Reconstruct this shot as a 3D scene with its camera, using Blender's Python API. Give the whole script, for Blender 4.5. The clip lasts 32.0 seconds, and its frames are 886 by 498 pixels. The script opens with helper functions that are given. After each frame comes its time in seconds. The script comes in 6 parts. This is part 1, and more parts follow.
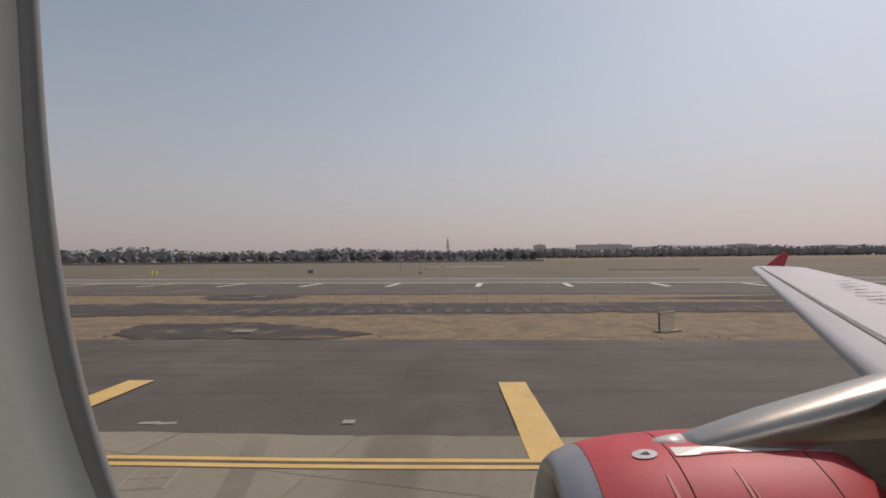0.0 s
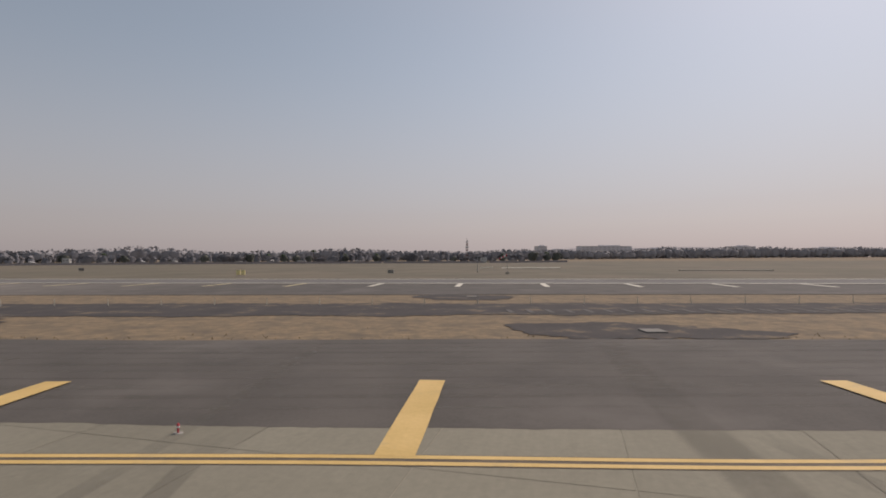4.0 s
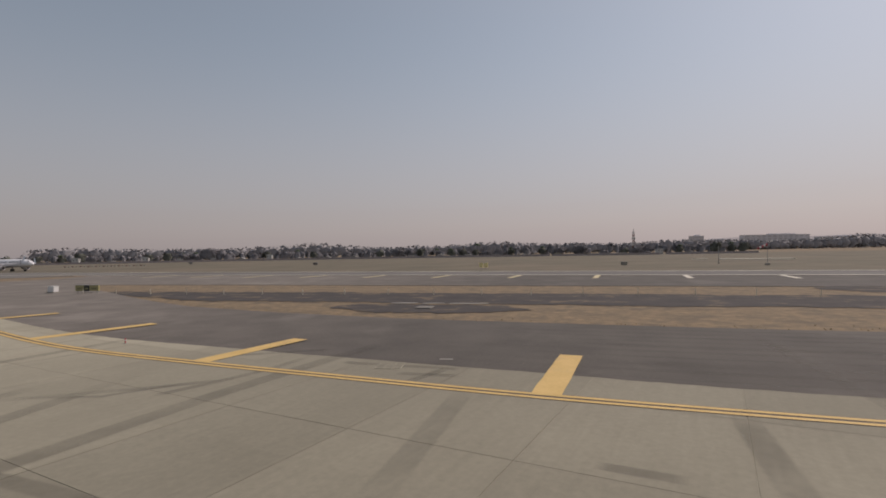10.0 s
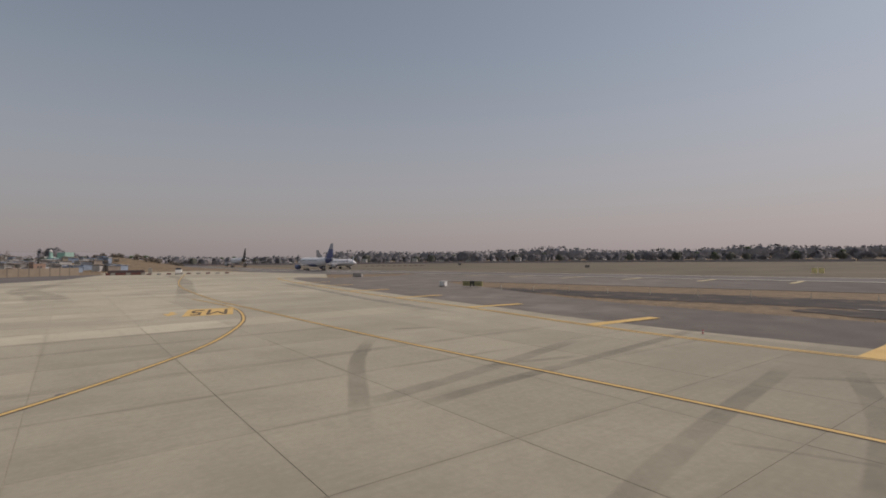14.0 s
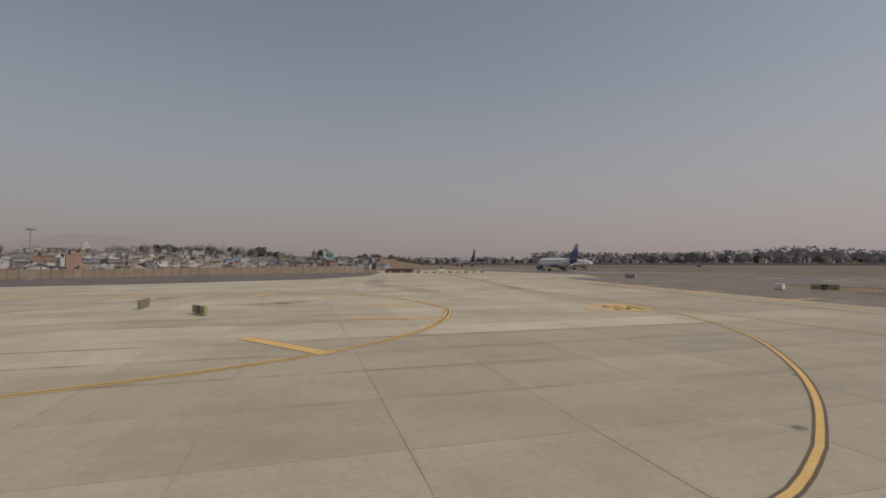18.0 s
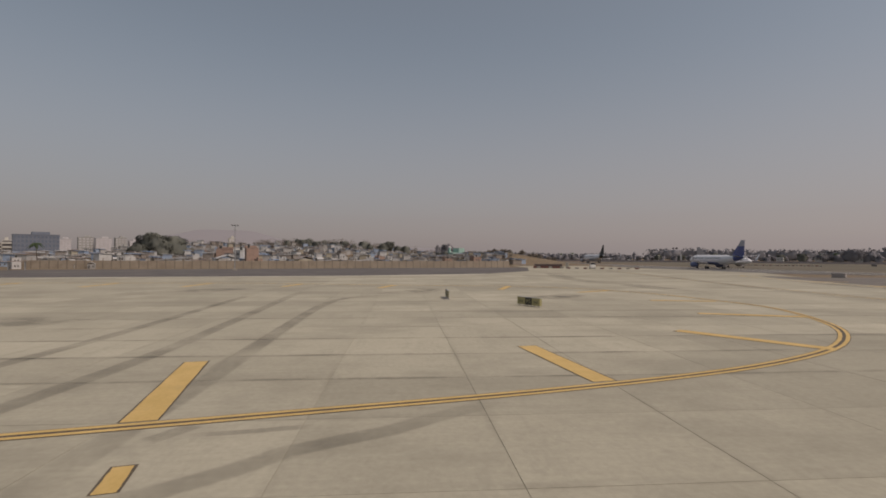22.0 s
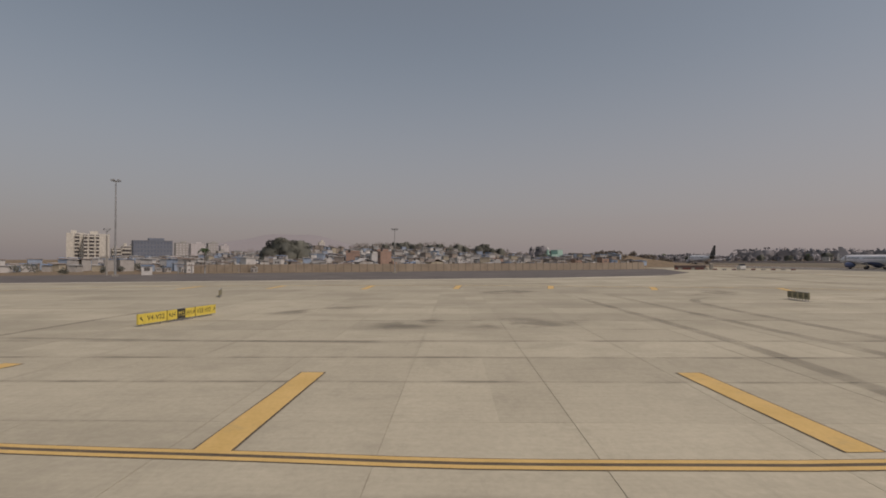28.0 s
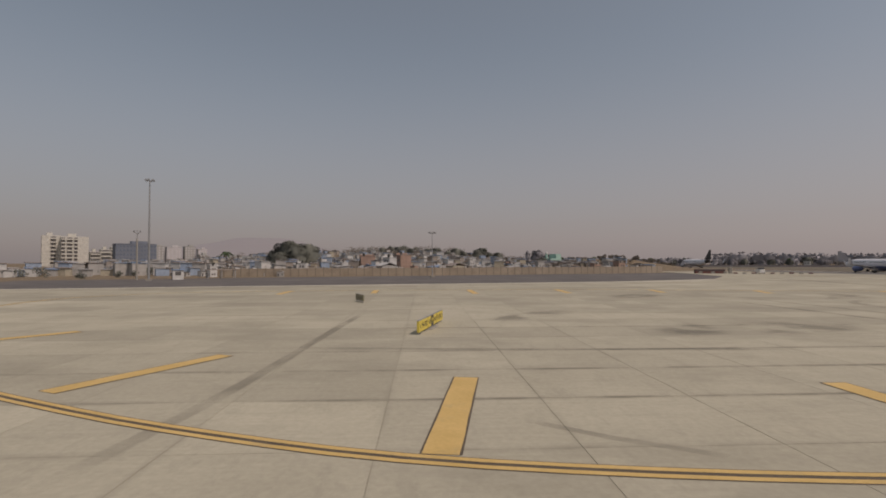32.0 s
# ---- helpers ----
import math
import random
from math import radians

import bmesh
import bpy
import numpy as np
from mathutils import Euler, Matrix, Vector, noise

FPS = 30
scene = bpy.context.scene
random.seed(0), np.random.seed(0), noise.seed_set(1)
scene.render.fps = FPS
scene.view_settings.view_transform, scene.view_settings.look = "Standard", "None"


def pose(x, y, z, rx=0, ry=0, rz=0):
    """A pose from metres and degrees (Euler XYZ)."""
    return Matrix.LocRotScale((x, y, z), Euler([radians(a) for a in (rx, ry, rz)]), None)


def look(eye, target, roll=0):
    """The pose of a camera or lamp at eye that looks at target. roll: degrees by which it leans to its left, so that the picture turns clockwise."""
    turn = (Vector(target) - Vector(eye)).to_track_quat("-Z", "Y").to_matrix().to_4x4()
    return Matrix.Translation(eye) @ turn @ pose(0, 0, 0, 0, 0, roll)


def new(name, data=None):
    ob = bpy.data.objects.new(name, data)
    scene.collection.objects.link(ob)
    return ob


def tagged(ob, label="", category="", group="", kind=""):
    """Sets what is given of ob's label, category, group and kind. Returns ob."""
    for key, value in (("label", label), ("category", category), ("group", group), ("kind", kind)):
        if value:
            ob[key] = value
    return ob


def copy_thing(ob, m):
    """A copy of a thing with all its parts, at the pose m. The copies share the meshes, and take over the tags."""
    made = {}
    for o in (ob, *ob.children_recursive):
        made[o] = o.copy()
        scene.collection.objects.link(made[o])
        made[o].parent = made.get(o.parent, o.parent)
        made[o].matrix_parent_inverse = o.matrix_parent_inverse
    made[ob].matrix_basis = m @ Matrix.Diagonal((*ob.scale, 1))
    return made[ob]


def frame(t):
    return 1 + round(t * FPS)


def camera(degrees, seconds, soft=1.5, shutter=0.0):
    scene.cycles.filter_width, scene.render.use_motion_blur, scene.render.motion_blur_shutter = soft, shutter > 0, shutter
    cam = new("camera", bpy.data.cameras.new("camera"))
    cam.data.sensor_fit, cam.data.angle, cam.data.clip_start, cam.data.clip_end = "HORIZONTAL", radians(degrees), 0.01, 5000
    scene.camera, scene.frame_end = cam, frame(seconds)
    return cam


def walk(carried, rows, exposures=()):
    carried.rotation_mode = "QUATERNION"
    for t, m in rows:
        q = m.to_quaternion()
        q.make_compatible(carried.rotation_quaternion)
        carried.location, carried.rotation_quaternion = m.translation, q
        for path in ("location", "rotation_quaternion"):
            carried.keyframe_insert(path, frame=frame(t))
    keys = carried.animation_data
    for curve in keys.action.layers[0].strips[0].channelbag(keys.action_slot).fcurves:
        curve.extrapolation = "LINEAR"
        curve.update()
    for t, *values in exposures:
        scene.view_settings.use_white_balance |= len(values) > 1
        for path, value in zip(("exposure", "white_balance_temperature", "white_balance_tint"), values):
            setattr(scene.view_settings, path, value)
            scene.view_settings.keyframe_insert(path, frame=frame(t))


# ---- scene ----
from mathutils.geometry import tessellate_polygon

cam = camera(82.4, 32.0, soft=1.8)
PATH = [
    (0.0, pose(-0.00, -0.34, 4.49, 90.78, 0.46, -0.00)),
    (0.5, pose(-3.56, -0.24, 4.49, 90.69, 0.35, -0.31)),
    (1.0, pose(-7.06, -0.13, 4.49, 90.79, 0.44, -0.60)),
    (1.5, pose(-10.44, -0.02, 4.49, 90.91, 0.48, -0.83)),
    (2.0, pose(-13.73, 0.12, 4.49, 90.90, 0.40, -0.98)),
    (2.5, pose(-16.85, 0.21, 4.49, 90.90, 0.18, -1.10)),
    (3.0, pose(-19.80, 0.29, 4.49, 90.99, 0.18, -1.17)),
    (3.5, pose(-22.64, 0.38, 4.49, 90.93, 0.26, -1.18)),
    (4.0, pose(-25.37, 0.45, 4.49, 90.87, 0.24, -1.16)),
    (4.5, pose(-27.99, 0.51, 4.49, 90.82, 0.26, -1.08)),
    (5.0, pose(-30.52, 0.55, 4.49, 90.75, 0.32, -0.89)),
    (5.5, pose(-32.96, 0.58, 4.49, 90.66, 0.44, -0.57)),
    (6.0, pose(-35.31, 0.60, 4.49, 90.56, 0.50, -0.07)),
    (6.5, pose(-37.63, 0.55, 4.49, 90.45, 0.48, 0.56)),
    (7.0, pose(-39.97, 0.44, 4.49, 90.24, 0.66, 1.35)),
    (7.5, pose(-42.30, 0.24, 4.49, 90.19, 0.77, 2.49)),
    (8.0, pose(-44.62, -0.04, 4.49, 90.21, 0.80, 4.01)),
    (8.5, pose(-46.90, -0.38, 4.49, 90.17, 0.73, 5.97)),
    (9.0, pose(-49.13, -0.79, 4.49, 90.25, 0.75, 8.22)),
    (9.5, pose(-51.29, -1.31, 4.49, 90.23, 0.95, 10.59)),
    (10.0, pose(-53.43, -1.98, 4.49, 90.28, 1.00, 13.16)),
    (10.5, pose(-55.55, -2.81, 4.49, 90.31, 1.01, 15.89)),
    (11.0, pose(-57.68, -3.78, 4.49, 90.43, 0.88, 18.72)),
    (11.5, pose(-59.83, -4.84, 4.49, 90.55, 0.92, 21.73)),
    (12.0, pose(-61.96, -5.98, 4.49, 90.61, 1.05, 24.94)),
    (12.5, pose(-64.00, -7.24, 4.49, 90.68, 1.12, 28.26)),
    (13.0, pose(-65.96, -8.63, 4.49, 90.84, 0.88, 31.48)),
    (13.5, pose(-67.81, -10.15, 4.49, 91.01, 0.91, 34.72)),
    (14.0, pose(-69.52, -11.82, 4.49, 91.00, 0.61, 37.90)),
    (14.5, pose(-71.12, -13.60, 4.49, 91.02, 0.44, 41.00)),
    (15.0, pose(-72.64, -15.46, 4.49, 90.97, 0.33, 43.99)),
    (15.5, pose(-74.08, -17.40, 4.49, 90.95, 0.27, 46.88)),
    (16.0, pose(-75.46, -19.41, 4.49, 90.95, 0.27, 49.66)),
    (16.5, pose(-76.77, -21.47, 4.49, 90.97, 0.31, 52.32)),
    (17.0, pose(-78.03, -23.56, 4.49, 91.09, 0.36, 54.86)),
    (17.5, pose(-79.22, -25.71, 4.49, 91.27, 0.37, 57.15)),
    (18.0, pose(-80.37, -27.89, 4.49, 91.29, 0.34, 59.36)),
    (18.5, pose(-81.47, -30.13, 4.49, 91.28, 0.39, 61.41)),
    (19.0, pose(-82.55, -32.38, 4.49, 91.31, 0.19, 63.13)),
    (19.5, pose(-83.59, -34.65, 4.49, 91.25, 0.16, 64.74)),
    (20.0, pose(-84.57, -36.93, 4.49, 91.02, -0.13, 66.06)),
    (20.5, pose(-85.46, -39.28, 4.49, 90.86, -0.12, 67.19)),
    (21.0, pose(-86.29, -41.69, 4.49, 90.76, -0.27, 68.18)),
    (21.5, pose(-87.09, -44.14, 4.49, 90.71, -0.35, 69.06)),
    (22.0, pose(-87.89, -46.61, 4.49, 90.76, -0.22, 69.94)),
    (22.5, pose(-88.67, -49.05, 4.49, 90.82, -0.24, 70.82)),
    (23.0, pose(-89.44, -51.50, 4.49, 90.83, -0.22, 71.72)),
    (23.5, pose(-90.15, -54.04, 4.49, 90.91, -0.08, 72.59)),
    (24.0, pose(-90.82, -56.64, 4.49, 90.97, -0.08, 73.27)),
    (24.5, pose(-91.48, -59.25, 4.49, 90.93, 0.01, 73.93)),
    (25.0, pose(-92.15, -61.83, 4.49, 90.99, -0.05, 74.47)),
    (25.5, pose(-92.81, -64.35, 4.49, 90.97, -0.01, 75.01)),
    (26.0, pose(-93.48, -66.78, 4.49, 90.93, -0.00, 75.40)),
    (26.5, pose(-94.15, -69.15, 4.49, 90.91, 0.00, 75.64)),
    (27.0, pose(-94.84, -71.49, 4.49, 90.90, 0.01, 75.78)),
    (27.5, pose(-95.57, -73.84, 4.49, 90.90, 0.02, 75.81)),
    (28.0, pose(-96.36, -76.24, 4.49, 91.02, 0.19, 75.78)),
    (28.5, pose(-97.19, -78.67, 4.49, 91.13, 0.20, 75.61)),
    (29.0, pose(-98.03, -81.15, 4.49, 91.13, 0.16, 75.38)),
    (29.5, pose(-98.89, -83.63, 4.49, 91.16, 0.10, 75.14)),
    (30.0, pose(-99.74, -86.08, 4.49, 91.22, 0.07, 74.93)),
    (30.5, pose(-100.62, -88.50, 4.49, 91.36, 0.09, 74.55)),
    (31.0, pose(-101.56, -90.91, 4.49, 91.40, 0.19, 74.01)),
    (31.5, pose(-102.55, -93.30, 4.49, 91.42, 0.18, 73.28)),
    (32.0, pose(-103.55, -95.67, 4.49, 91.47, 0.17, 72.22)),
]
walk(cam, PATH, exposures=[(0.0, 0.12, 6760, 19), (7.0, 0.1, 6780, 20), (10.0, 0.03, 6800, 20), (13.0, -0.04, 6800, 20), (18.0, -0.13, 6950, 20), (32.0, -0.16, 6980, 21)])

# ---- sky, sun ----
SUN_EL, SUN_ROT = radians(53), radians(50)
world = bpy.data.worlds.new("world")
scene.world = world
world.use_nodes = True
wn = world.node_tree.nodes
sky = wn.new("ShaderNodeTexSky")
sky.sky_type = "NISHITA"
sky.sun_disc = False
sky.sun_elevation, sky.sun_rotation = SUN_EL, SUN_ROT
sky.air_density, sky.dust_density, sky.ozone_density = 1.0, 1.6, 1.0
hsv = wn.new("ShaderNodeHueSaturation")
hsv.inputs["Hue"].default_value = 0.474
hsv.inputs["Saturation"].default_value = 0.72
# dust haze that thickens evenly towards the horizon
coord = wn.new("ShaderNodeTexCoord")
split = wn.new("ShaderNodeSeparateXYZ")
fade = wn.new("ShaderNodeMapRange")
fade.interpolation_type = "SMOOTHSTEP"
fade.inputs[1].default_value, fade.inputs[2].default_value = -0.05, 0.42
fade.inputs[3].default_value, fade.inputs[4].default_value = 0.82, 0.12
haze = wn.new("ShaderNodeMixRGB")
# the haze is brighter on the side of the sun
sunward = wn.new("ShaderNodeVectorMath")
sunward.operation = "DOT_PRODUCT"
sunward.inputs[1].default_value = (math.sin(SUN_ROT), math.cos(SUN_ROT), 0.3)
glow = wn.new("ShaderNodeMapRange")
glow.inputs[1].default_value, glow.inputs[2].default_value = -1.0, 1.0
glow.inputs[3].default_value, glow.inputs[4].default_value = 0.70, 1.19
tinted = wn.new("ShaderNodeVectorMath")
tinted.operation = "SCALE"
tinted.inputs[0].default_value = (3.82, 3.58, 3.56)
wl_ = world.node_tree.links
wl_.new(coord.outputs["Generated"], split.inputs[0])
wl_.new(split.outputs[2], fade.inputs[0])
wl_.new(coord.outputs["Generated"], sunward.inputs[0])
wl_.new(sunward.outputs["Value"], glow.inputs[0])
wl_.new(glow.outputs[0], tinted.inputs["Scale"])
wl_.new(tinted.outputs[0], haze.inputs[2])
wl_.new(fade.outputs[0], haze.inputs[0])
wl_.new(sky.outputs[0], hsv.inputs["Color"])
wl_.new(hsv.outputs[0], haze.inputs[1])
wl_.new(haze.outputs[0], wn["Background"].inputs[0])
wn["Background"].inputs[1].default_value = 0.092
sun = new("sun", bpy.data.lights.new("sun", "SUN"))
sun.data.energy, sun.data.angle, sun.data.color = 2.25, radians(0.6), (1.0, 0.93, 0.83)
SUN_DIR = Vector((math.sin(SUN_ROT) * math.cos(SUN_EL), math.cos(SUN_ROT) * math.cos(SUN_EL), math.sin(SUN_EL)))
sun.matrix_world = look(SUN_DIR * 50, (0, 0, 0))


# ---- materials ----
def material(name, a, b, rough=0.8, scale=0.6, fine=14.0, bump=0.15, metal=0.0, per_object=0.0, per_island=0.0, stain=None, stain_scale=0.08, stain_at=0.55, stain_soft=0.12, coat=0.0, east_dark=0.0):
    """Two colours mixed by coarse and fine noise, with stains, piece-wise tone and a little relief."""
    m = bpy.data.materials.new(name)
    m.use_nodes = True
    nt = m.node_tree
    n, l = nt.nodes, nt.links
    bsdf = n["Principled BSDF"]
    tc = n.new("ShaderNodeNewGeometry")
    n1 = n.new("ShaderNodeTexNoise")
    n1.inputs["Scale"].default_value, n1.inputs["Detail"].default_value = scale, 6
    n2 = n.new("ShaderNodeTexNoise")
    n2.inputs["Scale"].default_value, n2.inputs["Detail"].default_value = fine, 4
    for x in (n1, n2):
        l.new(tc.outputs["Position"], x.inputs["Vector"])
    mix = n.new("ShaderNodeMath")
    mix.operation = "MULTIPLY_ADD"
    mix.inputs[1].default_value, mix.inputs[2].default_value = 0.45, 0.0
    l.new(n2.outputs[0], mix.inputs[0])
    add = n.new("ShaderNodeMath")
    add.operation = "MULTIPLY_ADD"
    add.inputs[1].default_value = 0.75
    l.new(n1.outputs[0], add.inputs[0])
    l.new(mix.outputs[0], add.inputs[2])
    ramp = n.new("ShaderNodeValToRGB")
    ramp.color_ramp.elements[0].position, ramp.color_ramp.elements[1].position = 0.42, 0.78
    ramp.color_ramp.elements[0].color, ramp.color_ramp.elements[1].color = (*a, 1), (*b, 1)
    l.new(add.outputs[0], ramp.inputs[0])
    col = ramp.outputs[0]
    if stain:
        n3 = n.new("ShaderNodeTexNoise")
        n3.inputs["Scale"].default_value, n3.inputs["Detail"].default_value = stain_scale, 8
        n3.inputs["Roughness"].default_value = 0.65
        l.new(tc.outputs["Position"], n3.inputs["Vector"])
        mr = n.new("ShaderNodeMapRange")
        mr.inputs[1].default_value, mr.inputs[2].default_value = stain_at - stain_soft, stain_at + stain_soft
        l.new(n3.outputs[0], mr.inputs[0])
        mx = n.new("ShaderNodeMixRGB")
        mx.inputs[2].default_value = (*stain, 1)
        l.new(mr.outputs[0], mx.inputs[0])
        l.new(col, mx.inputs[1])
        col = mx.outputs[0]
    if per_object or per_island:
        src = n.new("ShaderNodeObjectInfo").outputs["Random"] if per_object else tc.outputs["Random Per Island"]
        amount = per_object or per_island
        mr = n.new("ShaderNodeMapRange")
        mr.inputs[3].default_value, mr.inputs[4].default_value = 1 - amount, 1 + amount
        l.new(src, mr.inputs[0])
        hv = n.new("ShaderNodeHueSaturation")
        l.new(mr.outputs[0], hv.inputs["Value"])
        l.new(col, hv.inputs["Color"])
        col = hv.outputs[0]
    if east_dark:
        # darker to the east; the paler west has grazing sheen put in its colour
        sx = n.new("ShaderNodeSeparateXYZ")
        l.new(tc.outputs["Position"], sx.inputs[0])
        mr = n.new("ShaderNodeMapRange")
        mr.inputs[1].default_value, mr.inputs[2].default_value = -96, -58
        mr.inputs[3].default_value, mr.inputs[4].default_value = 1.0, 1 - east_dark
        l.new(sx.outputs[0], mr.inputs[0])
        hv = n.new("ShaderNodeHueSaturation")
        l.new(mr.outputs[0], hv.inputs["Value"])
        l.new(col, hv.inputs["Color"])
        col = hv.outputs[0]
    l.new(col, bsdf.inputs["Base Color"])
    bsdf.inputs["Roughness"].default_value, bsdf.inputs["Metallic"].default_value = rough, metal
    bsdf.inputs["Coat Weight"].default_value = coat
    if bump:
        bp = n.new("ShaderNodeBump")
        bp.inputs["Strength"].default_value, bp.inputs["Distance"].default_value = bump, 0.02
        l.new(add.outputs[0], bp.inputs["Height"])
        l.new(bp.outputs[0], bsdf.inputs["Normal"])
    return m


def plain(name, c, rough=0.6, metal=0.0, spread=0.12, scale=3.0, **k):
    return material(name, tuple(v * (1 - spread) for v in c), tuple(min(1, v * (1 + spread)) for v in c), rough, scale, scale * 12, 0.05, metal, **k)


def paving(name, a, b, dirt, per_object=0.0, per_island=0.0):
    """Cast concrete: brushed grain, lanes poured on different days, grime beside the joints, blotches and small spots."""
    m = bpy.data.materials.new(name)
    m.use_nodes = True
    nt = m.node_tree
    n, l = nt.nodes, nt.links
    bsdf = n["Principled BSDF"]
    geo = n.new("ShaderNodeNewGeometry")
    rot = n.new("ShaderNodeVectorRotate")
    rot.rotation_type = "Z_AXIS"
    rot.inputs["Angle"].default_value = radians(15.5)
    l.new(geo.outputs["Position"], rot.inputs["Vector"])
    off = n.new("ShaderNodeVectorMath")
    off.inputs[1].default_value = (0.9, 1.0, 0.5)
    l.new(rot.outputs[0], off.inputs[0])
    uv = n.new("ShaderNodeSeparateXYZ")
    l.new(off.outputs[0], uv.inputs[0])

    def noise_of(scale, detail, stretch=None, rough=0.55):
        t = n.new("ShaderNodeTexNoise")
        t.inputs["Scale"].default_value, t.inputs["Detail"].default_value, t.inputs["Roughness"].default_value = scale, detail, rough
        if stretch:
            mul = n.new("ShaderNodeVectorMath")
            mul.operation = "MULTIPLY"
            mul.inputs[1].default_value = stretch
            l.new(off.outputs[0], mul.inputs[0])
            l.new(mul.outputs[0], t.inputs["Vector"])
        else:
            l.new(off.outputs[0], t.inputs["Vector"])
        return t.outputs[0]

    def spread(src, lo, hi, out0, out1):
        r = n.new("ShaderNodeMapRange")
        r.inputs[1].default_value, r.inputs[2].default_value = lo, hi
        r.inputs[3].default_value, r.inputs[4].default_value = out0, out1
        l.new(src, r.inputs[0])
        return r.outputs[0]

    def maths(op, p, q):
        r = n.new("ShaderNodeMath")
        r.operation = op
        for k, v in enumerate((p, q)):
            if isinstance(v, float):
                r.inputs[k].default_value = v
            else:
                l.new(v, r.inputs[k])
        return r.outputs[0]

    def lanes(su, sv, amount, shift):
        mv = n.new("ShaderNodeVectorMath")
        mv.inputs[1].default_value = (0, shift, 0)
        l.new(off.outputs[0], mv.inputs[0])
        sn = n.new("ShaderNodeVectorMath")
        sn.operation = "SNAP"
        sn.inputs[1].default_value = (su, sv, 40)
        l.new(mv.outputs[0], sn.inputs[0])
        w = n.new("ShaderNodeTexWhiteNoise")
        l.new(sn.outputs[0], w.inputs["Vector"])
        return spread(w.outputs["Value"], 0, 1, 1 - amount, 1 + amount)

    ramp = n.new("ShaderNodeValToRGB")
    ramp.color_ramp.elements[0].position, ramp.color_ramp.elements[1].position = 0.3, 0.72
    ramp.color_ramp.elements[0].color, ramp.color_ramp.elements[1].color = (*a, 1), (*b, 1)
    grain = maths("ADD", maths("MULTIPLY", noise_of(0.22, 9, None, 0.62), 0.66), maths("MULTIPLY", noise_of(1.0, 5, (7.0, 0.35, 1)), 0.34))
    l.new(grain, ramp.inputs[0])
    # tone of lanes, bays and single slabs
    tone = maths("MULTIPLY", lanes(4.5, 45.0, 0.08, 7.0), lanes(9.0, 20.0, 0.085, 0.0))
    tone = maths("MULTIPLY", tone, lanes(22.5, 50.0, 0.04, 20.0))
    src = n.new("ShaderNodeObjectInfo").outputs["Random"] if per_object else geo.outputs["Random Per Island"]
    tone = maths("MULTIPLY", tone, spread(src, 0, 1, 1 - (per_object or per_island), 1 + (per_object or per_island)))
    # older, dirtier paving towards the east
    px = n.new("ShaderNodeSeparateXYZ")
    l.new(geo.outputs["Position"], px.inputs[0])
    tone = maths("MULTIPLY", tone, spread(px.outputs[0], -100, -60, 1.0, 0.6))
    # small dark spots and pale scuffs
    tone = maths("MULTIPLY", tone, spread(noise_of(5.5, 3, None, 0.7), 0.3, 0.7, 0.93, 1.07))
    hv = n.new("ShaderNodeHueSaturation")
    l.new(ramp.outputs[0], hv.inputs["Color"])
    l.new(tone, hv.inputs["Value"])
    col = hv.outputs[0]
    # grime: ragged blotches, and smears that follow the joints
    def joint(axis, period, reach):
        pp = n.new("ShaderNodeMath")
        pp.operation = "PINGPONG"
        pp.inputs[1].default_value = period / 2
        l.new(uv.outputs[axis], pp.inputs[0])
        near = spread(pp.outputs[0], 0.0, reach, 1.0, 0.0)
        return near

    blot = spread(noise_of(0.16, 10, (1.0, 0.55, 1), 0.7), 0.50, 0.61, 0.0, 0.33)
    smear_u = maths("MULTIPLY", joint(0, 4.5, 0.34), spread(noise_of(1.0, 6, (0.35, 0.09, 1), 0.7), 0.48, 0.62, 0.0, 0.7))
    smear_v = maths("MULTIPLY", joint(1, 5.0, 0.22), spread(noise_of(1.0, 6, (0.12, 0.5, 1), 0.7), 0.45, 0.62, 0.0, 0.4))
    scuff = spread(noise_of(0.6, 12, (0.5, 1.5, 1), 0.78), 0.52, 0.60, 0.0, 0.17)
    grime = maths("MAXIMUM", maths("MAXIMUM", blot, smear_u), maths("MAXIMUM", smear_v, scuff))
    mx = n.new("ShaderNodeMixRGB")
    mx.inputs[2].default_value = (*dirt, 1)
    l.new(grime, mx.inputs[0])
    l.new(col, mx.inputs[1])
    l.new(mx.outputs[0], bsdf.inputs["Base Color"])
    bsdf.inputs["Roughness"].default_value = 0.86
    bsdf.inputs["Specular IOR Level"].default_value = 0.3
    bp = n.new("ShaderNodeBump")
    bp.inputs["Strength"].default_value, bp.inputs["Distance"].default_value = 0.12, 0.01
    l.new(grain, bp.inputs["Height"])
    l.new(bp.outputs[0], bsdf.inputs["Normal"])
    return m


CONCRETE = paving("concrete", (0.343, 0.316, 0.238), (0.432, 0.400, 0.304), (0.214, 0.197, 0.15), per_object=0.055)
CONCRETE_FAR = paving("concrete_far", (0.343, 0.316, 0.238), (0.432, 0.400, 0.304), (0.214, 0.197, 0.15), per_island=0.065)
JOINT = material("joint_sealant", (0.275, 0.257, 0.198), (0.35, 0.326, 0.251), 0.9, 2, 20, 0.1)
ASPHALT = material("asphalt", (0.118, 0.104, 0.088), (0.19, 0.167, 0.142), 0.9, 0.3, 9, 0.2, stain=(0.222, 0.197, 0.170), stain_scale=0.12, stain_at=0.6, stain_soft=0.07, east_dark=0.45)
ROAD = material("road_asphalt", (0.085, 0.076, 0.07), (0.13, 0.117, 0.106), 0.9, 0.2, 14, 0.2, stain=(0.16, 0.142, 0.125), stain_scale=0.06, stain_at=0.6)
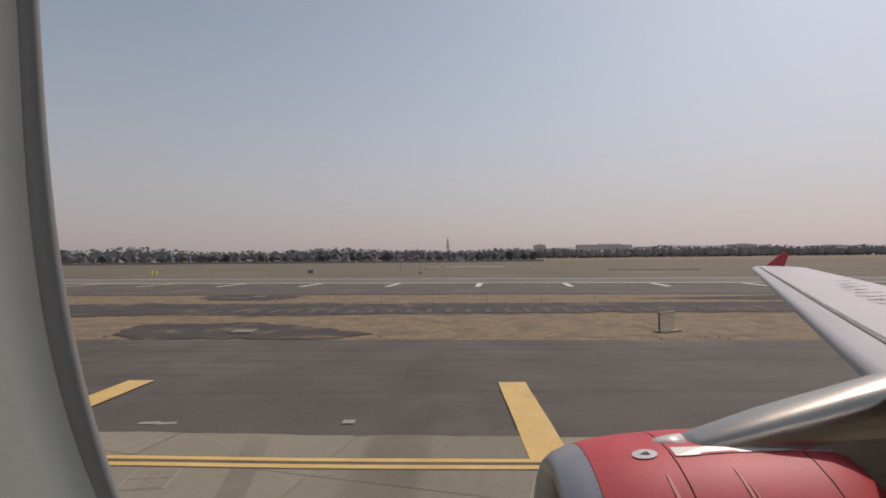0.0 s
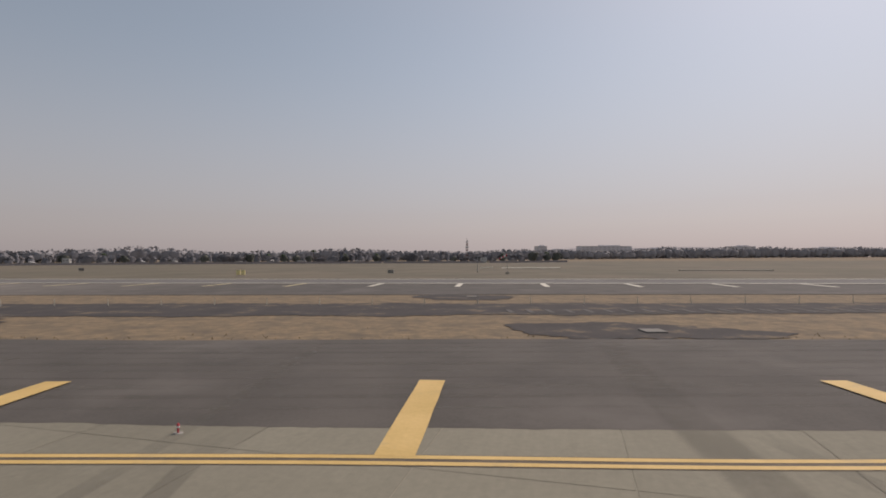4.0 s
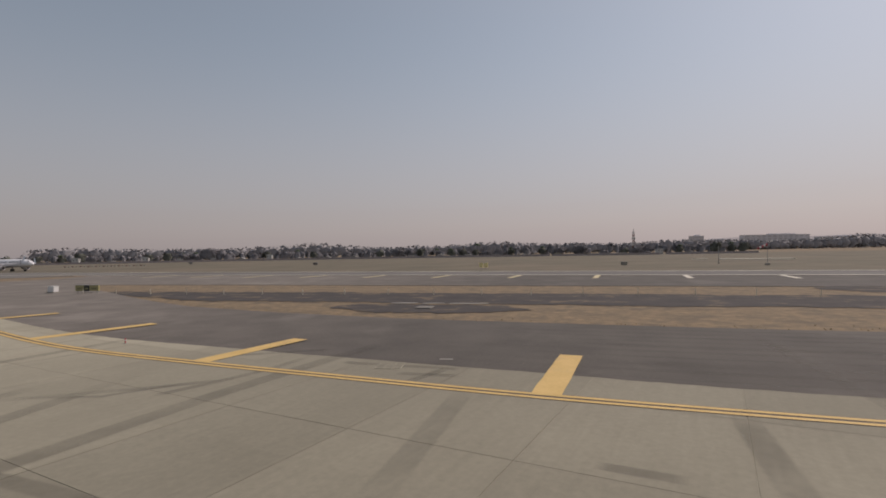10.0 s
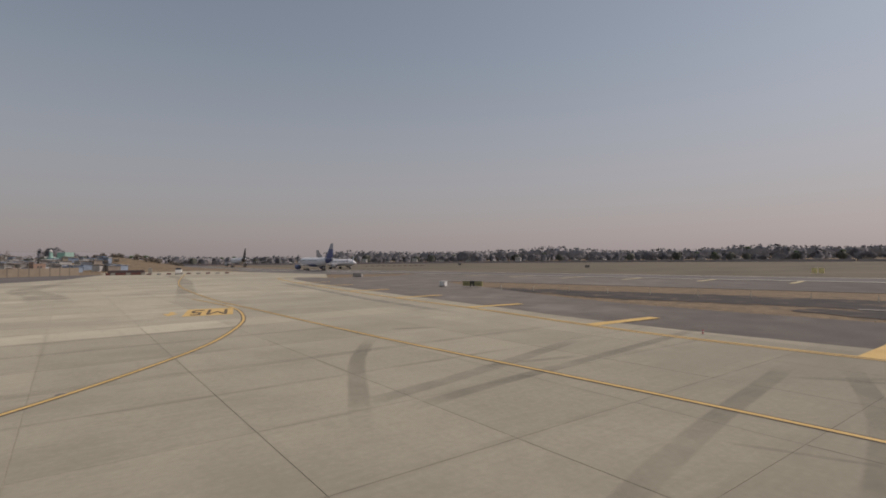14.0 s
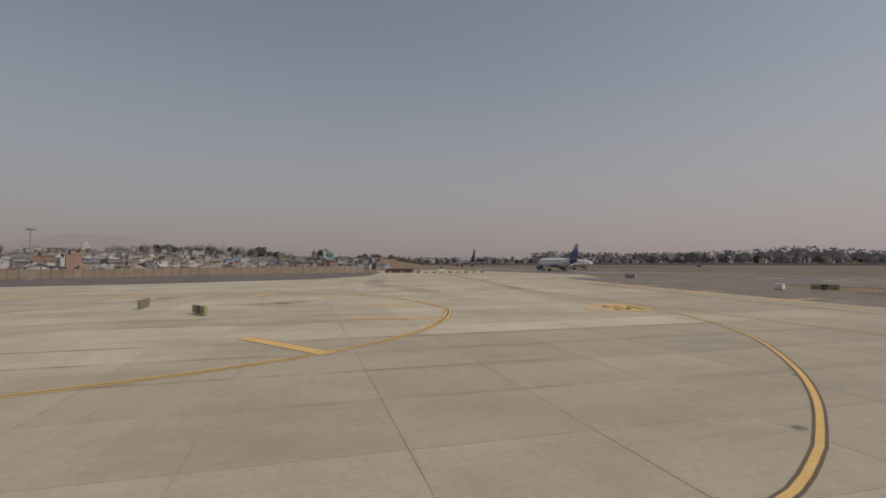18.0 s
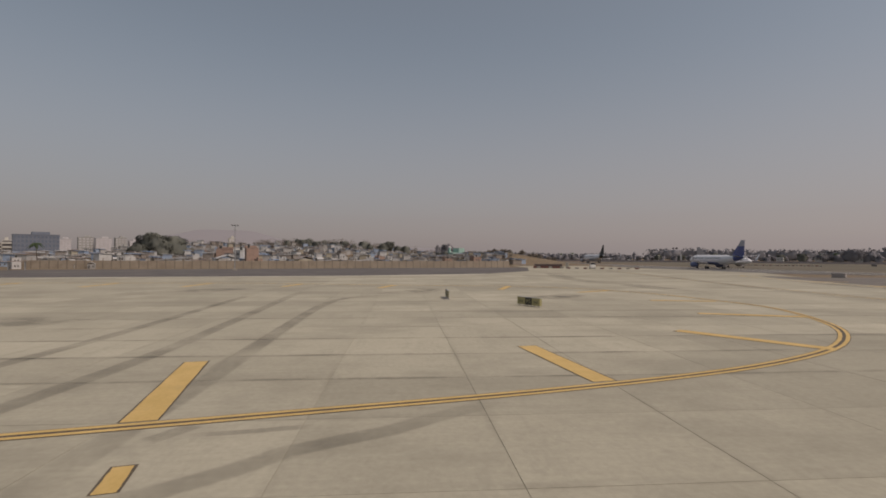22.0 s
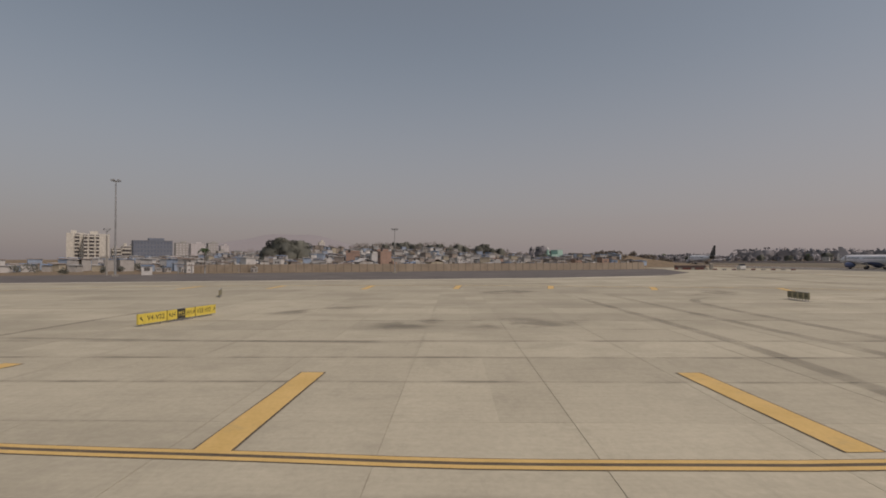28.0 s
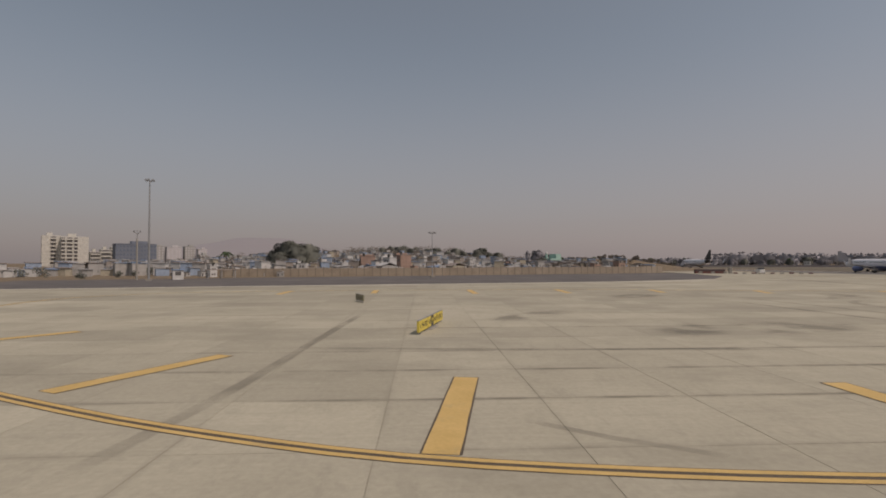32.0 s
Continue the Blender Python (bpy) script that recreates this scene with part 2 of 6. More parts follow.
RUNWAY = material("runway_asphalt", (0.115, 0.108, 0.098), (0.165, 0.155, 0.141), 0.9, 0.15, 10, 0.15, stain=(0.10, 0.092, 0.083), stain_scale=0.03, stain_at=0.6)
GRASS = material("dry_grass", (0.135, 0.103, 0.064), (0.262, 0.187, 0.106), 0.95, 1.5, 7, 0.5, stain=(0.112, 0.088, 0.06), stain_scale=0.45, stain_at=0.57, stain_soft=0.1)
FIELD = material("olive_field", (0.094, 0.083, 0.055), (0.152, 0.128, 0.085), 0.95, 0.06, 0.8, 0.4, stain=(0.165, 0.132, 0.09), stain_scale=0.025, stain_at=0.56, stain_soft=0.08)
BURNT = material("burnt_ground", (0.036, 0.031, 0.029), (0.07, 0.059, 0.052), 0.95, 0.4, 5, 0.5, stain=(0.15, 0.112, 0.07), stain_scale=0.4, stain_at=0.6, stain_soft=0.04)
YELLOW = material("yellow_paint", (0.53, 0.355, 0.115), (0.64, 0.44, 0.165), 0.7, 0.8, 8, 0.05, stain=(0.40, 0.30, 0.15), stain_scale=0.9, stain_at=0.68)
WHITE_PAINT = material("white_paint", (0.50, 0.465, 0.375), (0.66, 0.62, 0.52), 0.75, 0.7, 8, 0.05)
BLACK_PAINT = material("black_paint", (0.085, 0.066, 0.045), (0.13, 0.102, 0.07), 0.8, 1.0, 8, 0.05)


# ---- mesh helpers ----
def mesh_object(name, verts, faces, mat, parent=None, label="", uvs=None, smooth=False):
    me = bpy.data.meshes.new(name)
    me.from_pydata(verts, [], faces)
    if uvs:
        lay = me.uv_layers.new(name="UVMap")
        for p in me.polygons:
            for li, vi in zip(p.loop_indices, p.vertices):
                lay.data[li].uv = uvs[vi]
    if smooth:
        me.polygons.foreach_set("use_smooth", [True] * len(me.polygons))
    if mat:
        me.materials.append(mat)
    ob = new(name, me)
    if parent:
        ob.parent = parent
    if label:
        ob["label"] = label
    return ob


def part(name, bm, mat, parent, label="", smooth=False):
    me = bpy.data.meshes.new(name)
    bm.to_mesh(me)
    bm.free()
    if smooth:
        me.polygons.foreach_set("use_smooth", [True] * len(me.polygons))
    me.materials.append(mat)
    ob = new(name, me)
    ob.parent = parent
    if label:
        ob["label"] = label
    return ob


def empty(name, m, label, category, group="", kind=""):
    ob = new(name)
    ob.empty_display_size = 0.3
    ob.matrix_world = m
    return tagged(ob, label, category, group, kind)


def box_bm(sx, sy, sz, at=(0, 0, 0), bevel=0.0, bm=None, rot=None):
    """A box standing on its base at the given place."""
    bm = bm or bmesh.new()
    made = bmesh.ops.create_cube(bm, size=1.0)["verts"]
    m = Matrix.Translation(at) @ (rot or Matrix()) @ Matrix.Translation((0, 0, sz / 2)) @ Matrix.Diagonal((sx, sy, sz, 1))
    bmesh.ops.transform(bm, matrix=m, verts=made)
    if bevel:
        edges = list({e for v in made for e in v.link_edges})
        bmesh.ops.bevel(bm, geom=edges, offset=bevel, segments=2, affect="EDGES", profile=0.6)
    return bm


def tube_bm(p0, p1, r0, r1=None, seg=8, bm=None):
    bm = bm or bmesh.new()
    r1 = r0 if r1 is None else r1
    p0, p1 = Vector(p0), Vector(p1)
    d = p1 - p0
    q = d.to_track_quat("Z", "Y").to_matrix().to_4x4()
    bmesh.ops.create_cone(bm, cap_ends=True, segments=seg, radius1=r0, radius2=r1, depth=d.length, matrix=Matrix.Translation((p0 + p1) / 2) @ q)
    return bm


def smooth_line(pts, step=1.5):
    """Catmull-Rom through the points, at about even steps."""
    p = [Vector((x, y)) for x, y in pts]
    p = [p[0] * 2 - p[1]] + p + [p[-1] * 2 - p[-2]]
    out = []
    for i in range(1, len(p) - 2):
        a, b, c, d = p[i - 1:i + 3]
        n = max(1, int((c - b).length / step))
        for k in range(n):
            t = k / n
            out.append(0.5 * (2 * b + (c - a) * t + (2 * a - 5 * b + 4 * c - d) * t * t + (3 * b - a - 3 * c + d) * t ** 3))
    out.append(p[-2])
    return out


def normals(line):
    out = []
    for i in range(len(line)):
        t = (line[min(i + 1, len(line) - 1)] - line[max(i - 1, 0)]).normalized()
        out.append(Vector((-t.y, t.x)))
    return out


def ribbon(name, line, width, z, mat, parent=None, shift=0.0, depth=0.0, label=""):
    """A flat band along a line; shift moves it to the line's left."""
    nn = normals(line)
    verts, faces, uvs = [], [], []
    for i, (p, n) in enumerate(zip(line, nn)):
        for s in (-0.5, 0.5):
            q = p + n * (shift + s * width)
            verts.append((q.x, q.y, z))
            uvs.append((i / (len(line) - 1), s + 0.5))
        if i:
            k = 2 * i
            faces.append((k - 2, k, k + 1, k - 1))
    return mesh_object(name, verts, faces, mat, parent, label, uvs)


def sheet(name, pts, z, mat, label, thick=0.12, kind="structure"):
    """A paved area with an edge of its own."""
    bm = bmesh.new()
    f = bm.faces.new([bm.verts.new((x, y, z)) for x, y in pts])
    f.normal_update()
    if f.normal.z < 0:
        f.normal_flip()
    low = bmesh.ops.extrude_face_region(bm, geom=[f])
    vs = [v for v in low["geom"] if isinstance(v, bmesh.types.BMVert)]
    bmesh.ops.translate(bm, verts=vs, vec=(0, 0, -thick))
    bmesh.ops.recalc_face_normals(bm, faces=bm.faces)
    bmesh.ops.triangulate(bm, faces=bm.faces)
    me = bpy.data.meshes.new(name)
    bm.to_mesh(me)
    bm.free()
    me.materials.append(mat)
    return tagged(new(name, me), label, kind=kind)


def along(line, dist):
    """Point and direction at a distance along a polyline."""
    for a, b in zip(line, line[1:]):
        d = (b - a).length
        if dist <= d:
            return a + (b - a) * (dist / d), (b - a) / d
        dist -= d
    return line[-1], (line[-1] - line[-2]).normalized()


def inside(p, poly):
    x, y = p
    hit = False
    for (x0, y0), (x1, y1) in zip(poly, poly[1:] + poly[:1]):
        if (y0 > y) != (y1 > y) and x < (x1 - x0) * (y - y0) / (y1 - y0) + x0:
            hit = not hit
    return hit


# ---- ground, pavement, runway ----
def far_height(x, y):
    """The land rises behind the perimeter wall to a low hummocky ridge."""
    d = -x - 282
    if d <= 0:
        return 0.0
    k = min(1, d / 210)
    h = 11.5 * k * k * (3 - 2 * k) * max(0, min(1, (122 - y) / 75)) * max(0.25, min(1, (y + 190) / 110))
    mound = 5.5 * math.exp(-((x + 345) / 32) ** 2 - ((y - 84) / 22) ** 2) * min(1, d / 25)
    return max(0, h * (0.8 + 0.55 * noise.noise((x * 0.011, y * 0.011, 3.0))) + mound)


def build_ground():
    xs = [-4200, -2600, -1500, -1000, -800] + list(range(-700, -270, 12)) + [-262, -200, -100, 0, 100, 300, 700, 1500, 3000, 4200]
    ys = [-4200, -2000, -1000, -600, -420] + list(range(-360, 240, 12)) + [300, 500, 1000, 2000, 4200]
    verts = [(x, y, -0.08 + far_height(x, y)) for y in ys for x in xs]
    nx = len(xs)
    faces = [(j * nx + i, j * nx + i + 1, (j + 1) * nx + i + 1, (j + 1) * nx + i) for j in range(len(ys) - 1) for i in range(nx - 1)]
    return tagged(mesh_object("ground", verts, faces, GRASS, smooth=True), "dry tan grassland with bare dusty soil", kind="structure")


build_ground()

EDGE_A = smooth_line([(70, 9.0), (30, 10.1), (1.3, 10.6), (-8, 11.0), (-18, 11.2), (-28, 11.8), (-39, 12.2), (-45, 12.75), (-54, 13.8), (-61.5, 15.1), (-68.5, 16.4), (-76, 18), (-82.4, 20.1), (-94.5, 25), (-108, 29.8), (-125, 36.5), (-150, 47), (-168, 55.4), (-176, 60.5), (-178, 65), (-174, 68), (-165, 69)])
EDGE_B = smooth_line([(-126, -2.6), (-122.5, -3.1), (-119, -4.5), (-114.4, -7.6), (-110, -11.5), (-107, -15.5), (-104.7, -20.2), (-103.3, -25.7), (-102.7, -31), (-102.6, -38), (-102.9, -45), (-103.2, -51), (-103.7, -58), (-104.6, -64), (-105.6, -68), (-107, -73), (-108.6, -77.5), (-110.5, -83), (-112.5, -88), (-115, -93), (-118, -97.3), (-121.8, -101.8), (-128, -108), (-136, -114), (-150, -121), (-168, -124), (-182, -120), (-188, -108), (-186.5, -94), (-184, -81), (-180, -67), (-176, -53.5), (-170, -40), (-162.5, -27), (-155.5, -12), (-150, -6.5), (-143, -3), (-135, -1.8), (-126, -2.6)])

GRASS_EDGE = [(150, 22), (60, 25), (12, 26.2), (-4, 27.2), (-24, 28.3), (-40, 28.5), (-50, 29.4), (-57, 30.2), (-65, 31.2), (-75, 33.5), (-86, 37), (-92, 40.2), (-100, 45), (-113, 53.5), (-122, 59), (-128, 64.5), (-126, 66.5)]
SHOULDER_NEAR = [(-98, 65.5), (-50, 62.5), (-5, 60), (35, 57), (150, 44)]
CONC_EDGE = [(150, 8), (60, 11.4), (3, 12.4), (-10, 13.1), (-30, 14.2), (-46, 15.6), (-56, 17.2), (-62, 18.3), (-70, 19.8), (-76, 21), (-83, 23), (-95, 27.8), (-110, 33.5), (-126, 40), (-150, 50), (-168, 58.5), (-174, 64), (-172, 66.5), (-166, 67)]
sheet("shoulder_asphalt", CONC_EDGE + [(-160, 84)] + [(-126, 82)] + GRASS_EDGE[::-1], -0.03, ASPHALT, "worn dark grey asphalt taxiway shoulder")


def runway_y(x):
    return 82.5 - 0.112 * x


sheet("runway_shoulder", [(x, y) for x, y in SHOULDER_NEAR[::-1]] + [(-126.5, 66.5), (-126.5, 82.2), (-160, 84.2), (-166, 99.5), (150, 65)], -0.035, ASPHALT, "dark asphalt runway shoulder with painted stripes")
sheet("runway", [(400, runway_y(400)), (-1200, runway_y(-1200)), (-1200, runway_y(-1200) + 19), (400, runway_y(400) + 19)], -0.03, RUNWAY, "pale worn asphalt runway")
ribbon("runway_edge_line", [Vector((x, runway_y(x) + 1.6)) for x in (400, -700)], 1.0, -0.02, WHITE_PAINT)["kind"] = "structure"
ribbon("apron_border_line", smooth_line([(-203.0, 7), (-199, -10), (-198.9, -25), (-199.8, -42), (-201.9, -60), (-203.8, -80), (-205.9, -100), (-208.5, -130), (-210.9, -158)], 3), 1.5, 0.012, WHITE_PAINT)["kind"] = "structure"
ribbon("runway_far_line", [Vector((x, runway_y(x) + 17.6)) for x in (400, -700)], 0.9, -0.02, WHITE_PAINT)["kind"] = "structure"

sheet("far_field", [(500, runway_y(500) + 19.3), (-170, runway_y(-170) + 19.3), (-240, 130), (-430, 200), (-520, 250), (-420, 300), (-230, 400), (0, 420), (500, 400)], -0.045, FIELD, "olive-brown field of grass beyond the runway")

# the apron: sealed joints below, slabs above
APRON = CONC_EDGE + [(-190, 86), (-420, 112), (-420, 96), (-262, 52), (-222, 30), (-204, 8), (-200, -25), (-203, -60), (-207, -100), (-212, -160), (-150, -260), (150, -260)]
sheet("apron_bed", APRON, -0.012, JOINT, "dark sealed joints between concrete slabs")
sheet("service_road", [(-204, 8), (-222, 30), (-262, 52), (-266, 44), (-262, -160), (-212, -160), (-207, -100), (-203, -60), (-200, -25)], -0.02, ROAD, "grey asphalt service road beside the perimeter wall")

rng = random.Random(4)
GRID = radians(-15.5)
GU, GV = Vector((math.cos(GRID), math.sin(GRID))), Vector((-math.sin(GRID), math.cos(GRID)))
SLAB = (4.5, 5.0)
apron = empty("apron_paving", Matrix(), "pale buff concrete slab paving with dark joints", "paving", kind="structure")


def clip(poly, window):
    """The part of a polygon inside a convex window that runs counter-clockwise."""
    out = list(poly)
    for a, b in zip(window, window[1:] + window[:1]):
        e, src, out = b - a, out, []
        side = [e.x * (p.y - a.y) - e.y * (p.x - a.x) for p in src]
        for i, p in enumerate(src):
            q, s0, s1 = src[i - 1], side[i - 1], side[i]
            if (s0 >= 0) != (s1 >= 0):
                out.append(q + (p - q) * (s0 / (s0 - s1)))
            if s1 >= 0:
                out.append(p)
        if not out:
            return []
    return out


def build_slabs():
    far_v, far_f, cells = [], [], []
    g = 0.009
    base = [(g, g), (SLAB[0] - g, g), (SLAB[0] - g, SLAB[1] - g), (g, SLAB[1] - g)]
    area = [Vector(p) for p in APRON]
    for i in range(-110, 50):
        for j in range(-75, 40):
            c = [GU * (i * SLAB[0] - 0.9 + a) + GV * (j * SLAB[1] - 1.0 + b) for a, b in base]
            hits = sum(inside((p.x, p.y), APRON) for p in c)
            if hits == 4:
                cells.append(((c[0] + c[2]) / 2, c))
            else:
                cut = clip(area, c)
                if len(cut) > 2:
                    b = len(far_v)
                    far_v += [(p.x, p.y, 0.0) for p in cut]
                    for tri in tessellate_polygon([[Vector((p.x, p.y, 0)) for p in cut]]):
                        q = [cut[k] for k in tri]
                        turn = (q[1] - q[0]).cross(q[2] - q[0])
                        mid = (q[0] + q[1] + q[2]) / 3
                        if abs(turn) > 1e-4 and inside((mid.x, mid.y), APRON):
                            far_f.append(tuple(b + k for k in (tri if turn > 0 else tri[::-1])))
    me = bpy.data.meshes.new("slab")
    v = [(a, b, z) for z in (-0.02, 0.0) for a, b in base]
    me.from_pydata(v, [], [(4, 5, 6, 7), (0, 1, 5, 4), (1, 2, 6, 5), (2, 3, 7, 6), (3, 0, 4, 7)])
    me.materials.append(CONCRETE)
    # the stretch beside the taxi line, from the bend to the far end of the apron
    spine = [Vector((-56, 8)), Vector((-76, 4)), Vector((-95, -14)), Vector((-100, -40)), Vector((-108, -62)), Vector((-116, -86))]
    cells.sort(key=lambda c: min((c[0] - s).length for s in spine))
    for k, (mid, c) in enumerate(cells):
        if k < 290:
            ob = new("slab", me)
            ob.parent = apron
            o = c[0] - (GU * g + GV * g)
            ob.matrix_world = Matrix.Translation((o.x, o.y, rng.uniform(-0.002, 0.002))) @ Matrix.Rotation(GRID, 4, "Z")
        else:
            b = len(far_v)
            far_v += [(p.x, p.y, 0.0) for p in c]
            far_f.append((b, b + 1, b + 2, b + 3))
    tagged(mesh_object("slab_field", far_v, far_f, CONCRETE_FAR, apron), kind="stuff")

# ---- painted markings ----
def double_line(name, line, label):
    ob = empty(name, Matrix(), label, "road marking", kind="structure")
    ribbon("border", line, 0.62, 0.008, BLACK_PAINT, ob)
    for s in (-0.175, 0.175):
        ribbon("stripe", line, 0.19, 0.013, YELLOW, ob, shift=s)
    return ob


def taxi_line(name, pts, label):
    line = smooth_line(pts, 1.0)
    ob = empty(name, Matrix(), label, "road marking", kind="structure")
    ribbon("border", line, 0.36, 0.008, BLACK_PAINT, ob)
    ribbon("stripe", line, 0.19, 0.013, YELLOW, ob)
    return ob


double_line("taxiway_edge_line", EDGE_A, "double yellow taxiway edge line on dark border")
double_line("island_edge_line", EDGE_B, "double yellow edge line round the apron island")
taxi_line("taxi_centre_line", [(70, -1.5), (0, -1.3), (-30, -0.6), (-45, 0.4), (-55, 1.5), (-64.6, 3.2), (-71, 4.7), (-78, 6.2), (-84.2, 7.45), (-92.5, 9.3), (-107.7, 13.1), (-130, 19), (-170, 34), (-240, 68)], "yellow taxi centre line with dark border")
taxi_line("taxi_turn_line", [(-111, -112), (-103, -90), (-96.5, -70), (-91.5, -52), (-87.5, -38), (-85.6, -26), (-85.3, -18.5), (-85.9, -15.2), (-86.8, -12.7), (-88.5, -9), (-91, -4.8), (-95, 0.6), (-98.8, 4.4), (-104, 8.5), (-109.5, 11.6), (-113.5, 13.3), (-118, 14.6), (-129, 16.8)], "curved yellow taxi lead-in line with dark border")


def bar(at, way, length, width=0.9, mat=None, border=True, name="shoulder_bar", label="wide yellow shoulder stripe painted on the paving", group="shoulder stripes", z=0.016):
    at, way = Vector(at), Vector(way).normalized()
    m = Matrix.Translation((at.x, at.y, 0)) @ Matrix.Rotation(math.atan2(way.y, way.x), 4, "Z")
    ob = empty(name, m, label, "road marking", group)
    w = width / 2
    if border:
        mesh_object("border", [(0, -w - 0.06, z - 0.006), (length + 0.06, -w - 0.06, z - 0.006), (length + 0.06, w + 0.06, z - 0.006), (0, w + 0.06, z - 0.006)], [(0, 1, 2, 3)], BLACK_PAINT, ob)
    n = 6
    v, f = [], []
    for i in range(n + 1):
        for s in (-w, w):
            v.append((length * i / n + rng.uniform(-0.02, 0.02) * (0 < i < n), s + rng.uniform(-0.015, 0.015), z))
        if i:
            f.append((2 * i - 2, 2 * i, 2 * i + 1, 2 * i - 1))
    mesh_object("paint", v, f, mat or YELLOW, ob)
    return ob


# stripes on the taxiway shoulder, square to its edge line
for x, y in ((29.5, 16.6), (16, 17.2), (2.4, 17.6), (-11.1, 18.3), (-25.4, 18.9), (-39.0, 19.2), (-53.1, 20.1), (-66.9, 22.3), (-80.0, 26.6), (-93.5, 31.1), (-107.2, 36.2), (-121, 41.4), (-135.8, 47.8), (-148.5, 53.4)):
    tip = Vector((x, y))
    foot = min(EDGE_A, key=lambda q: (q - tip).length)
    n = (tip - foot).normalized()
    bar(foot + n * 0.2, n, (tip - foot).length - 0.2, 0.95, border=False)

# stripes inside the island, square to its line
for a, b in (((-104.6, -20.2), (-111.9, -22.7)), ((-103.0, -34.9), (-110.2, -34.0)), ((-103.5, -49.6), (-111.4, -49.0)), ((-105.3, -64.0), (-113.1, -62.2)), ((-109.1, -78.6), (-117.0, -76.3)), ((-114.9, -92.1), (-122.1, -88.8)), ((-124.6, -103.4), (-130.2, -98.2)), ((-138, -114.2), (-142.5, -108.2)), ((-114.3, -8.1), (-118.6, -13.9)), ((-126.3, -3.4), (-129.3, -8.9)), ((-142.8, -3.4), (-141.2, -9.2)), ((-155.0, -11.7), (-148.7, -16.2)), ((-162.3, -27.2), (-156.5, -31.0)), ((-169.8, -40.1), (-163.2, -43.3)), ((-175.6, -53.5), (-166.8, -56.5)), ((-179.6, -67.0), (-170, -69.5)), ((-184, -81), (-176, -83)), ((-186.3, -94), (-178.5, -96))):
    a, b = Vector(a), Vector(b)
    bar(a, b - a, (b - a).length, 0.9)
bar((-99.0, -49.3), (-1, 0.05), 1.3, 0.42, name="stand_mark", label="small yellow stand mark with black border", group="stand marks")

# worn stripes on the runway shoulder
PALE_YELLOW = material("worn_pale_yellow", (0.46, 0.39, 0.22), (0.58, 0.50, 0.30), 0.75, 0.7, 8, 0.05)
for k in range(-5, 14):
    x = -34.0 - 13.35 * (k - 4)
    y = runway_y(x) + 0.6
    if x > -152:
        bar((x, y), (-0.12, -1), 9.0, 0.85, PALE_YELLOW if x < -36 else WHITE_PAINT, False, "runway_shoulder_bar", "pale stripe painted on the runway shoulder", "runway shoulder stripes", z=-0.012)

# painted taxiway name
name_box = empty("taxiway_name_marking", Matrix.Translation((-112.7, 10.5, 0)) @ Matrix.Rotation(radians(-120), 4, "Z"), "yellow painted taxiway name panel with black lettering", "road marking")
mesh_object("panel", [(-1.9, -3.1, 0.012), (1.9, -3.1, 0.012), (1.9, 3.1, 0.012), (-1.9, 3.1, 0.012)], [(0, 1, 2, 3)], YELLOW, name_box)


def lettering(text, size, m, mat, parent, name="lettering", extrude=0.004, spread=1.0):
    cu = bpy.data.curves.new(name, "FONT")
    cu.body, cu.size, cu.extrude = text, size, extrude
    cu.align_x, cu.align_y, cu.space_character = "CENTER", "CENTER", spread
    tmp = bpy.data.objects.new(name, cu)
    me = bpy.data.meshes.new_from_object(tmp)
    bpy.data.objects.remove(tmp)
    bpy.data.curves.remove(cu)
    me.materials.clear()
    me.materials.append(mat)
    ob = new(name, me)
    ob.parent = parent
    ob.matrix_parent_inverse = Matrix()
    ob.matrix_basis = m
    return ob


lettering("M5", 2.5, Matrix.Translation((0, 0, 0.02)) @ Matrix.Diagonal((1.0, 2.6, 1, 1)), BLACK_PAINT, name_box)
arrow = mesh_object("arrow", [(2.75, -1.2, 0.014), (3.15, -1.2, 0.014), (3.15, 0.4, 0.014), (3.6, 0.4, 0.014), (2.95, 2.2, 0.014), (2.3, 0.4, 0.014), (2.75, 0.4, 0.014)], [(0, 1, 2, 6), (5, 3, 4)], YELLOW, name_box)


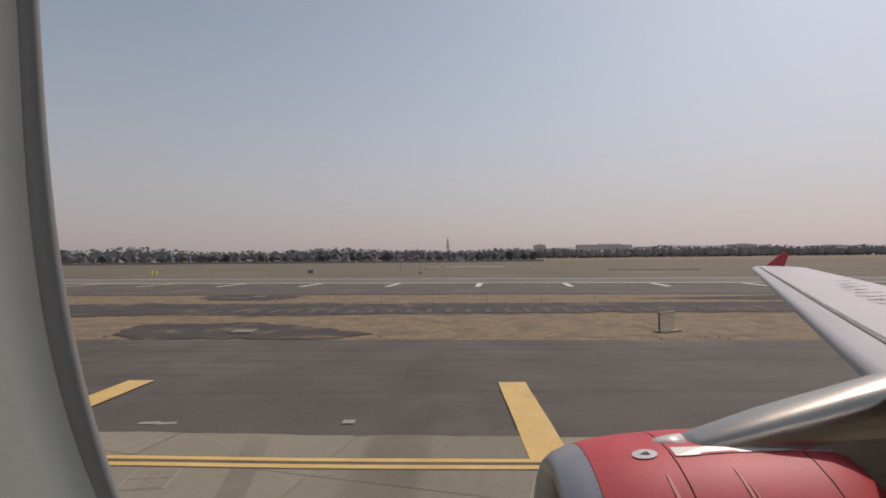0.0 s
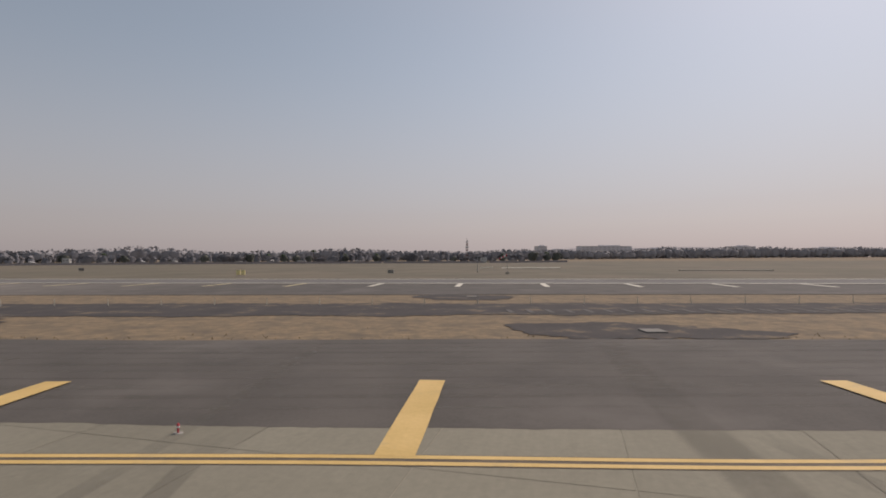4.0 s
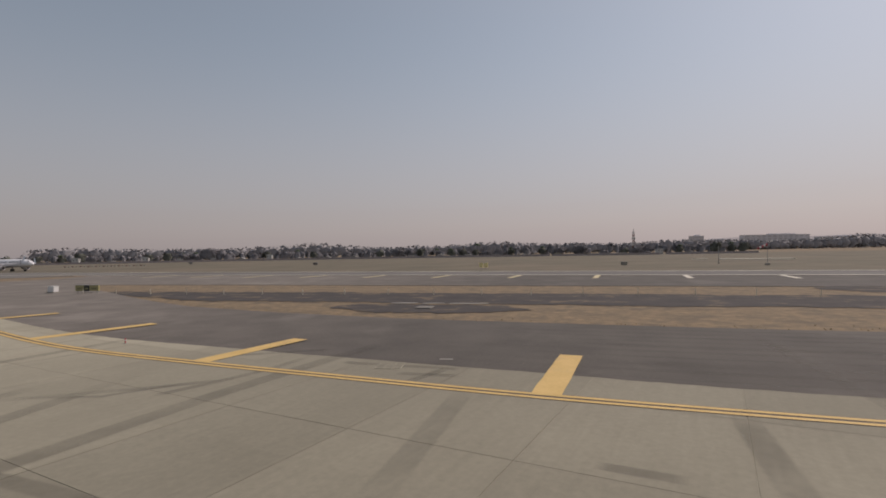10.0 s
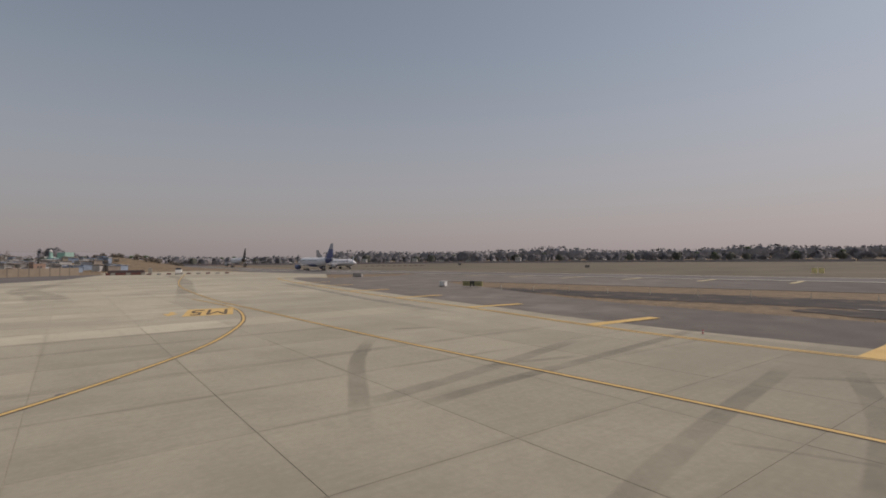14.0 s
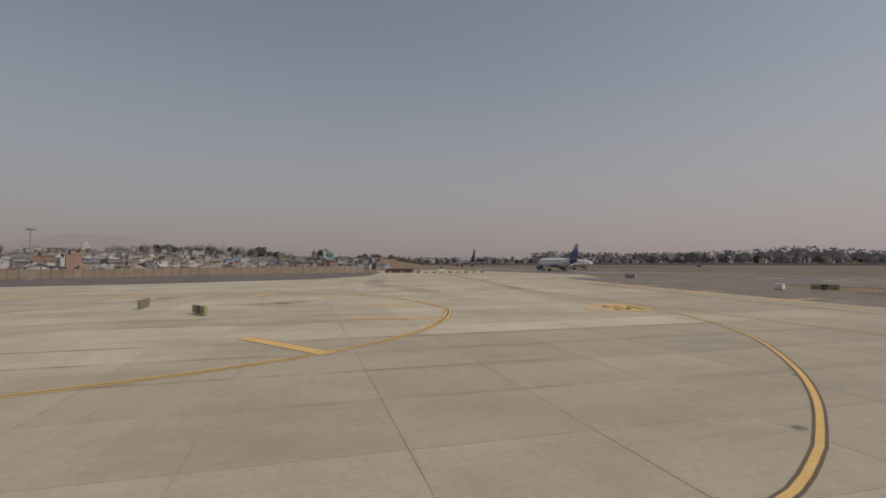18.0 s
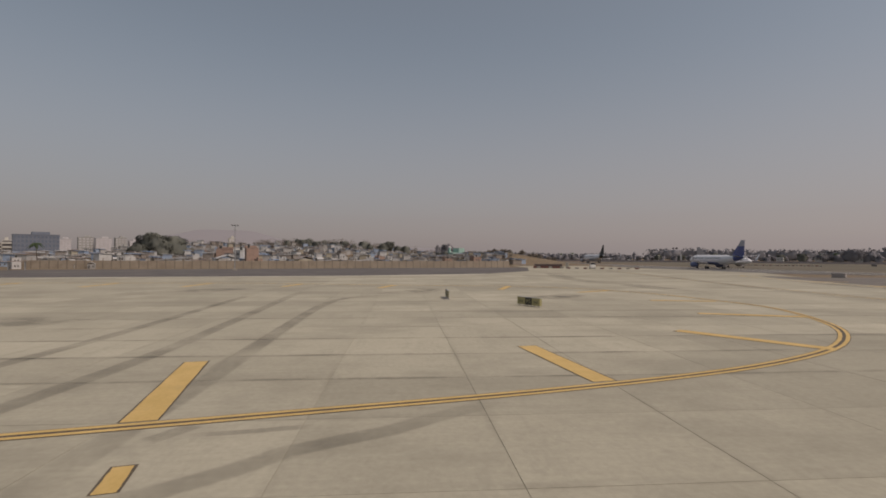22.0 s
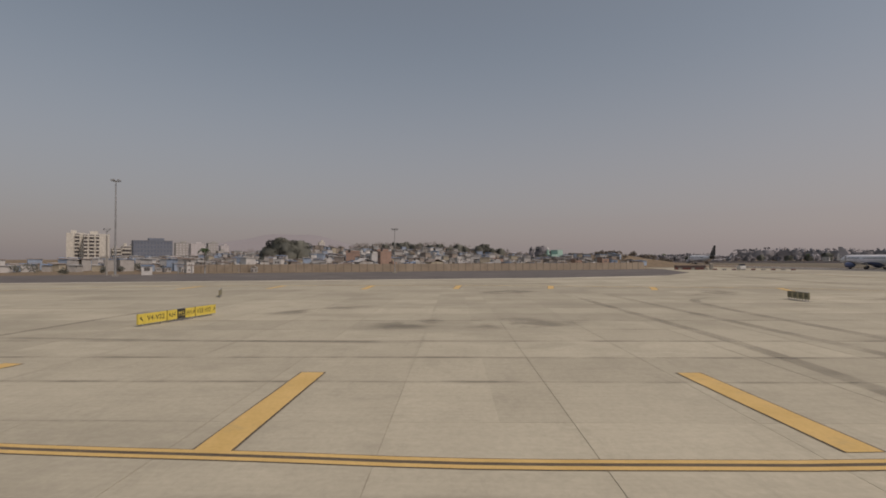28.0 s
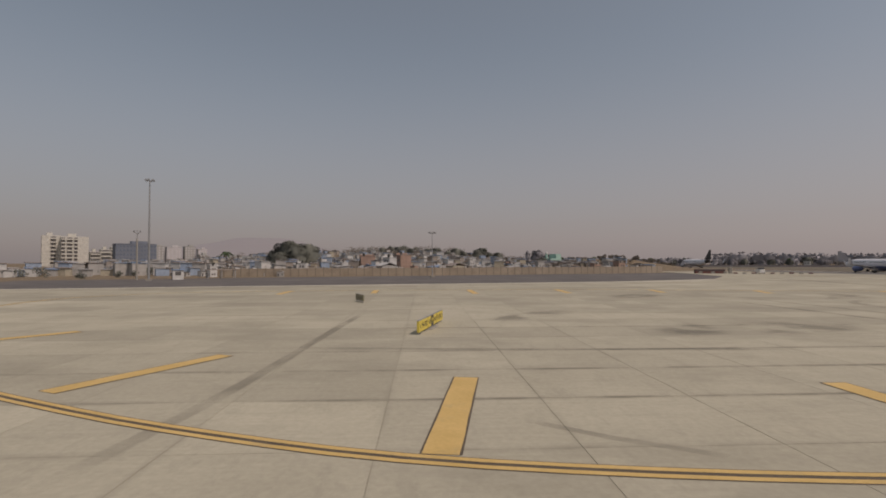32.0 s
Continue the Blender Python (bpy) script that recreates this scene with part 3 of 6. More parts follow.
# ---- dark rubber and dirt bands on the paving ----
def soft_material(name, c, strength, edge=0.3, lo=0.25, hi=0.7, floor_=0.25):
    m = bpy.data.materials.new(name)
    m.use_nodes = True
    nt = m.node_tree
    n, l = nt.nodes, nt.links
    bsdf, out = n["Principled BSDF"], n["Material Output"]
    bsdf.inputs["Base Color"].default_value, bsdf.inputs["Roughness"].default_value = (*c, 1), 0.8
    uv = n.new("ShaderNodeUVMap")
    sep = n.new("ShaderNodeSeparateXYZ")
    l.new(uv.outputs[0], sep.inputs[0])
    pp = n.new("ShaderNodeMath")
    pp.operation = "PINGPONG"
    pp.inputs[1].default_value = 0.5
    l.new(sep.outputs[1], pp.inputs[0])
    mr = n.new("ShaderNodeMapRange")
    mr.interpolation_type = "SMOOTHSTEP"
    mr.inputs[1].default_value, mr.inputs[2].default_value = 0.0, edge
    mr.inputs[3].default_value, mr.inputs[4].default_value = 0.0, strength
    l.new(pp.outputs[0], mr.inputs[0])
    no = n.new("ShaderNodeTexNoise")
    no.inputs["Scale"].default_value, no.inputs["Detail"].default_value = 0.35, 8
    geo = n.new("ShaderNodeNewGeometry")
    l.new(geo.outputs["Position"], no.inputs["Vector"])
    m2 = n.new("ShaderNodeMapRange")
    m2.inputs[1].default_value, m2.inputs[2].default_value = lo, hi
    m2.inputs[3].default_value = floor_
    l.new(no.outputs[0], m2.inputs[0])
    mul = n.new("ShaderNodeMath")
    mul.operation = "MULTIPLY"
    l.new(mr.outputs[0], mul.inputs[0])
    l.new(m2.outputs[0], mul.inputs[1])
    # streaks die away towards their ends
    along_ = n.new("ShaderNodeMath")
    along_.operation = "PINGPONG"
    along_.inputs[1].default_value = 0.5
    l.new(sep.outputs[0], along_.inputs[0])
    ends = n.new("ShaderNodeMapRange")
    ends.interpolation_type = "SMOOTHSTEP"
    ends.inputs[1].default_value, ends.inputs[2].default_value = 0.0, 0.2
    l.new(along_.outputs[0], ends.inputs[0])
    faded = n.new("ShaderNodeMath")
    faded.operation = "MULTIPLY"
    l.new(mul.outputs[0], faded.inputs[0])
    l.new(ends.outputs[0], faded.inputs[1])
    tr = n.new("ShaderNodeBsdfTransparent")
    mix = n.new("ShaderNodeMixShader")
    l.new(faded.outputs[0], mix.inputs[0])
    l.new(tr.outputs[0], mix.inputs[1])
    l.new(bsdf.outputs[0], mix.inputs[2])
    l.new(mix.outputs[0], out.inputs[0])
    return m


RUBBER = soft_material("rubber_stain", (0.13, 0.118, 0.096), 0.27, 0.2, 0.3, 0.62, 0.25)
DIRT = soft_material("dirt_stain", (0.17, 0.157, 0.13), 0.24, 0.16, 0.34, 0.62, 0.15)
WORN = soft_material("worn_pale", (0.30, 0.28, 0.24), 0.5)


def stain(pts, width, mat=None, z=0.005, label="dark rubber and dirt streak across the paving"):
    ob = ribbon("paving_stain", smooth_line(pts, 2.0), width, z, mat or RUBBER)
    return tagged(ob, label, "stain", "streaks on the paving", "structure")


# ---- materials of things ----
RED = plain("red_paint", (0.47, 0.05, 0.06), 0.55, spread=0.12)
WORN_RED = plain("scuffed_red", (0.60, 0.24, 0.22), 0.6, spread=0.1)
NACELLE_GREY = plain("nacelle_lip", (0.42, 0.41, 0.42), 0.38, 0.7, 0.06)
STEEL = plain("bare_metal", (0.47, 0.44, 0.385), 0.3, 1.0, 0.10, 1.5)
PALE_METAL = plain("pale_metal", (0.5, 0.485, 0.46), 0.5, 0.3, 0.08, 4.0)
CORE_METAL = plain("dull_core_metal", (0.34, 0.30, 0.275), 0.5, 0.35, 0.15, 2.0)
PANEL_GREY = plain("wing_paint", (0.42, 0.40, 0.405), 0.45, 0.0, 0.05, 0.8)
DARK = plain("dark_rubber", (0.035, 0.034, 0.033), 0.6)
FADED_MARK = plain("faded_marking", (0.26, 0.25, 0.25), 0.6)
CABIN = plain("cabin_panel", (0.90, 0.85, 0.72), 0.6, spread=0.03)
GASKET = plain("window_gasket", (0.24, 0.235, 0.22), 0.7, spread=0.05)
WHITE = plain("white_plastic", (0.72, 0.71, 0.68), 0.45, spread=0.05)
FUSELAGE = plain("fuselage_paint", (0.72, 0.72, 0.73), 0.35, spread=0.04, scale=0.5)
BLUE = plain("tail_blue", (0.06, 0.085, 0.24), 0.35, spread=0.08)
DARKGLASS = plain("dark_glass", (0.04, 0.045, 0.055), 0.1, spread=0.05)
FADED_YELLOW = plain("faded_yellow", (0.33, 0.30, 0.14), 0.5, spread=0.08)
SIGN_YELLOW = plain("sign_yellow", (0.62, 0.49, 0.08), 0.45, spread=0.08)
SIGN_BLACK = plain("sign_black", (0.035, 0.035, 0.03), 0.5)
METAL = plain("grey_metal", (0.35, 0.35, 0.34), 0.5, 0.6)
RUST = plain("rusty_red", (0.15, 0.06, 0.05), 0.8, spread=0.25)
TAN_WALL = material("plastered_wall", (0.29, 0.24, 0.18), (0.37, 0.31, 0.235), 0.9, 0.12, 4, 0.2, stain=(0.26, 0.21, 0.155), stain_scale=0.3, stain_at=0.6)


# ---- the carrying airliner, standing where the walk begins ----
def loft(sections, close=True, cap=True):
    """A skin through rings of equal point counts."""
    bm = bmesh.new()
    rings = [[bm.verts.new(p) for p in s] for s in sections]
    n = len(rings[0])
    for r0, r1 in zip(rings, rings[1:]):
        for i in range(n if close else n - 1):
            bm.faces.new((r0[i], r0[(i + 1) % n], r1[(i + 1) % n], r1[i]))
    if cap and close:
        bm.faces.new(rings[0][::-1])
        bm.faces.new(rings[-1])
    bmesh.ops.recalc_face_normals(bm, faces=bm.faces)
    return bm


def ring(cx, cy, cz, ry, rz, n=28, axis="x", lean=0.0):
    return [(cx + lean * math.sin(2 * math.pi * i / n), cy + ry * math.cos(2 * math.pi * i / n), cz + rz * math.sin(2 * math.pi * i / n)) for i in range(n)]


def airfoil(le, chord, thick, n=14):
    """A section in the x-z plane: le is the leading edge, x runs aft."""
    out = []
    for i in range(n):
        a = 2 * math.pi * i / n
        c = 0.5 - 0.5 * math.cos(a)
        t = thick * 2.6 * (math.sqrt(c) * 0.32 - c * 0.13 - c * c * 0.19)
        out.append((le[0] + chord * c, le[1], le[2] + (t if a < math.pi else -t * 0.6)))
    return out


def nacelle_parts(th, x0, y, z, red, lip):
    """Engine cowl from its lip at x0 aft, round axis (y, z)."""
    k = [(0.10, 0.80), (0.03, 0.86), (0.0, 0.92), (0.03, 0.99), (0.10, 1.045), (0.20, 1.085), (0.27, 1.108)]
    part("inlet_lip", loft([ring(x0 + a, y, z, r, r * 1.02, 40) for a, r in [(0.55, 0.78), (0.3, 0.77)] + k], cap=False), lip, th, "grey metal inlet lip", True)
    part("fan_cowl", loft([ring(x0 + a, y, z, r, r * 1.02, 40) for a, r in ((0.275, 1.11), (0.46, 1.152), (0.7, 1.182), (0.9, 1.197))], cap=False), red, th, smooth=True)
    part("mid_cowl", loft([ring(x0 + a, y, z, r, r * 1.02, 40) for a, r in ((0.912, 1.198), (1.15, 1.215), (1.4, 1.22), (1.95, 1.217))], cap=False), red, th, smooth=True)
    part("reverser_cowl", loft([ring(x0 + a, y, z, r, r * 1.02, 40) for a, r in ((1.962, 1.217), (2.1, 1.208), (2.22, 1.185), (2.34, 1.15), (2.345, 1.10), (2.2, 1.06))], cap=False), red, th, smooth=True)
    part("core_cowl", loft([ring(x0 + a, y, z, r, r, 32) for a, r in ((1.9, 0.98), (2.4, 0.92), (2.9, 0.84), (3.35, 0.74))]), CORE_METAL, th, "dull heat-stained metal core cowl", True)
    part("exhaust", loft([ring(x0 + a, y, z, r, r, 32) for a, r in ((3.3, 0.66), (3.9, 0.6), (4.5, 0.42), (4.9, 0.2))]), STEEL, th, "bare metal exhaust cone", True)
    part("fan_disc", loft([ring(x0 + a, y, z, r, r, 32) for a, r in ((0.62, 0.79), (0.66, 0.3), (0.35, 0.03))]), DARK, th, smooth=True)


def own_airliner():
    th = empty("airliner", Matrix.Translation((0, -0.342, 0)), "parked airliner with red engine, grey wing and red wingtip fence", "aircraft")
    # wing: leading edge from the body out to the tip
    secs = []
    for y, le, ch, z, tk in ((-1.2, 0.2, 7.6, 2.95, 0.95), (0.9, 2.0, 6.0, 3.1, 0.8), (4.4, 3.83, 3.9, 3.33, 0.50), (8.0, 5.67, 3.1, 3.57, 0.36), (12.0, 7.71, 2.3, 3.84, 0.26), (15.1, 9.29, 1.65, 4.05, 0.17), (15.5, 9.62, 1.25, 4.07, 0.11)):
        secs.append(airfoil((le, y, z), ch, tk))
    part("wing", loft(secs), PANEL_GREY, th, "light grey painted wing", True)
    # slat gap line and panel joints on the upper skin
    for f0, w in ((0.135, 0.03), (0.155, 0.018)):
        v, f = [], []
        for i, (y, le, ch, z, tk) in enumerate(((4.2, 3.73, 3.95, 3.32, 0.51), (8.0, 5.67, 3.1, 3.57, 0.36), (12.0, 7.71, 2.3, 3.84, 0.26), (14.9, 9.2, 1.7, 4.03, 0.18))):
            for c in (f0, f0 + w / ch):
                t = tk * 2.6 * (math.sqrt(c) * 0.32 - c * 0.13 - c * c * 0.19)
                v.append((le + ch * c, y, z + t + 0.008))
            if i:
                f.append((2 * i - 2, 2 * i - 1, 2 * i + 1, 2 * i))
        mesh_object("slat_joint", v, f, DARK, th)
    for k in range(7):
        x, y = 8.15 - k * 0.22, 10.6 - k * 0.42
        z = 3.84 + (y - 12) * 0.068 + 0.155
        bm = box_bm(0.5 if k % 3 else 0.3, 0.06, 0.006, (x + 0.35, y, z), rot=Matrix.Rotation(radians(24 if k % 2 else 6), 4, "Z"))
        part("registration_bar", bm, FADED_MARK, th)
    # red fence at the tip
    fence = [[(9.95, 15.46, 4.08), (10.55, 15.46, 4.08), (10.78, 15.56, 4.5), (10.6, 15.56, 4.52)], [(9.95, 15.52, 4.08), (10.55, 15.52, 4.08), (10.78, 15.6, 4.5), (10.6, 15.6, 4.52)]]
    part("wingtip_fence", loft(fence), RED, th, "red wingtip fence")
    nacelle_parts(th, 0.9, 4.3, 1.70, RED, NACELLE_GREY)
    # pylon: a bare metal fairing that runs from the cowl up to the wing
    pyl = []
    for x, z, w, h in ((1.95, 2.90, 0.10, 0.10), (2.1, 2.97, 0.17, 0.2), (2.72, 3.17, 0.22, 0.36), (3.3, 3.33, 0.23, 0.46), (3.77, 3.46, 0.25, 0.56), (4.6, 3.58, 0.26, 0.7), (6.2, 3.4, 0.2, 0.6)):
        pyl.append([(x, 4.3 + w * math.copysign(abs(math.cos(a)) ** 0.7, math.cos(a)), z - h * 0.5 + h * 0.5 * math.copysign(abs(math.sin(a)) ** 0.7, math.sin(a))) for a in [2 * math.pi * i / 20 for i in range(20)]])
    part("pylon", loft(pyl), STEEL, th, "shiny bare metal pylon fairing", True)
    # duller than the fairing above: the dark it reflects is put in the colour
    flank = []
    for x, z0, z1, w in ((2.05, 2.80, 2.90, 0.12), (2.5, 2.78, 3.0, 0.19), (3.0, 2.70, 3.07, 0.21), (3.5, 2.55, 3.16, 0.22), (4.2, 2.45, 3.25, 0.23), (5.6, 2.7, 3.2, 0.2)):
        flank.append([(x, 4.3 - w, z0), (x, 4.3 - w, z1), (x, 4.3 + w, z1), (x, 4.3 + w, z0)])
    part("pylon_flank", loft(flank), CORE_METAL, th, "dull grey lower flank of the pylon")
    part("pylon_nose", loft([ring(1.72 + a, 4.3, 2.89, r, r * 0.7, 16) for a, r in ((0, 0.015), (0.06, 0.06), (0.16, 0.09), (0.28, 0.11))]), PALE_METAL, th, "pale pylon nose cap", True)
    # fittings that lie on the cowl: skin(x, a) is the point at x aft and a degrees from the top towards the body
    def skin(x, a, lift=0.006):
        r = float(np.interp(x - 0.9, (0.275, 0.46, 0.7, 0.9, 1.15, 1.4, 1.95, 2.7), (1.11, 1.152, 1.182, 1.197, 1.215, 1.22, 1.217, 1.16))) + lift
        return (x, 4.3 - r * math.sin(radians(a)), 1.70 + 1.02 * r * math.cos(radians(a)))

    def patch(name, pts, mat, label="", lift=0.006):
        mesh_object(name, [skin(x, a, lift) for x, a in pts], [tuple(range(len(pts)))], mat, th, label)

    patch("cowl_vent", [(1.604 + 0.1 * math.cos(t), 10.5 + 3.1 * math.sin(t)) for t in [2 * math.pi * k / 20 for k in range(20)]], NACELLE_GREY, "small grey flush air inlet")
    patch("vent_slot", [(1.56, 10.6), (1.63, 9.2), (1.645, 11.6), (1.615, 11.0)], DARK, lift=0.011)
    patch("cowl_strip", [(1.83, 7.5), (1.83, 13.2), (1.97, 13.6), (2.1, 13.0), (2.4, 12.4), (2.75, 11.8), (3.1, 11.6), (3.1, 10.4), (2.6, 10.0), (2.1, 8.5)], PALE_METAL, "pale strip along the pylon foot")
    for x, a0, a1, w in ((1.68, 22, 46, 0.016), (2.2, 20, 46, 0.012), (2.24, 27, 38, 0.007)):
        v, f = [], []
        for k in range(13):
            u = k / 12
            h = w * math.sin(math.pi * min(1, 0.05 + u)) ** 0.7 * (1 - 0.4 * u)
            v += [skin(x + 0.02 * u - h, a0 + (a1 - a0) * u, 0.004), skin(x + 0.02 * u + h, a0 + (a1 - a0) * u, 0.004)]
            if k:
                f.append((2 * k - 2, 2 * k - 1, 2 * k + 1, 2 * k))
        mesh_object("scuff_streak", v, f, WORN_RED, th, "pale scuff down the red cowl")
    # dotted row of fasteners behind the inlet lip
    for k in range(44):
        a = -20 + 3.0 * k
        patch("fastener", [(1.155 + 0.006 * math.cos(t), a + 0.28 * math.sin(t)) for t in [2 * math.pi * i / 6 for i in range(6)]], DARK, lift=0.004)
    for ob in th.children:
        if ob.name.split(".")[0] in ("wing", "slat_joint", "registration_bar", "wingtip_fence"):
            ob.location.x -= 0.13
    # body from the window aft, cut open ahead of it
    cy, cz, r = -1.5, 3.95, 1.98
    n = 36
    angs = [2 * math.pi * i / n for i in range(n)]
    sec = lambda x, k=1.0, up=0.0: [(x, cy + r * k * math.cos(a), cz + up + r * k * math.sin(a)) for a in angs]
    part("fuselage", loft([sec(1.7), sec(8), sec(14), sec(18, 0.9, 0.2), sec(22, 0.55, 0.75), sec(25, 0.15, 1.2)], cap=False), FUSELAGE, th, smooth=True)
    # skin below the windows
    for name, a0, a1 in (("lower_skin", 182, 365),):
        order = [radians(a0 + (a1 - a0) * i / 20) for i in range(21)]
        part(name, loft([[(x, cy + r * math.cos(a), cz + r * math.sin(a)) for a in order] for x in (-0.5, 1.7)], close=False, cap=False), FUSELAGE, th, smooth=True)
    part("fin", loft([[(17.5, cy - 0.12, 5.7), (23.5, cy, 5.7), (17.5, cy + 0.12, 5.7)], [(22.3, cy - 0.05, 11.5), (24.6, cy, 11.5), (22.3, cy + 0.05, 11.5)]]), RED, th, "red tail fin")
    for s in (-1, 1):
        part("tailplane", loft([[(20.5, cy + s * 0.9, 5.1), (24, cy + s * 0.9, 5.0), (22, cy + s * 0.9, 4.9)], [(23.6, cy + s * 6.2, 5.7), (25, cy + s * 6.2, 5.65), (24.2, cy + s * 6.2, 5.6)]]), PANEL_GREY, th)
    for y in (-5.3, 2.3):
        bm = tube_bm((8.2, y, 3.2), (8.2, y, 0.55), 0.14, 0.11)
        leg = part("main_gear", bm, METAL, th)
        for s in (-0.46, 0.46):
            part("wheel", tube_bm((8.2, y + s - 0.2, 0.57), (8.2, y + s + 0.2, 0.57), 0.57, seg=24), DARK, leg)
    part("jack_post", tube_bm((0.1, cy, 2.0), (0.1, cy, -0.02), 0.1), METAL, th)
    # cabin side panel and gasket ahead of the window
    yw = 0.26
    curve = lambda c, z: ((c[0] * z + c[1]) * z + c[2]) * z + c[3]
    gasket_c, panel_c = (-1.5445, 0.6643, -0.1482, -0.1977), (-2.4135, 0.7619, -0.1324, -0.2147)
    zs = [-0.17 + 0.36 * k / 47 for k in range(48)]
    # each strip: (across from its inner to its outer edge 0..1, depth) rows that round its section
    def strip(name, inner, outer, section, mat, label):
        v, f = [], []
        for z in zs:
            a, b = inner(z), outer(z)
            v += [(a + (b - a) * u, yw + dy, 4.49 + z) for u, dy in section]
        n = len(section)
        for k in range(len(zs) - 1):
            f += [(n * k + q, n * k + q + 1, n * k + n + q + 1, n * k + n + q) for q in range(n - 1)]
        mesh_object(name, v, f, mat, th, label, smooth=True)

    strip("window_gasket", lambda z: curve(gasket_c, z), lambda z: curve(panel_c, z), ((0, 0.004), (0.02, 0.001), (0.2, 0.0), (0.55, 0.002), (0.85, 0.006), (1.0, 0.008)), GASKET, "dark window gasket")
    strip("window_rim", lambda z: curve(panel_c, z), lambda z: curve(panel_c, z) - 0.012, ((0, 0.008), (0.3, 0.003), (0.7, -0.001), (1, -0.002)), CABIN, "pale rounded window rim")
    strip("side_panel", lambda z: curve(panel_c, z) - 0.012, lambda z: curve(panel_c, z) - 0.3, ((0, -0.002), (0.1, -0.004), (0.5, -0.012), (1, -0.02)), CABIN, "pale cabin side panel")
    return th


own_airliner()


# ---- vegetation ----
def leafy(m, amount=0.06):
    """Leaves let part of the light through."""
    nt = m.node_tree
    n, l = nt.nodes, nt.links
    bsdf, out = n["Principled BSDF"], n["Material Output"]
    tl = n.new("ShaderNodeBsdfTranslucent")
    l.new(bsdf.inputs["Base Color"].links[0].from_socket, tl.inputs[0])
    mix = n.new("ShaderNodeMixShader")
    mix.inputs[0].default_value = amount
    l.new(bsdf.outputs[0], mix.inputs[1])
    l.new(tl.outputs[0], mix.inputs[2])
    l.new(mix.outputs[0], out.inputs[0])
    bsdf.inputs["Specular IOR Level"].default_value = 0.1
    return m


# haze is put into this leaf colour: paler and greyer than real leaves
LEAF_HAZED = material("dusty_foliage", (0.25, 0.243, 0.255), (0.28, 0.271, 0.284), 0.9, 0.5, 4, 0.0, per_object=0.16)
LEAF_GREEN = material("green_foliage", (0.045, 0.065, 0.035), (0.085, 0.115, 0.06), 0.85, 0.5, 4, 0.0, per_object=0.2)
BARK = plain("bark", (0.12, 0.095, 0.075), 0.9, spread=0.2)
# the same painted haze, paler still for the farther woods
FAR_LEAF = material("far_hazed_foliage", (0.33, 0.32, 0.33), (0.37, 0.358, 0.37), 0.95, 0.06, 0.5, 0.0, per_object=0.12)


for m in (LEAF_HAZED, LEAF_GREEN, FAR_LEAF):
    leafy(m)


BALL = bmesh.new()
bmesh.ops.create_icosphere(BALL, subdivisions=2, radius=1.0)
BALL_V = [v.co.copy() for v in BALL.verts]
BALL_F = [tuple(v.index for v in f.verts) for f in BALL.faces]
BALL.free()


def lump(v, f, at, r, flat, g):
    """The dense inside of a clump of leaves: an uneven, knobbly mass."""
    b, s = len(v), g.uniform(0, 50)
    for c in BALL_V:
        k = r * (1 + 0.34 * noise.noise((c.x * 2.4 + s, c.y * 2.4, c.z * 2.4)) + g.uniform(-0.1, 0.1))
        v.append(Vector((at[0] + c.x * k, at[1] + c.y * k, at[2] + c.z * k * flat)))
    f.extend(tuple(b + i for i in t) for t in BALL_F)


def crown_mesh(name, r, h, clumps, leaves, seed, mat, leaf=0.55, flat=0.8):
    """Many small tilted leaf sprays gathered in uneven clumps."""
    g = random.Random(seed)
    v, f = [], []
    for c in range(clumps):
        a, d = g.uniform(0, 6.283), r * math.sqrt(g.random()) * 0.85
        cz = h * (0.45 + 0.5 * g.random() * (1 - 0.5 * d / r))
        cr = r * g.uniform(0.22, 0.42)
        cx, cyy = d * math.cos(a), d * math.sin(a)
        if c < 5:
            lump(v, f, (cx * 0.45, cyy * 0.45, h * (0.42 + 0.09 * c)), r * (0.8 - 0.09 * c), 0.75 * h / (2.2 * r), g)
        for _ in range(leaves):
            u = Vector((g.gauss(0, 1), g.gauss(0, 1), g.gauss(0, 1))).normalized() * cr * g.uniform(0.8, 1.1)
            p = Vector((cx + u.x, cyy + u.y, cz + u.z * flat))
            t1 = Vector((g.gauss(0, 1), g.gauss(0, 1), g.gauss(0, 0.7))).normalized() * leaf * g.uniform(0.5, 1.2)
            t2 = t1.cross(Vector((g.gauss(0, 1), g.gauss(0, 1), g.gauss(0, 1)))).normalized() * leaf * g.uniform(0.4, 0.8)
            b = len(v)
            v += [p - t1, p + t2, p + t1, p - t2]
            f.append((b, b + 1, b + 2, b + 3))
    me = bpy.data.meshes.new(name)
    mid = Vector((0, 0, h * 0.42))
    me.from_pydata([tuple(p) for p in v], [], outward(v, f, [mid] * len(v)))
    round_off(me, v, [mid] * len(v))
    me.materials.append(mat)
    return me


def outward(v, f, mids):
    """Turns every leaf so that its upper face looks away from the middle of its crown."""
    out = []
    for t in f:
        n = (v[t[1]] - v[t[0]]).cross(v[t[2]] - v[t[0]])
        out.append(t if n.dot(v[t[0]] - mids[t[0]]) >= 0 else t[::-1])
    return out


def round_off(me, v, mids):
    """Leaves of a crown are shaded as one soft mass."""
    me.polygons.foreach_set("use_smooth", [True] * len(me.polygons))
    me.normals_split_custom_set_from_vertices([tuple(Vector((p.x - m.x, p.y - m.y, 0.25 * abs(p.z - m.z) + 0.05)).normalized()) for p, m in zip(v, mids)])


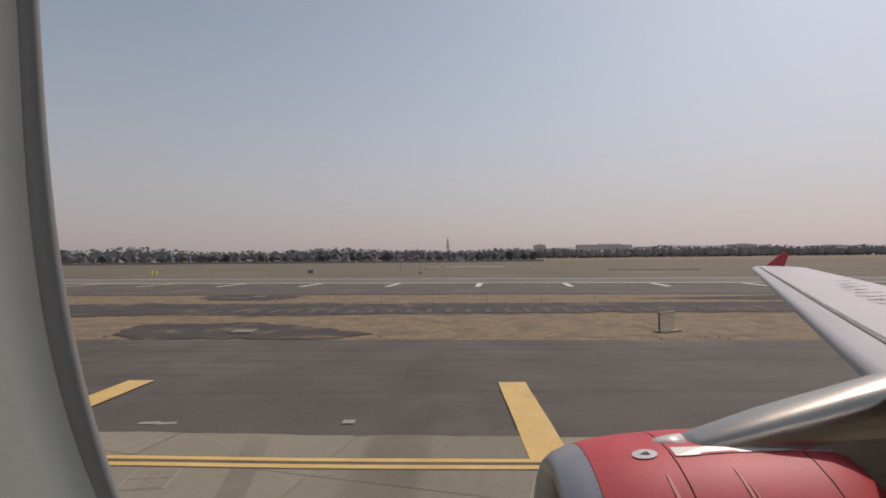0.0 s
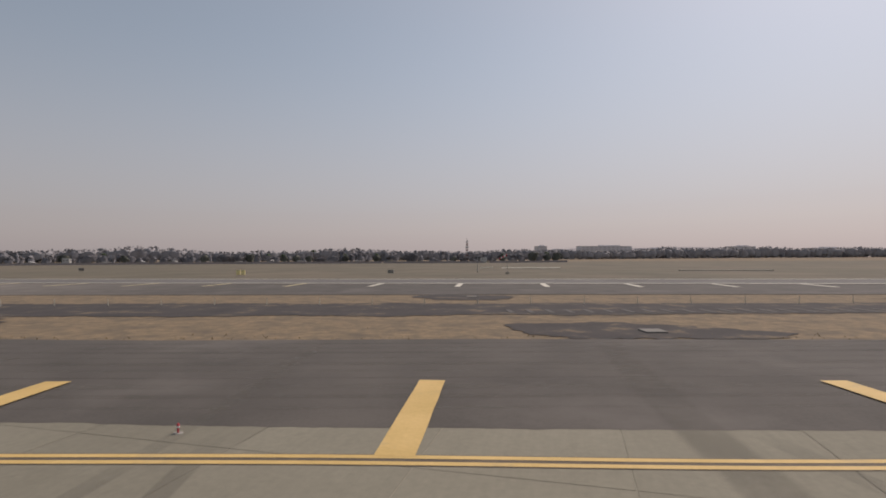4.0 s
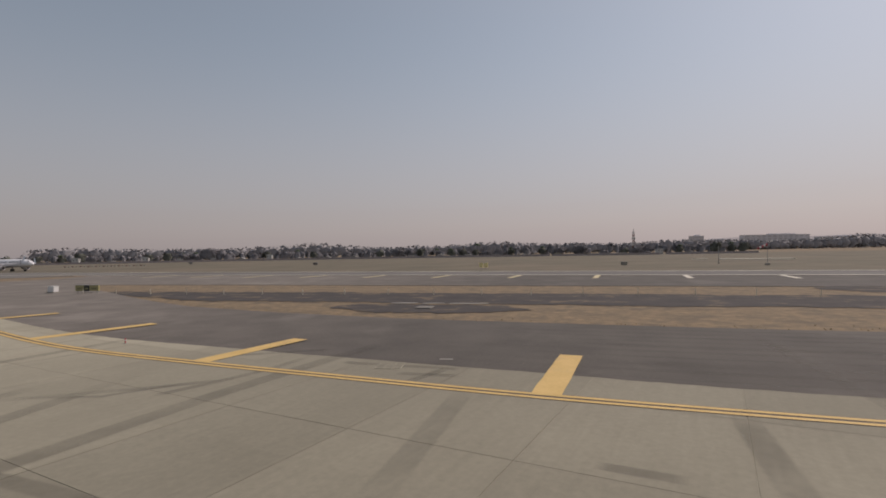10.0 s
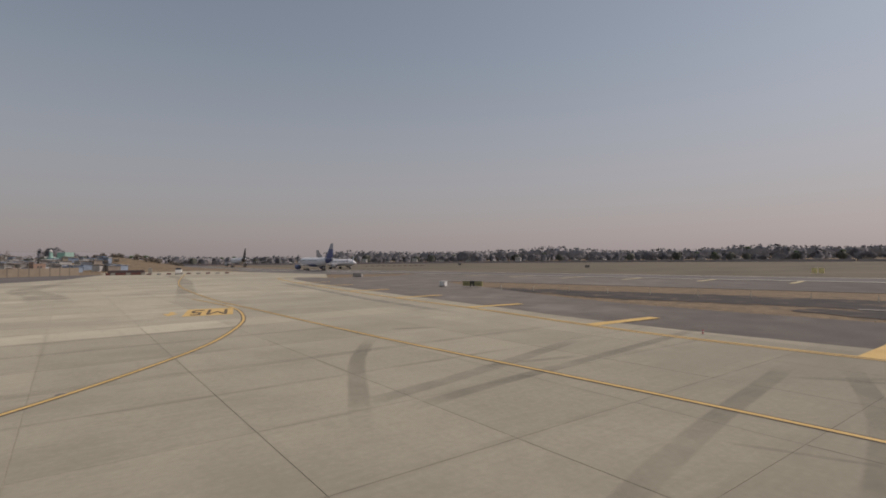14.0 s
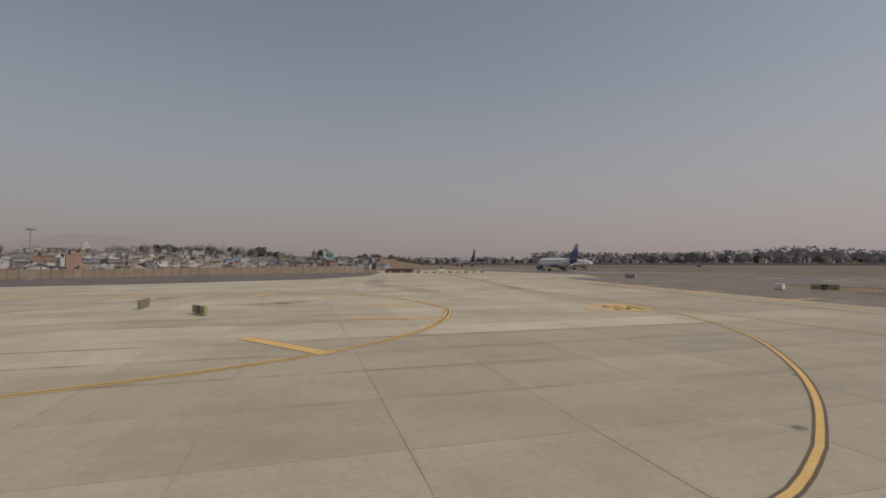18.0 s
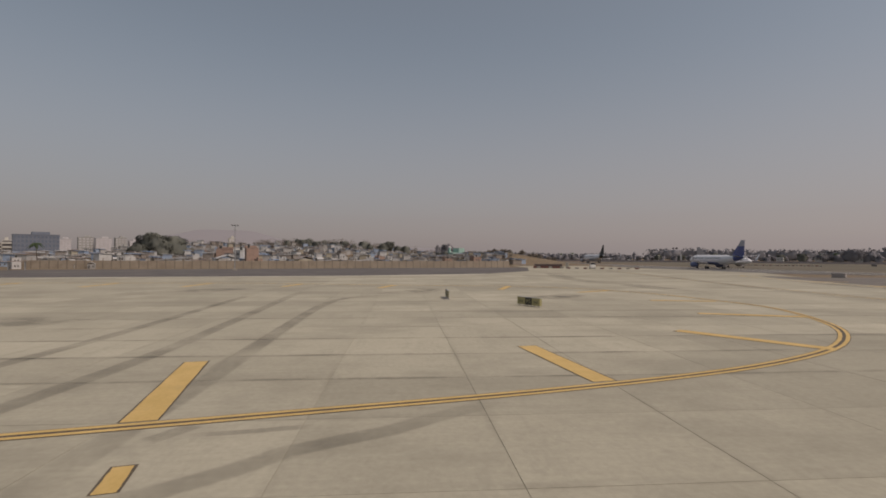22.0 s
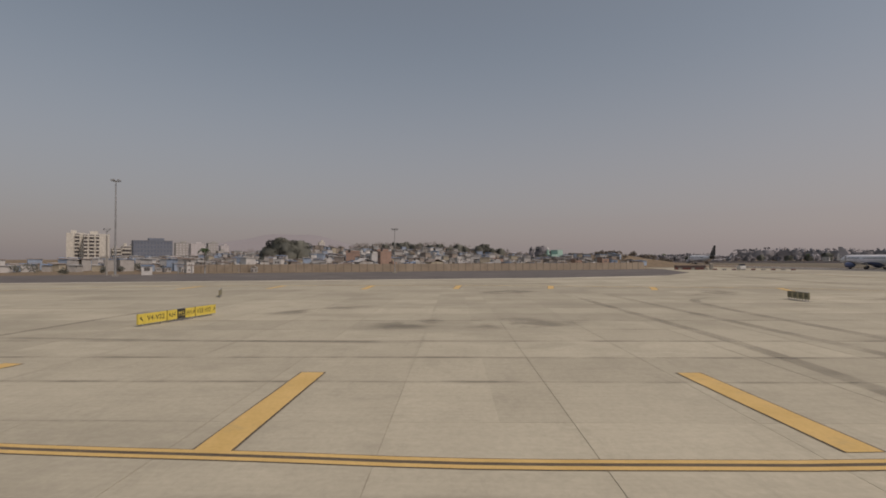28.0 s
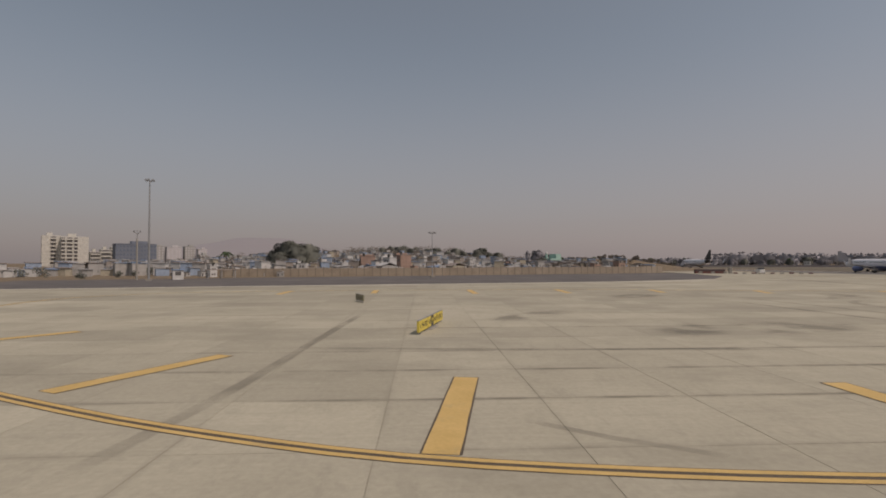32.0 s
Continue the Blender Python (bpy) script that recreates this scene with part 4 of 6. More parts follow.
def trunk_bm(h, r, seed):
    g = random.Random(seed)
    bm = tube_bm((0, 0, -0.3), (0.1, 0.05, h * 0.5), r, r * 0.6, 7)
    for k in range(5):
        a = k * 1.3 + g.random()
        tube_bm((0.08, 0.04, h * g.uniform(0.3, 0.48)), (math.cos(a) * h * 0.3, math.sin(a) * h * 0.3, h * g.uniform(0.6, 0.8)), r * 0.45, r * 0.12, 5, bm)
    return bm


def make_tree(r, h, clumps, leaves, seed, mat, label, leaf=0.27):
    th = empty("tree", Matrix(), label, "tree", "trees")
    part("trunk", trunk_bm(h, h * 0.035, seed), BARK, th)
    cr = new("crown", crown_mesh("crown", r, h, clumps, leaves, seed, mat, leaf))
    cr.parent = th
    return th


def make_palm(h, seed):
    g = random.Random(seed)
    th = empty("palm_tree", Matrix(), "tall slender palm with drooping dusty fronds", "tree", "palms")
    bm = bmesh.new()
    for k in range(6):
        tube_bm((0.12 * k, 0, h * k / 6 - 0.2), (0.12 * (k + 1), 0, h * (k + 1) / 6), 0.22 - 0.015 * k, 0.2 - 0.015 * k, 7, bm)
    part("trunk", bm, BARK, th)
    for k in range(13):
        a, up = k * 2.4, g.uniform(0.0, 0.8)
        v, f = [], []
        for i in range(7):
            s = i / 6
            d, z = 2.9 * s, up * 2.4 * s - 2.6 * s * s
            w = 0.55 * math.sin(math.pi * (0.12 + 0.86 * s))
            for q in (-w, 0, w):
                v.append((0.72 + d * math.cos(a) - q * math.sin(a), d * math.sin(a) + q * math.cos(a), h + z - abs(q) * 0.5))
            if i:
                b = 3 * i
                f += [(b - 3, b, b + 1, b - 2), (b - 2, b + 1, b + 2, b - 1)]
        mesh_object("frond", v, f, LEAF_GREEN, th)
    return th


tr = random.Random(11)
TREES = [make_tree(4.2, 8.5, 24, 230, 1, LEAF_HAZED, "broad haze-paled tree at the airfield's edge"), make_tree(3.4, 9.5, 20, 230, 2, LEAF_HAZED, "tall haze-paled tree at the airfield's edge"), make_tree(5.2, 7.5, 30, 230, 3, LEAF_HAZED, "low spreading haze-paled tree in the belt"), make_tree(2.2, 11.5, 14, 170, 4, LEAF_HAZED, "slim tall haze-paled tree in the belt"), make_tree(3.0, 4.0, 14, 170, 5, LEAF_HAZED, "rounded haze-paled shrub in dry grass")]
CLUMP_LEAF = leafy(material("clump_foliage", (0.135, 0.14, 0.118), (0.175, 0.178, 0.15), 0.9, 0.5, 4, 0.0, per_object=0.12))
TREES += [make_tree(4.6, 10.0, 26, 190, 6, CLUMP_LEAF, "large round dark green tree among houses"), make_tree(4.0, 9.0, 22, 190, 7, CLUMP_LEAF, "round green tree among houses")]
home = [(-60, 372), (-78, 380), (-40, 370), (-96, 395), (-25, 362), (-343, -96), (-361, -88)]
for o, (x, y) in zip(TREES, home):
    o.matrix_world = pose(x, y, -0.1)
PALM = make_palm(10, 3)
PALM.matrix_world = pose(-120, 402, 0)


def plant(kind, x, y, scale=1.0, z=None):
    o = copy_thing(kind, Matrix())
    o.matrix_basis = Matrix.Translation((x, y, (far_height(x, y) if z is None else z) - 0.1)) @ Matrix.Rotation(tr.uniform(0, 6.28), 4, "Z") @ Matrix.Scale(scale, 4)
    return o


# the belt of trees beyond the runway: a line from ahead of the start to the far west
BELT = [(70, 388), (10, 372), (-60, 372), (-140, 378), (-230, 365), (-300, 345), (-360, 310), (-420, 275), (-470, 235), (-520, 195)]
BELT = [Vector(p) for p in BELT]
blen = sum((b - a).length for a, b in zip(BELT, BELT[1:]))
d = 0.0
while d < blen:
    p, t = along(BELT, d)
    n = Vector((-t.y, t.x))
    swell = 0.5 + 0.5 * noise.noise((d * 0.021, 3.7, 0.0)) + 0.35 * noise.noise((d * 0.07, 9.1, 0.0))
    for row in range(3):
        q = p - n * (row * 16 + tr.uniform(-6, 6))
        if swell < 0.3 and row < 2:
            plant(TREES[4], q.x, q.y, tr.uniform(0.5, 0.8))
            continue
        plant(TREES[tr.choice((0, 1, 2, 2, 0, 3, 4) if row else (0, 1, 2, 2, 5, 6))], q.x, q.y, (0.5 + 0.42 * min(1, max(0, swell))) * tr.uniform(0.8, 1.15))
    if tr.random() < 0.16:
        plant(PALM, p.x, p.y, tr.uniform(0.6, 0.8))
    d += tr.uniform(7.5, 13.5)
for x, y, k, s in ((-315, 334, 2, 1.35), (-308, 338, 0, 1.05), (-200, 372, 3, 0.75), (-14, 385, 3, 0.8), (-19, 383, 3, 0.9), (-436, 84, 0, 1.2), (-432, 90, 2, 1.0), (-441, 78, 3, 0.9), (-350, -92, 5, 1.35), (-352, -84, 5, 1.2), (-346, -88, 6, 1.2), (-356, -98, 6, 0.95)):
    plant(TREES[k], x, y, s)
for k in range(17):
    a = -26 + 42 * k / 9 if k < 10 else 24 + 28 * (k - 10) / 6
    plant(TREES[5 + k % 2], -450 + 0.3 * a + tr.uniform(-9, 9), a + tr.uniform(-2, 2), tr.uniform(0.55, 0.95))
for k in range(12):
    plant(TREES[5 + k % 2], -392 - 7 * (k % 4) + tr.uniform(-4, 4), 62 + 5.5 * k + tr.uniform(-2, 2), tr.uniform(0.35, 0.75))
for x, y, s in ((-282, -112, 0.8), (-420, 128, 0.8), (-415, 118, 0.75), (-480, 130, 0.8)):
    plant(PALM, x, y, s)


def scrub_cover(name, patches, label, mat, seed):
    """Bushes and small trees, too many to count: (count, x0, x1, y0, y1, size0, size1) for each patch."""
    g = random.Random(seed)
    v, f = [], []
    for count, x0, x1, y0, y1, s0, s1 in patches:
        for _ in range(count):
            x, y, r = g.uniform(x0, x1), g.uniform(y0, y1), g.uniform(s0, s1)
            z = far_height(x, y)
            for _ in range(5):
                cx, cy, cz, cr = x + g.uniform(-0.6, 0.6) * r, y + g.uniform(-0.6, 0.6) * r, z + r * g.uniform(0.3, 0.95), r * g.uniform(0.35, 0.6)
                for _ in range(34):
                    u = Vector((g.gauss(0, 1), g.gauss(0, 1), g.gauss(0, 1))).normalized() * cr * g.uniform(0.6, 1.05)
                    p = Vector((cx, cy, cz)) + u
                    t1 = Vector((g.gauss(0, 1), g.gauss(0, 1), g.gauss(0, 0.7))).normalized() * 0.3 * g.uniform(0.5, 1.2)
                    t2 = t1.cross(Vector((g.gauss(0, 1), g.gauss(0, 1), g.gauss(0, 1)))).normalized() * 0.2
                    b = len(v)
                    v += [tuple(p - t1), tuple(p + t2), tuple(p + t1), tuple(p - t2)]
                    f.append((b, b + 1, b + 2, b + 3))
    return tagged(mesh_object(name, v, f, mat), label, "bushes", kind="stuff")


SCRUB_LEAF = leafy(material("dry_scrub", (0.20, 0.178, 0.152), (0.255, 0.225, 0.19), 0.95, 0.5, 4, 0.0))
scrub_cover("hill_scrub", [(150, -620, -415, -170, 130, 2.0, 4.2), (40, -500, -440, -50, 45, 3.5, 5.5), (60, -372, -322, 62, 112, 0.8, 1.8)], "dusty scrub and small trees on the rise", SCRUB_LEAF, 31)
scrub_cover("road_scrub", [(40, -330, -274, -230, -128, 1.4, 2.8)], "grey-green bushes beside the perimeter road", CLUMP_LEAF, 32)


def far_woods(name, pts, h0, h1, seed, label, leaf=4.0):
    """A far hazy belt of tree crowns: many small sprays piled along a line."""
    g = random.Random(seed)
    line = [Vector(p) for p in pts]
    length = sum((b - a).length for a, b in zip(line, line[1:]))
    v, f, mids, dd = [], [], [], 0.0
    while dd < length:
        p, t = along(line, dd)
        h = h0 + (h1 - h0) * (0.5 + 0.5 * noise.noise((dd * 0.012, seed, 0.5))) * g.uniform(0.75, 1.1)
        r = g.uniform(6, 12)
        for _ in range(2):
            lump(v, f, (p.x + g.uniform(-4, 4), p.y + g.uniform(-8, 8), h * 0.45), r * g.uniform(0.6, 0.9), h * 0.5 / r, g)
        for _ in range(60):
            a, e = g.uniform(0, 6.283), g.random()
            c = Vector((p.x + r * math.cos(a) * (1 - 0.5 * e), p.y + r * math.sin(a) * (1 - 0.5 * e) + g.uniform(-10, 10), h * e))
            t1 = Vector((g.gauss(0, 1), g.gauss(0, 1), g.gauss(0, 0.6))).normalized() * leaf * g.uniform(0.4, 0.9)
            t2 = t1.cross(Vector((g.gauss(0, 1), g.gauss(0, 1), g.gauss(0, 1)))).normalized() * leaf * g.uniform(0.3, 0.7)
            b = len(v)
            v += [c - t1, c + t2, c + t1, c - t2]
            f.append((b, b + 1, b + 2, b + 3))
        mids += [Vector((p.x, p.y, h * 0.3))] * (len(v) - len(mids))
        dd += g.uniform(5, 10)
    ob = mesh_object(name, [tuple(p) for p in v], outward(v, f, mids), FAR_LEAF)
    round_off(ob.data, v, mids)
    return tagged(ob, label, "trees", kind="stuff")


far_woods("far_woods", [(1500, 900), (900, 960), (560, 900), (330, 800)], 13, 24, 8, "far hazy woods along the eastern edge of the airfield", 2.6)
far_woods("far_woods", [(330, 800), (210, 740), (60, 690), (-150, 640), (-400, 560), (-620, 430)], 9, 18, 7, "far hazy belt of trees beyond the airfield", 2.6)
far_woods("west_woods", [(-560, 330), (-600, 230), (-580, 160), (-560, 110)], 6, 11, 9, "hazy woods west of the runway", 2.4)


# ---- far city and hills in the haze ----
# haze over far things put in as a glow of the surface itself
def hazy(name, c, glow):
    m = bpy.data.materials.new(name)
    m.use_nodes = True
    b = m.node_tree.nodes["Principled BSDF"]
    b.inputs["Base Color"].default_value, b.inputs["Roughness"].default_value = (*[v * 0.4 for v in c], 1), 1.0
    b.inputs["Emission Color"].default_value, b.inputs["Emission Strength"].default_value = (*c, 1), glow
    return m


HAZE_GLOW_HILL = hazy("haze_glow_distance", (0.235, 0.218, 0.22), 0.7)


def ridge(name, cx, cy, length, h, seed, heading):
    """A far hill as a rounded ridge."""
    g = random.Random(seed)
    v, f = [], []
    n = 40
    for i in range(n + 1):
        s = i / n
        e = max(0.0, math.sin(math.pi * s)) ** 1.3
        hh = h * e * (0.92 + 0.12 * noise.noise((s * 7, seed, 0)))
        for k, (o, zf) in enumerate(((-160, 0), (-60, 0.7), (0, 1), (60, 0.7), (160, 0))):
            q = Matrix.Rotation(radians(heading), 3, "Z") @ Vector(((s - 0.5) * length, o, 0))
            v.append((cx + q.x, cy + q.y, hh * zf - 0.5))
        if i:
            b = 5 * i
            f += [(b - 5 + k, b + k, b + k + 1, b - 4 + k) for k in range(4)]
    return tagged(mesh_object(name, v, f, HAZE_GLOW_HILL, smooth=True), "far bare hill with haze put in as glow", "hill", kind="backdrop")


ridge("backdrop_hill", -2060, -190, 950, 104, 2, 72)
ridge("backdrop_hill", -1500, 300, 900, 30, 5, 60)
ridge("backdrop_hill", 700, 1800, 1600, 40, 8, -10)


# ---- tufts of dry grass on the verge ----
def grass_tufts():
    g = random.Random(21)
    edge = smooth_line(GRASS_EDGE, 2.0)
    v, f = [], []

    def tuft(x, y, size):
        for _ in range(3):
            a, h = g.uniform(0, 6.283), size * g.uniform(0.6, 1.2)
            c, s = math.cos(a), math.sin(a)
            lx, ly = g.uniform(-0.5, 0.5) * h, g.uniform(-0.5, 0.5) * h
            w = 0.6 * size
            b = len(v)
            v.extend([(x - c * w, y - s * w, -0.09), (x + c * w, y + s * w, -0.09), (x + lx + c * w * 0.3, y + ly + s * w * 0.3, -0.09 + h), (x + lx - c * w * 0.5, y + ly - s * w * 0.5, -0.09 + h * 0.8)])
            f.append((b, b + 1, b + 2, b + 3))

    for p in edge:
        if -105 < p.x < 60:
            for _ in range(7):
                tuft(p.x + g.uniform(-1, 1), p.y + abs(g.gauss(0, 0.9)) + 0.15, g.uniform(0.03, 0.08))
    count = 0
    while count < 60:
        x, y = g.uniform(-105, 55), g.uniform(29, 64)
        low = next((p.y for p in edge if p.x < x), 60)
        if y < low + 0.3 or noise.noise((x * 0.1, y * 0.25, 7.0)) < -0.12 or 39.5 < y < 52:
            count += 0.2
            continue
        if any(inside((x, y), [(-21, 30), (-20, 34.5), (-11, 34.5), (-4, 30), (-12, 27.5)]) for _ in (0,)):
            continue
        tuft(x, y, g.uniform(0.03, 0.07))
        count += 1
    return tagged(mesh_object("grass_tufts", v, f, TUFT), "sparse dry grass tufts on the verge", "grass", kind="stuff")


TUFT = leafy(material("dry_tuft", (0.24, 0.18, 0.10), (0.36, 0.27, 0.15), 0.95, 0.8, 6, 0.0, per_island=0.2))
grass_tufts()


# ---- verge between taxiway and runway ----
def blotch(name, pts, z, mat, label, seed=1, rough=0.5, category="ground patch", group="burnt patches"):
    """A flat patch with a ragged outline."""
    g = random.Random(seed)
    line = smooth_line(pts + pts[:1], 0.6)[:-1]
    c = sum(line, Vector((0, 0))) / len(line)
    ring_pts = []
    for p in line:
        q = p + (p - c).normalized() * (g.uniform(-rough, rough) + rough * 1.2 * noise.noise((p.x * 0.9, p.y * 0.9, seed)))
        ring_pts.append((q.x, q.y))
    v = [(c[0], c[1], z)] + [(x, y, z) for x, y in ring_pts]
    n = len(ring_pts)
    f = [(0, 1 + i, 1 + (i + 1) % n) for i in range(n)]
    uvs = [(0.5, 0.5)] + [(0.5, 0)] * n
    return tagged(mesh_object(name, v, f, mat, uvs=uvs), label, category, group, "structure")


BAND_N = [(90, 36), (23, 39), (-17, 39.6), (-46, 40.2), (-75, 42), (-95, 44.5), (-108, 49.5)]
BAND_F = [(-112, 53), (-105, 53.2), (-82, 52.6), (-45, 51), (-5, 48.6), (29, 47.2), (90, 43)]


def burnt_band(near, far, z, mat, label, seed, amp=1.0, n=420, name="burnt_strip"):
    """A long strip whose two edges are ragged."""
    g = random.Random(seed)
    rows = []
    for line, sgn in ((smooth_line(near, 2), -1), (smooth_line(far, 2), 1)):
        length = sum((b - a).length for a, b in zip(line, line[1:]))
        row = []
        for i in range(n + 1):
            p, _ = along(line, length * i / n * 0.9999)
            row.append((p.x, p.y + sgn * amp * (0.9 * noise.noise((p.x * 0.12, seed, 0)) + 0.7 * noise.noise((p.x * 0.5, seed, 4)) + 0.5 * noise.noise((p.x * 1.7, seed, 8)) + g.uniform(-0.15, 0.15)), z))
        rows.append(row)
    v = rows[0] + rows[1]
    f = [(i, i + 1, n + 2 + i, n + 1 + i) for i in range(n)]
    return tagged(mesh_object(name, v, f, mat), label, kind="structure")


burnt_band([(x, y - 0.12) for x, y in CONC_EDGE[1:-4]], [(x, y + 0.3) for x, y in CONC_EDGE[1:-4]], 0.004, ASPHALT, "ragged edge of the asphalt over the concrete", 13, 0.13, 700, "asphalt_edge")
burnt_band(BAND_N, BAND_F[::-1], -0.05, BURNT, "burnt dark strip of verge along a drain", 3)
blotch("burnt_patch", [(-20.6, 30.5), (-20.2, 34.2), (-15, 35), (-11, 34), (-6, 30.8), (-4.2, 29.6), (-7, 27.9), (-12.7, 27.9), (-17, 28.2)], -0.045, BURNT, "burnt black patch of grass", 4)
blotch("burnt_patch", [(-27.4, 56.7), (-26.6, 60), (-21.4, 61), (-16.4, 57.9), (-17.8, 54), (-23.5, 53.6)], -0.045, BURNT, "burnt black patch of grass", 5)
blotch("burnt_patch", [(-72, 36.7), (-72, 39.6), (-65.7, 40.2), (-58.8, 39.5), (-56, 37), (-59.7, 34.9), (-66.9, 34.3)], -0.045, BURNT, "burnt black patch of grass", 6)
blotch("burnt_patch", [(-98, 46.5), (-92, 47.2), (-86, 45), (-82, 42.5), (-88, 42), (-94, 43.8)], -0.045, BURNT, "burnt black patch of grass", 7)
blotch("burnt_patch", [(20, 52), (40, 55), (60, 54), (70, 50), (40, 49)], -0.045, BURNT, "burnt black patch of grass", 8)
PALE = plain("pale_concrete", (0.29, 0.272, 0.238), 0.9, spread=0.12)
for k, (x0, x1) in enumerate(((-68.3, -65.9), (-65.4, -63.4), (-63.0, -59.6))):
    blotch("broken_kerb", [(x0, 40.7), (x1, 41.0), (x1, 41.5), (x0, 41.3)], -0.03, PALE, "broken pale concrete strip on the verge", 20 + k, 0.08, "concrete strip", "broken strips")


def slab_cover(x, y, sx, sy, mat, label, h=0.12, z=-0.08, name="concrete_cover", turn=0.0):
    ob = mesh_object(name, [], [], None)
    bm = box_bm(sx, sy, h, (0, 0, 0), 0.02)
    me = bpy.data.meshes.new(name)
    bm.to_mesh(me)
    bm.free()
    me.materials.append(mat)
    ob.data = me
    ob.matrix_world = pose(x, y, z, 0, 0, turn)
    return tagged(ob, label, "cover")


WORN_COVER = plain("worn_cover", (0.2, 0.187, 0.165), 0.9, spread=0.15)
CHIP = plain("dusty_chip", (0.17, 0.155, 0.135), 0.95, spread=0.2)
slab_cover(-12.2, 30.6, 1.3, 1.3, WORN_COVER, "square pale concrete inspection cover in burnt grass")
slab_cover(-64.3, 37.6, 1.3, 1.3, WORN_COVER, "square pale concrete inspection cover in burnt grass")
slab_cover(-21, 57.2, 1.2, 1.2, WORN_COVER, "square pale concrete inspection cover in burnt grass")
slab_cover(-2.6, 13.5, 0.34, 0.3, PALE, "small pale cover on the shoulder", 0.04, -0.03)
for x, y in ((-7.6, 13.55), (-8.1, 13.6), (-61.9, 18.4), (-58.2, 18.7)):
    slab_cover(x, y, 0.55, 0.2, PALE, "chipped pale concrete edge piece", 0.02, -0.035, "edge_chip", 5)
for x, y, s in ((-6.0, 10.0, 0.9), (-60.1, 17.0, 1.0), (-11.2, 10.2, 0.9)):
    th = empty("pit_cover", pose(x, y, 0.004, 0, 0, 6), "square steel pit cover set in the concrete", "cover")
    for i in range(3):
        for j in range(2):
            part("plate", box_bm(s / 3 - 0.02, s / 2 - 0.02, 0.012, ((i - 1) * s / 3, (j - 0.5) * s / 2, 0)), CONCRETE, th)
    part("frame", box_bm(s + 0.04, s + 0.04, 0.006), JOINT, th)
for k in range(30):
    ob = mesh_object("drain_slab", [(-0.22, -1.3, 0), (0.22, -1.3, 0), (0.22, 1.3, 0), (-0.22, 1.3, 0), (-0.22, -1.3, -0.08), (0.22, -1.3, -0.08), (0.22, 1.3, -0.08), (-0.22, 1.3, -0.08)], [(0, 1, 2, 3), (4, 5, 1, 0), (5, 6, 2, 1), (6, 7, 3, 2), (7, 4, 0, 3)], plain("drain_slab", (0.095, 0.088, 0.08), 0.9) if k == 0 else bpy.data.materials["drain_slab"])
    ob.matrix_world = pose(-19 + 1.62 * k, 42.2 - 0.045 * k, -0.03)
    tagged(ob, "flat concrete drain cover slab on burnt ground", "drain cover", "drain covers")
for k in range(26):
    th = empty("verge_post", pose(-112 + 5.05 * k, 49.6 - 0.18 * max(0, k - 13), -0.06, tr.uniform(-4, 4), tr.uniform(-4, 4)), "thin pale marker post on the verge", "post", "verge posts")
    part("post", tube_bm((0, 0, 0), (0, 0, 0.62), 0.036, 0.032, 6), WHITE_PAINT, th)
    part("cap", tube_bm((0, 0, 0.62), (0, 0, 0.67), 0.04, 0.02, 6), PALE, th)


# ---- lights, signs and boxes on the airfield ----
def marker_light(x, y, z=0.0):
    th = empty("edge_light", pose(x, y, z) @ Matrix.Scale(0.62, 4), "small red and white elevated edge light", "light", "edge lights")
    part("base", tube_bm((0, 0, 0), (0, 0, 0.04), 0.2, 0.17, 14), PALE, th)
    part("stem", tube_bm((0, 0, 0.04), (0, 0, 0.24), 0.05, 0.05, 8), RED, th)
    part("band", tube_bm((0, 0, 0.24), (0, 0, 0.31), 0.075, 0.075, 10), WHITE, th)
    part("lens", tube_bm((0, 0, 0.31), (0, 0, 0.42), 0.07, 0.035, 10), RED, th)


for x, y in ((-31.9, 13.6), (-75.6, 19.9), (20.5, 12.9)):
    marker_light(x, y)
for x, y in ((-90.3, -6.2), (-87.2, -12.9), (-65.5, 3.9), (-100.2, -56.0), (-108.3, -95.5), (-93.5, -32.0)):
    th = empty("inset_light", pose(x, y, 0.0), "flush round taxiway light in the concrete", "light", "flush lights")
    part("ring", tube_bm((0, 0, 0.0), (0, 0, 0.012), 0.2, 0.18, 18), CHIP, th)
    part("lens", tube_bm((0, 0, 0.012), (0, 0, 0.03), 0.1, 0.08, 12), CHIP, th)


